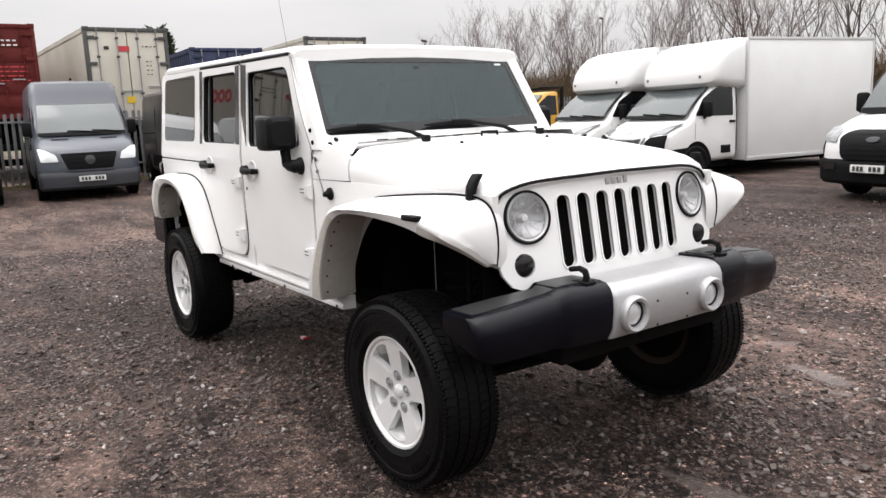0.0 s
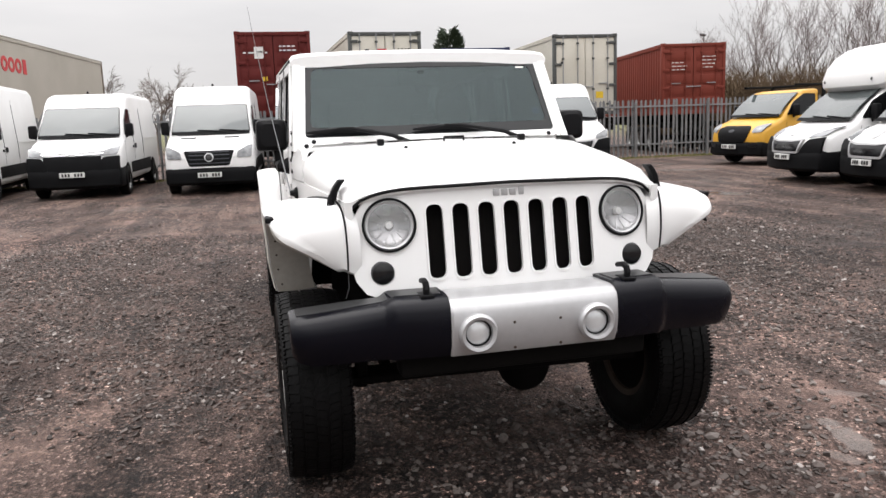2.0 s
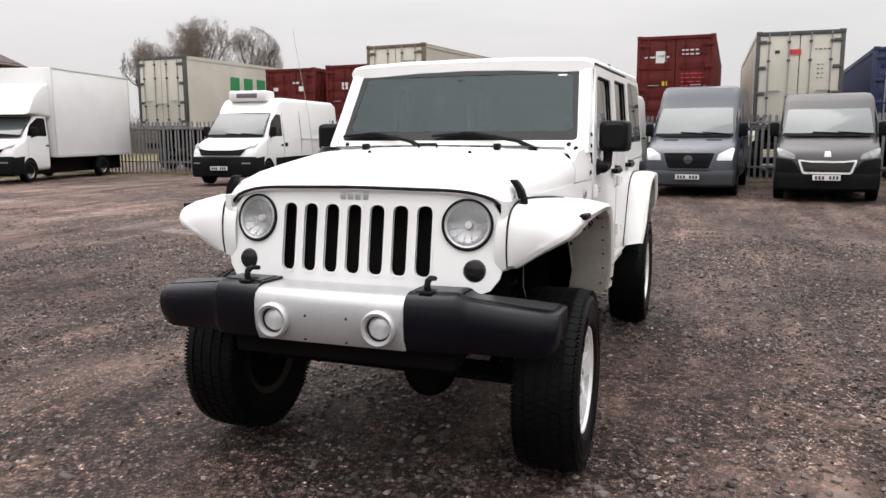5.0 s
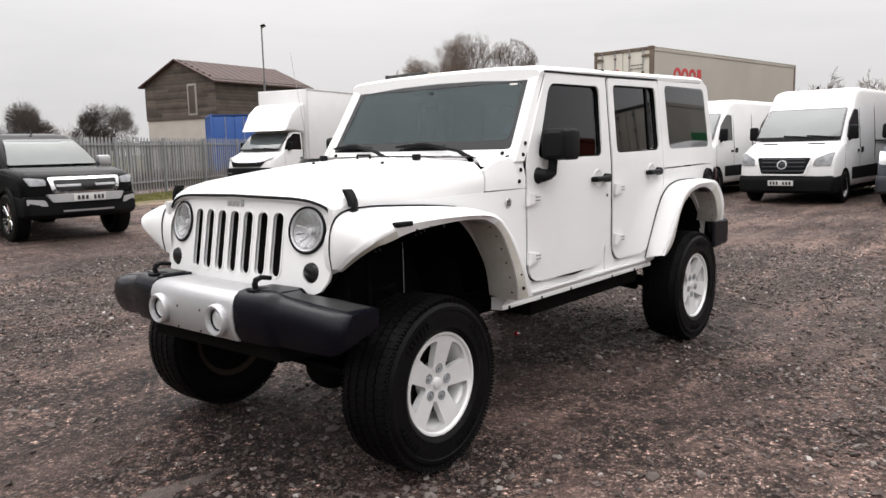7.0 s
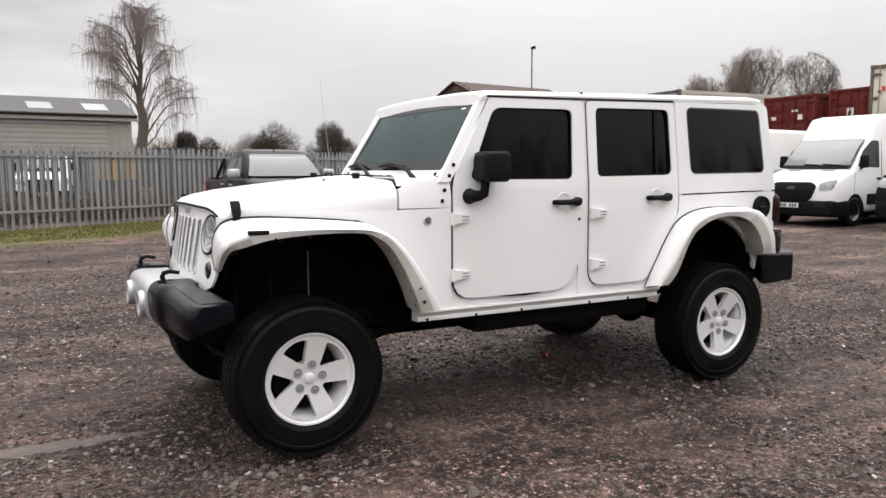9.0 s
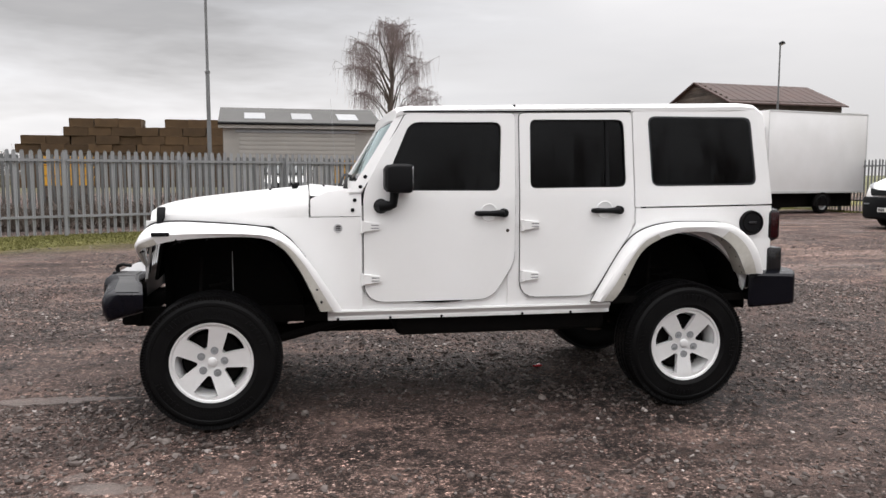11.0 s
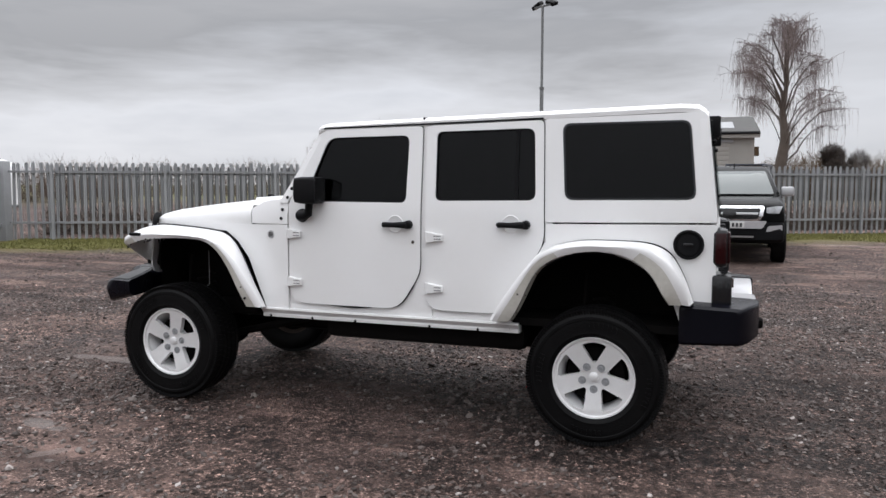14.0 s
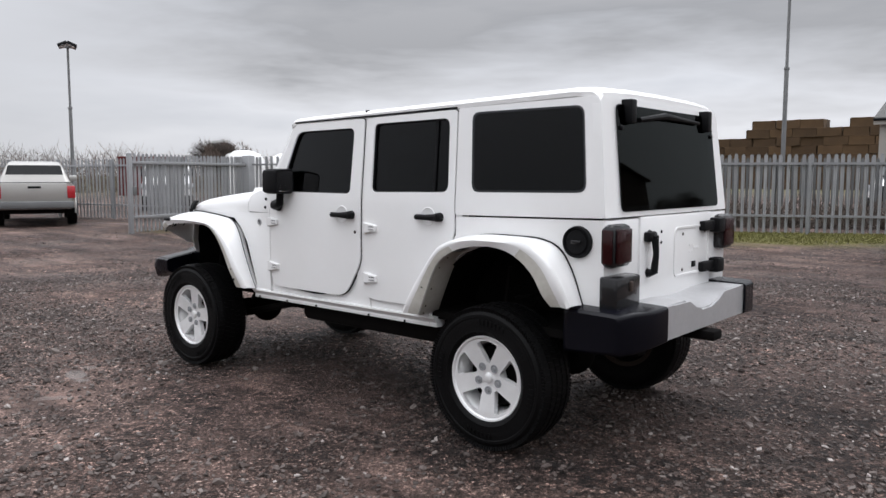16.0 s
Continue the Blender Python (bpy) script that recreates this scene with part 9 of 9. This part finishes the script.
def build_bush(label, x, y, width, height, seed, mat):
    """A round bush: stems from the foot and a dense, uneven ball of short twigs."""
    rnd = random.Random(seed)
    t = thing("round_bush", label, "bush", pose(x, y, 0.05), "dark bushes beyond the fence")
    stems, twigs = Wood(), Wood()
    for k in range(9):
        a = rnd.uniform(0, 6.283)
        p = Vector((math.cos(a) * width * 0.5, math.sin(a) * width * 0.5, height * rnd.uniform(0.5, 0.8)))
        stems.limb([Vector((0, 0, 0)), p * 0.5 + Vector((0, 0, height * 0.08)), p], [0.14, 0.09, 0.03], 5)
    lobes = [(Vector((rnd.gauss(0, width * 0.42), rnd.gauss(0, width * 0.42), height * rnd.uniform(0.40, 0.78))), rnd.uniform(0.34, 0.52) * width) for _ in range(9)]
    for k in range(9000):
        c, r = lobes[k % len(lobes)]
        d = Vector((rnd.gauss(0, 1), rnd.gauss(0, 1), rnd.gauss(0, 0.8))).normalized()
        p = c + d * r * rnd.random() ** 0.4
        if p.z < 0.3 or p.z > height:
            continue
        q = (d + Vector((rnd.gauss(0, 0.4), rnd.gauss(0, 0.4), 0.5))).normalized() * rnd.uniform(0.2, 0.55)
        twigs.limb([p, p + q], [0.011, 0.004], 3)
    for name, w, m in (("stem", stems, BARK), ("crown", twigs, mat)):
        ob = new(name, w.mesh(name, m))
        ob.parent = t


DARK_BUSH = surface("dark_bush_twigs", (0.035, 0.028, 0.024), (0.075, 0.058, 0.048), 0.8, (0.85, 0.95))
for k, (bx, by, bw, bh) in enumerate(((-18.6, -68.1, 2.7, 6.3), (-24.0, -66.2, 2.3, 6.5), (-29.6, -63.7, 2.3, 6.3), (-11.6, -66.5, 1.6, 5.2), (44.2, -28.0, 1.9, 4.1))):
    build_bush("dark round bare bush beyond the fence", bx, by, bw, bh, 300 + k, DARK_BUSH)


# ---- things seen over and through the long fence ----
def build_tank(x, y, r, height):
    t = thing("storage_tank", "white domed storage tank beyond the far fence", "tank", pose(x, y, 0.1))
    part("shell", lathe(bmesh.new(), [(0.0, 0.0), (r, 0.0), (r, height * 0.62), (r * 0.95, height * 0.78), (r * 0.75, height * 0.91), (r * 0.4, height * 0.985), (0.0, height)], 28), VAN_WHITE, t)
    part("lid", lathe(bmesh.new(), [(0.0, height + 0.06), (0.22, height + 0.05), (0.24, height - 0.03)], 14), GALV_DARK, t)
    part("base_ring", lathe(bmesh.new(), [(r + 0.02, 0.0), (r + 0.04, 0.1), (r + 0.01, 0.16)], 28), GALV_DARK, t)


build_tank(41.2, -27.3, 1.5, 3.15)
build_tank(39.7, -29.7, 1.15, 2.95)


def build_store(name, label, place, length, width, height, mat, category):
    """A ground-standing ribbed steel store with corner posts and doors."""
    c = thing(name, label, category, place)
    for s in (-1, 1):
        bm = bmesh.new()
        corrugated(bm, length - 0.2, height - 0.24, s * (width / 2 - 0.03), -0.1, 0.12, sign=s)
        part("side_wall", bm, mat, c, degrees=20)
        for z0 in (0.0, height - 0.13):
            part("side_rail", boxes((-length, 0, *sorted((s * (width / 2 - 0.08), s * width / 2)), z0, z0 + 0.13), bevel=0.008), mat, c)
        for x in (-0.06, -length + 0.06):
            part("corner_post", boxes((x - 0.06, x + 0.07, *sorted((s * (width / 2 - 0.1), s * (width / 2 + 0.006))), 0, height), bevel=0.01), mat, c)
        leaf = part("door", boxes((-0.06, -0.02, *sorted((s * 0.01, s * (width / 2 - 0.1))), 0.12, height - 0.12), bevel=0.006), mat, c)
        part("lock_rod", tube(bmesh.new(), [(0.01, s * width * 0.2, 0.1), (0.01, s * width * 0.2, height - 0.1)], 0.02, 8), GALV, leaf)
    part("roof", boxes((-length + 0.02, -0.02, -width / 2 + 0.03, width / 2 - 0.03, height - 0.06, height - 0.01)), mat, c)
    part("back_wall", boxes((-length + 0.01, -length + 0.05, -width / 2 + 0.08, width / 2 - 0.08, 0.1, height - 0.1)), mat, c)


build_store("storage_container", "blue steel store between fence and shed", spot(-21.45, -32.9, 62), 3.3, 2.5, 3.45, BLUE_SHEET, "container")
build_store("storage_container", "dark maroon store beyond the far gate", spot(49.5, -22.5, 62), 4.6, 2.44, 2.72, RED_BOX, "container")
build_store("storage_container", "slate grey store behind the palisade fence", spot(-2.9, -28.6, 80), 2.6, 1.5, 2.3, GREY_PAINT, "container")
build_van("white van parked behind the palisade fence", "oval", spot(1.95, -28.2, 84), None, 2.0, 4.6, 0.92, 2.9)
build_van("white van parked beyond the far gate", "oval", spot(23.4, -11.4, 150), None, 1.95, 4.5, 0.92, 2.9)


def build_crates(x, y, yaw):
    t = thing("crate_stack", "stack of yellow plastic crates behind the fence", "crates", spot(x, y, yaw))
    for k in range(6):
        for j in range(2):
            bm = boxes((j * 0.82 - 0.80, j * 0.82 - 0.02, -0.4, 0.4, k * 0.34, k * 0.34 + 0.31), bevel=0.02)
            crate = part("crate", bm, YELLOW_PAINT if k > 2 else TIMBER, t)
            part("rim", boxes((j * 0.82 - 0.815, j * 0.82 - 0.005, -0.415, 0.415, k * 0.34 + 0.27, k * 0.34 + 0.315), bevel=0.008), YELLOW_PAINT if k > 2 else TIMBER, crate)


build_crates(9.2, -23.3, 30)
build_crates(-0.9, -29.2, 10)
build_mast("tall grey street lamp behind the hedge", -40.6, 44.6, 8.4, 1, 120)
build_mast("small grey street lamp beyond the red container", -47.4, 32.0, 7.1, 1, 100)


def build_verge(label, start, end, width, count, seed):
    """A strip of short mossy grass at a fence's foot."""
    rnd = random.Random(seed)
    a, b = Vector((*start, 0)), Vector((*end, 0))
    along = b - a
    across = Vector((-along.y, along.x, 0)).normalized()
    verts, faces = [], []
    for k in range(count):
        u, v = rnd.random(), rnd.random() ** 1.4
        edge = width * (0.75 + 0.35 * noise.noise(Vector((u * along.length * 0.5, seed, 0))))
        p = a + along * u + across * (v * edge - 0.15)
        z = ground_height(p.x, p.y) - 0.012
        h, ang = rnd.uniform(0.02, 0.065) * (1.2 - 0.6 * v), rnd.uniform(0, 6.283)
        w = 0.018
        dx, dy = math.cos(ang) * w, math.sin(ang) * w
        n = len(verts)
        verts += [(p.x - dx, p.y - dy, z), (p.x + dx, p.y + dy, z), (p.x + rnd.gauss(0, 0.03), p.y + rnd.gauss(0, 0.03), z + h)]
        faces.append((n, n + 1, n + 2))
    me = bpy.data.meshes.new("grass_verge")
    me.from_pydata(verts, [], faces)
    me.materials.append(GRASS)
    return tagged(new("grass_verge", me), label, "grass", kind="stuff")


build_verge("mossy green grass along the palisade fence", (-20.2, -27.0), (14.5, -9.2), 3.3, 100000, 31)
build_verge("thin grass at the foot of the back fence", (-19.35, 20.5), (-19.35, -23.5), 0.9, 16000, 32)


# ---- loose stones on the yard ----
def build_stones():
    rnd = random.Random(77)
    kinds = []
    ico = bmesh.new()
    bmesh.ops.create_icosphere(ico, subdivisions=1, radius=1.0)
    base_v = [v.co.copy() for v in ico.verts]
    base_f = [tuple(v.index for v in f.verts) for f in ico.faces]
    ico.free()
    cube_v = [Vector((x, y, z)) for x in (-1, 1) for y in (-1, 1) for z in (-1, 1)]
    cube_f = [(0, 1, 3, 2), (4, 6, 7, 5), (0, 4, 5, 1), (2, 3, 7, 6), (0, 2, 6, 4), (1, 5, 7, 3)]
    verts, faces = [], []
    for k in range(120000):
        r = 7.6 * math.sqrt(rnd.random()) if k < 100000 else rnd.uniform(7.6, 16)
        a = rnd.uniform(0, 6.283)
        x, y = r * math.cos(a), r * math.sin(a)
        if noise.noise(Vector((x * 0.45, y * 0.45, 2.0))) < rnd.uniform(-0.5, 0.25):
            continue
        size = min(0.034, 0.0056 * math.exp(abs(rnd.gauss(0, 0.55))))
        if r > 7.6:
            size *= 1.3
        rot = Euler((rnd.uniform(-0.5, 0.5), rnd.uniform(-0.5, 0.5), rnd.uniform(0, 6.283))).to_matrix()
        sc = Vector((size * rnd.uniform(0.8, 1.5), size * rnd.uniform(0.7, 1.1), size * rnd.uniform(0.4, 0.8)))
        if puddle_depth(x, y) > 0.3:
            continue
        z = yard_height(x, y) + sc.z * 0.35
        n = len(verts)
        near = size > 0.013
        for c in (base_v if near else cube_v):
            j = 1.0 + rnd.uniform(-0.22, 0.22)
            p = rot @ Vector((c.x * sc.x * j, c.y * sc.y * j, c.z * sc.z * j))
            verts.append((x + p.x, y + p.y, z + p.z))
        faces += [tuple(i + n for i in f) for f in (base_f if near else cube_f)]
    me = bpy.data.meshes.new("loose_stones")
    me.from_pydata(verts, [], faces)
    me.materials.append(STONE)
    return tagged(new("loose_stones", me), "loose wet stones and gravel on the yard", "gravel", kind="stuff")


def stone_material():
    m = bpy.data.materials.new("loose_stone")
    m.use_nodes = True
    n, l = m.node_tree.nodes, m.node_tree.links
    p = n["Principled BSDF"]
    geo, ramp = n.new("ShaderNodeNewGeometry"), n.new("ShaderNodeValToRGB")
    e = ramp.color_ramp.elements
    e[0].position, e[0].color = 0.0, (0.030, 0.023, 0.020, 1)
    e[1].position, e[1].color = 1.0, (0.36, 0.325, 0.305, 1)
    for pos, c in ((0.45, (0.070, 0.054, 0.048, 1)), (0.84, (0.115, 0.093, 0.084, 1)), (0.965, (0.17, 0.146, 0.133, 1))):
        q = e.new(pos)
        q.color = c
    l.new(geo.outputs["Random Per Island"], ramp.inputs["Fac"]), l.new(ramp.outputs["Color"], p.inputs["Base Color"])
    p.inputs["Roughness"].default_value = 0.62
    p.inputs["Specular IOR Level"].default_value = 0.3
    return m


def build_scrap():
    bm = bmesh.new()
    rnd = random.Random(3)
    rings = [[Vector((x + rnd.gauss(0, 0.004), y + rnd.gauss(0, 0.004), z + rnd.gauss(0, 0.003))) for y, z in ((-0.022, 0.0), (-0.01, 0.016), (0.012, 0.013), (0.022, 0.0))] for x in (-0.04, -0.015, 0.012, 0.038)]
    ob = part("plastic_scrap", loft(bm, rings), BRIGHT_RED, at=pose(-0.84, -0.26, -0.005, 0, 0, 40))
    tagged(ob, "small crumpled scrap of red plastic on the gravel", "litter")


build_scrap()
STONE = stone_material()
build_stones()
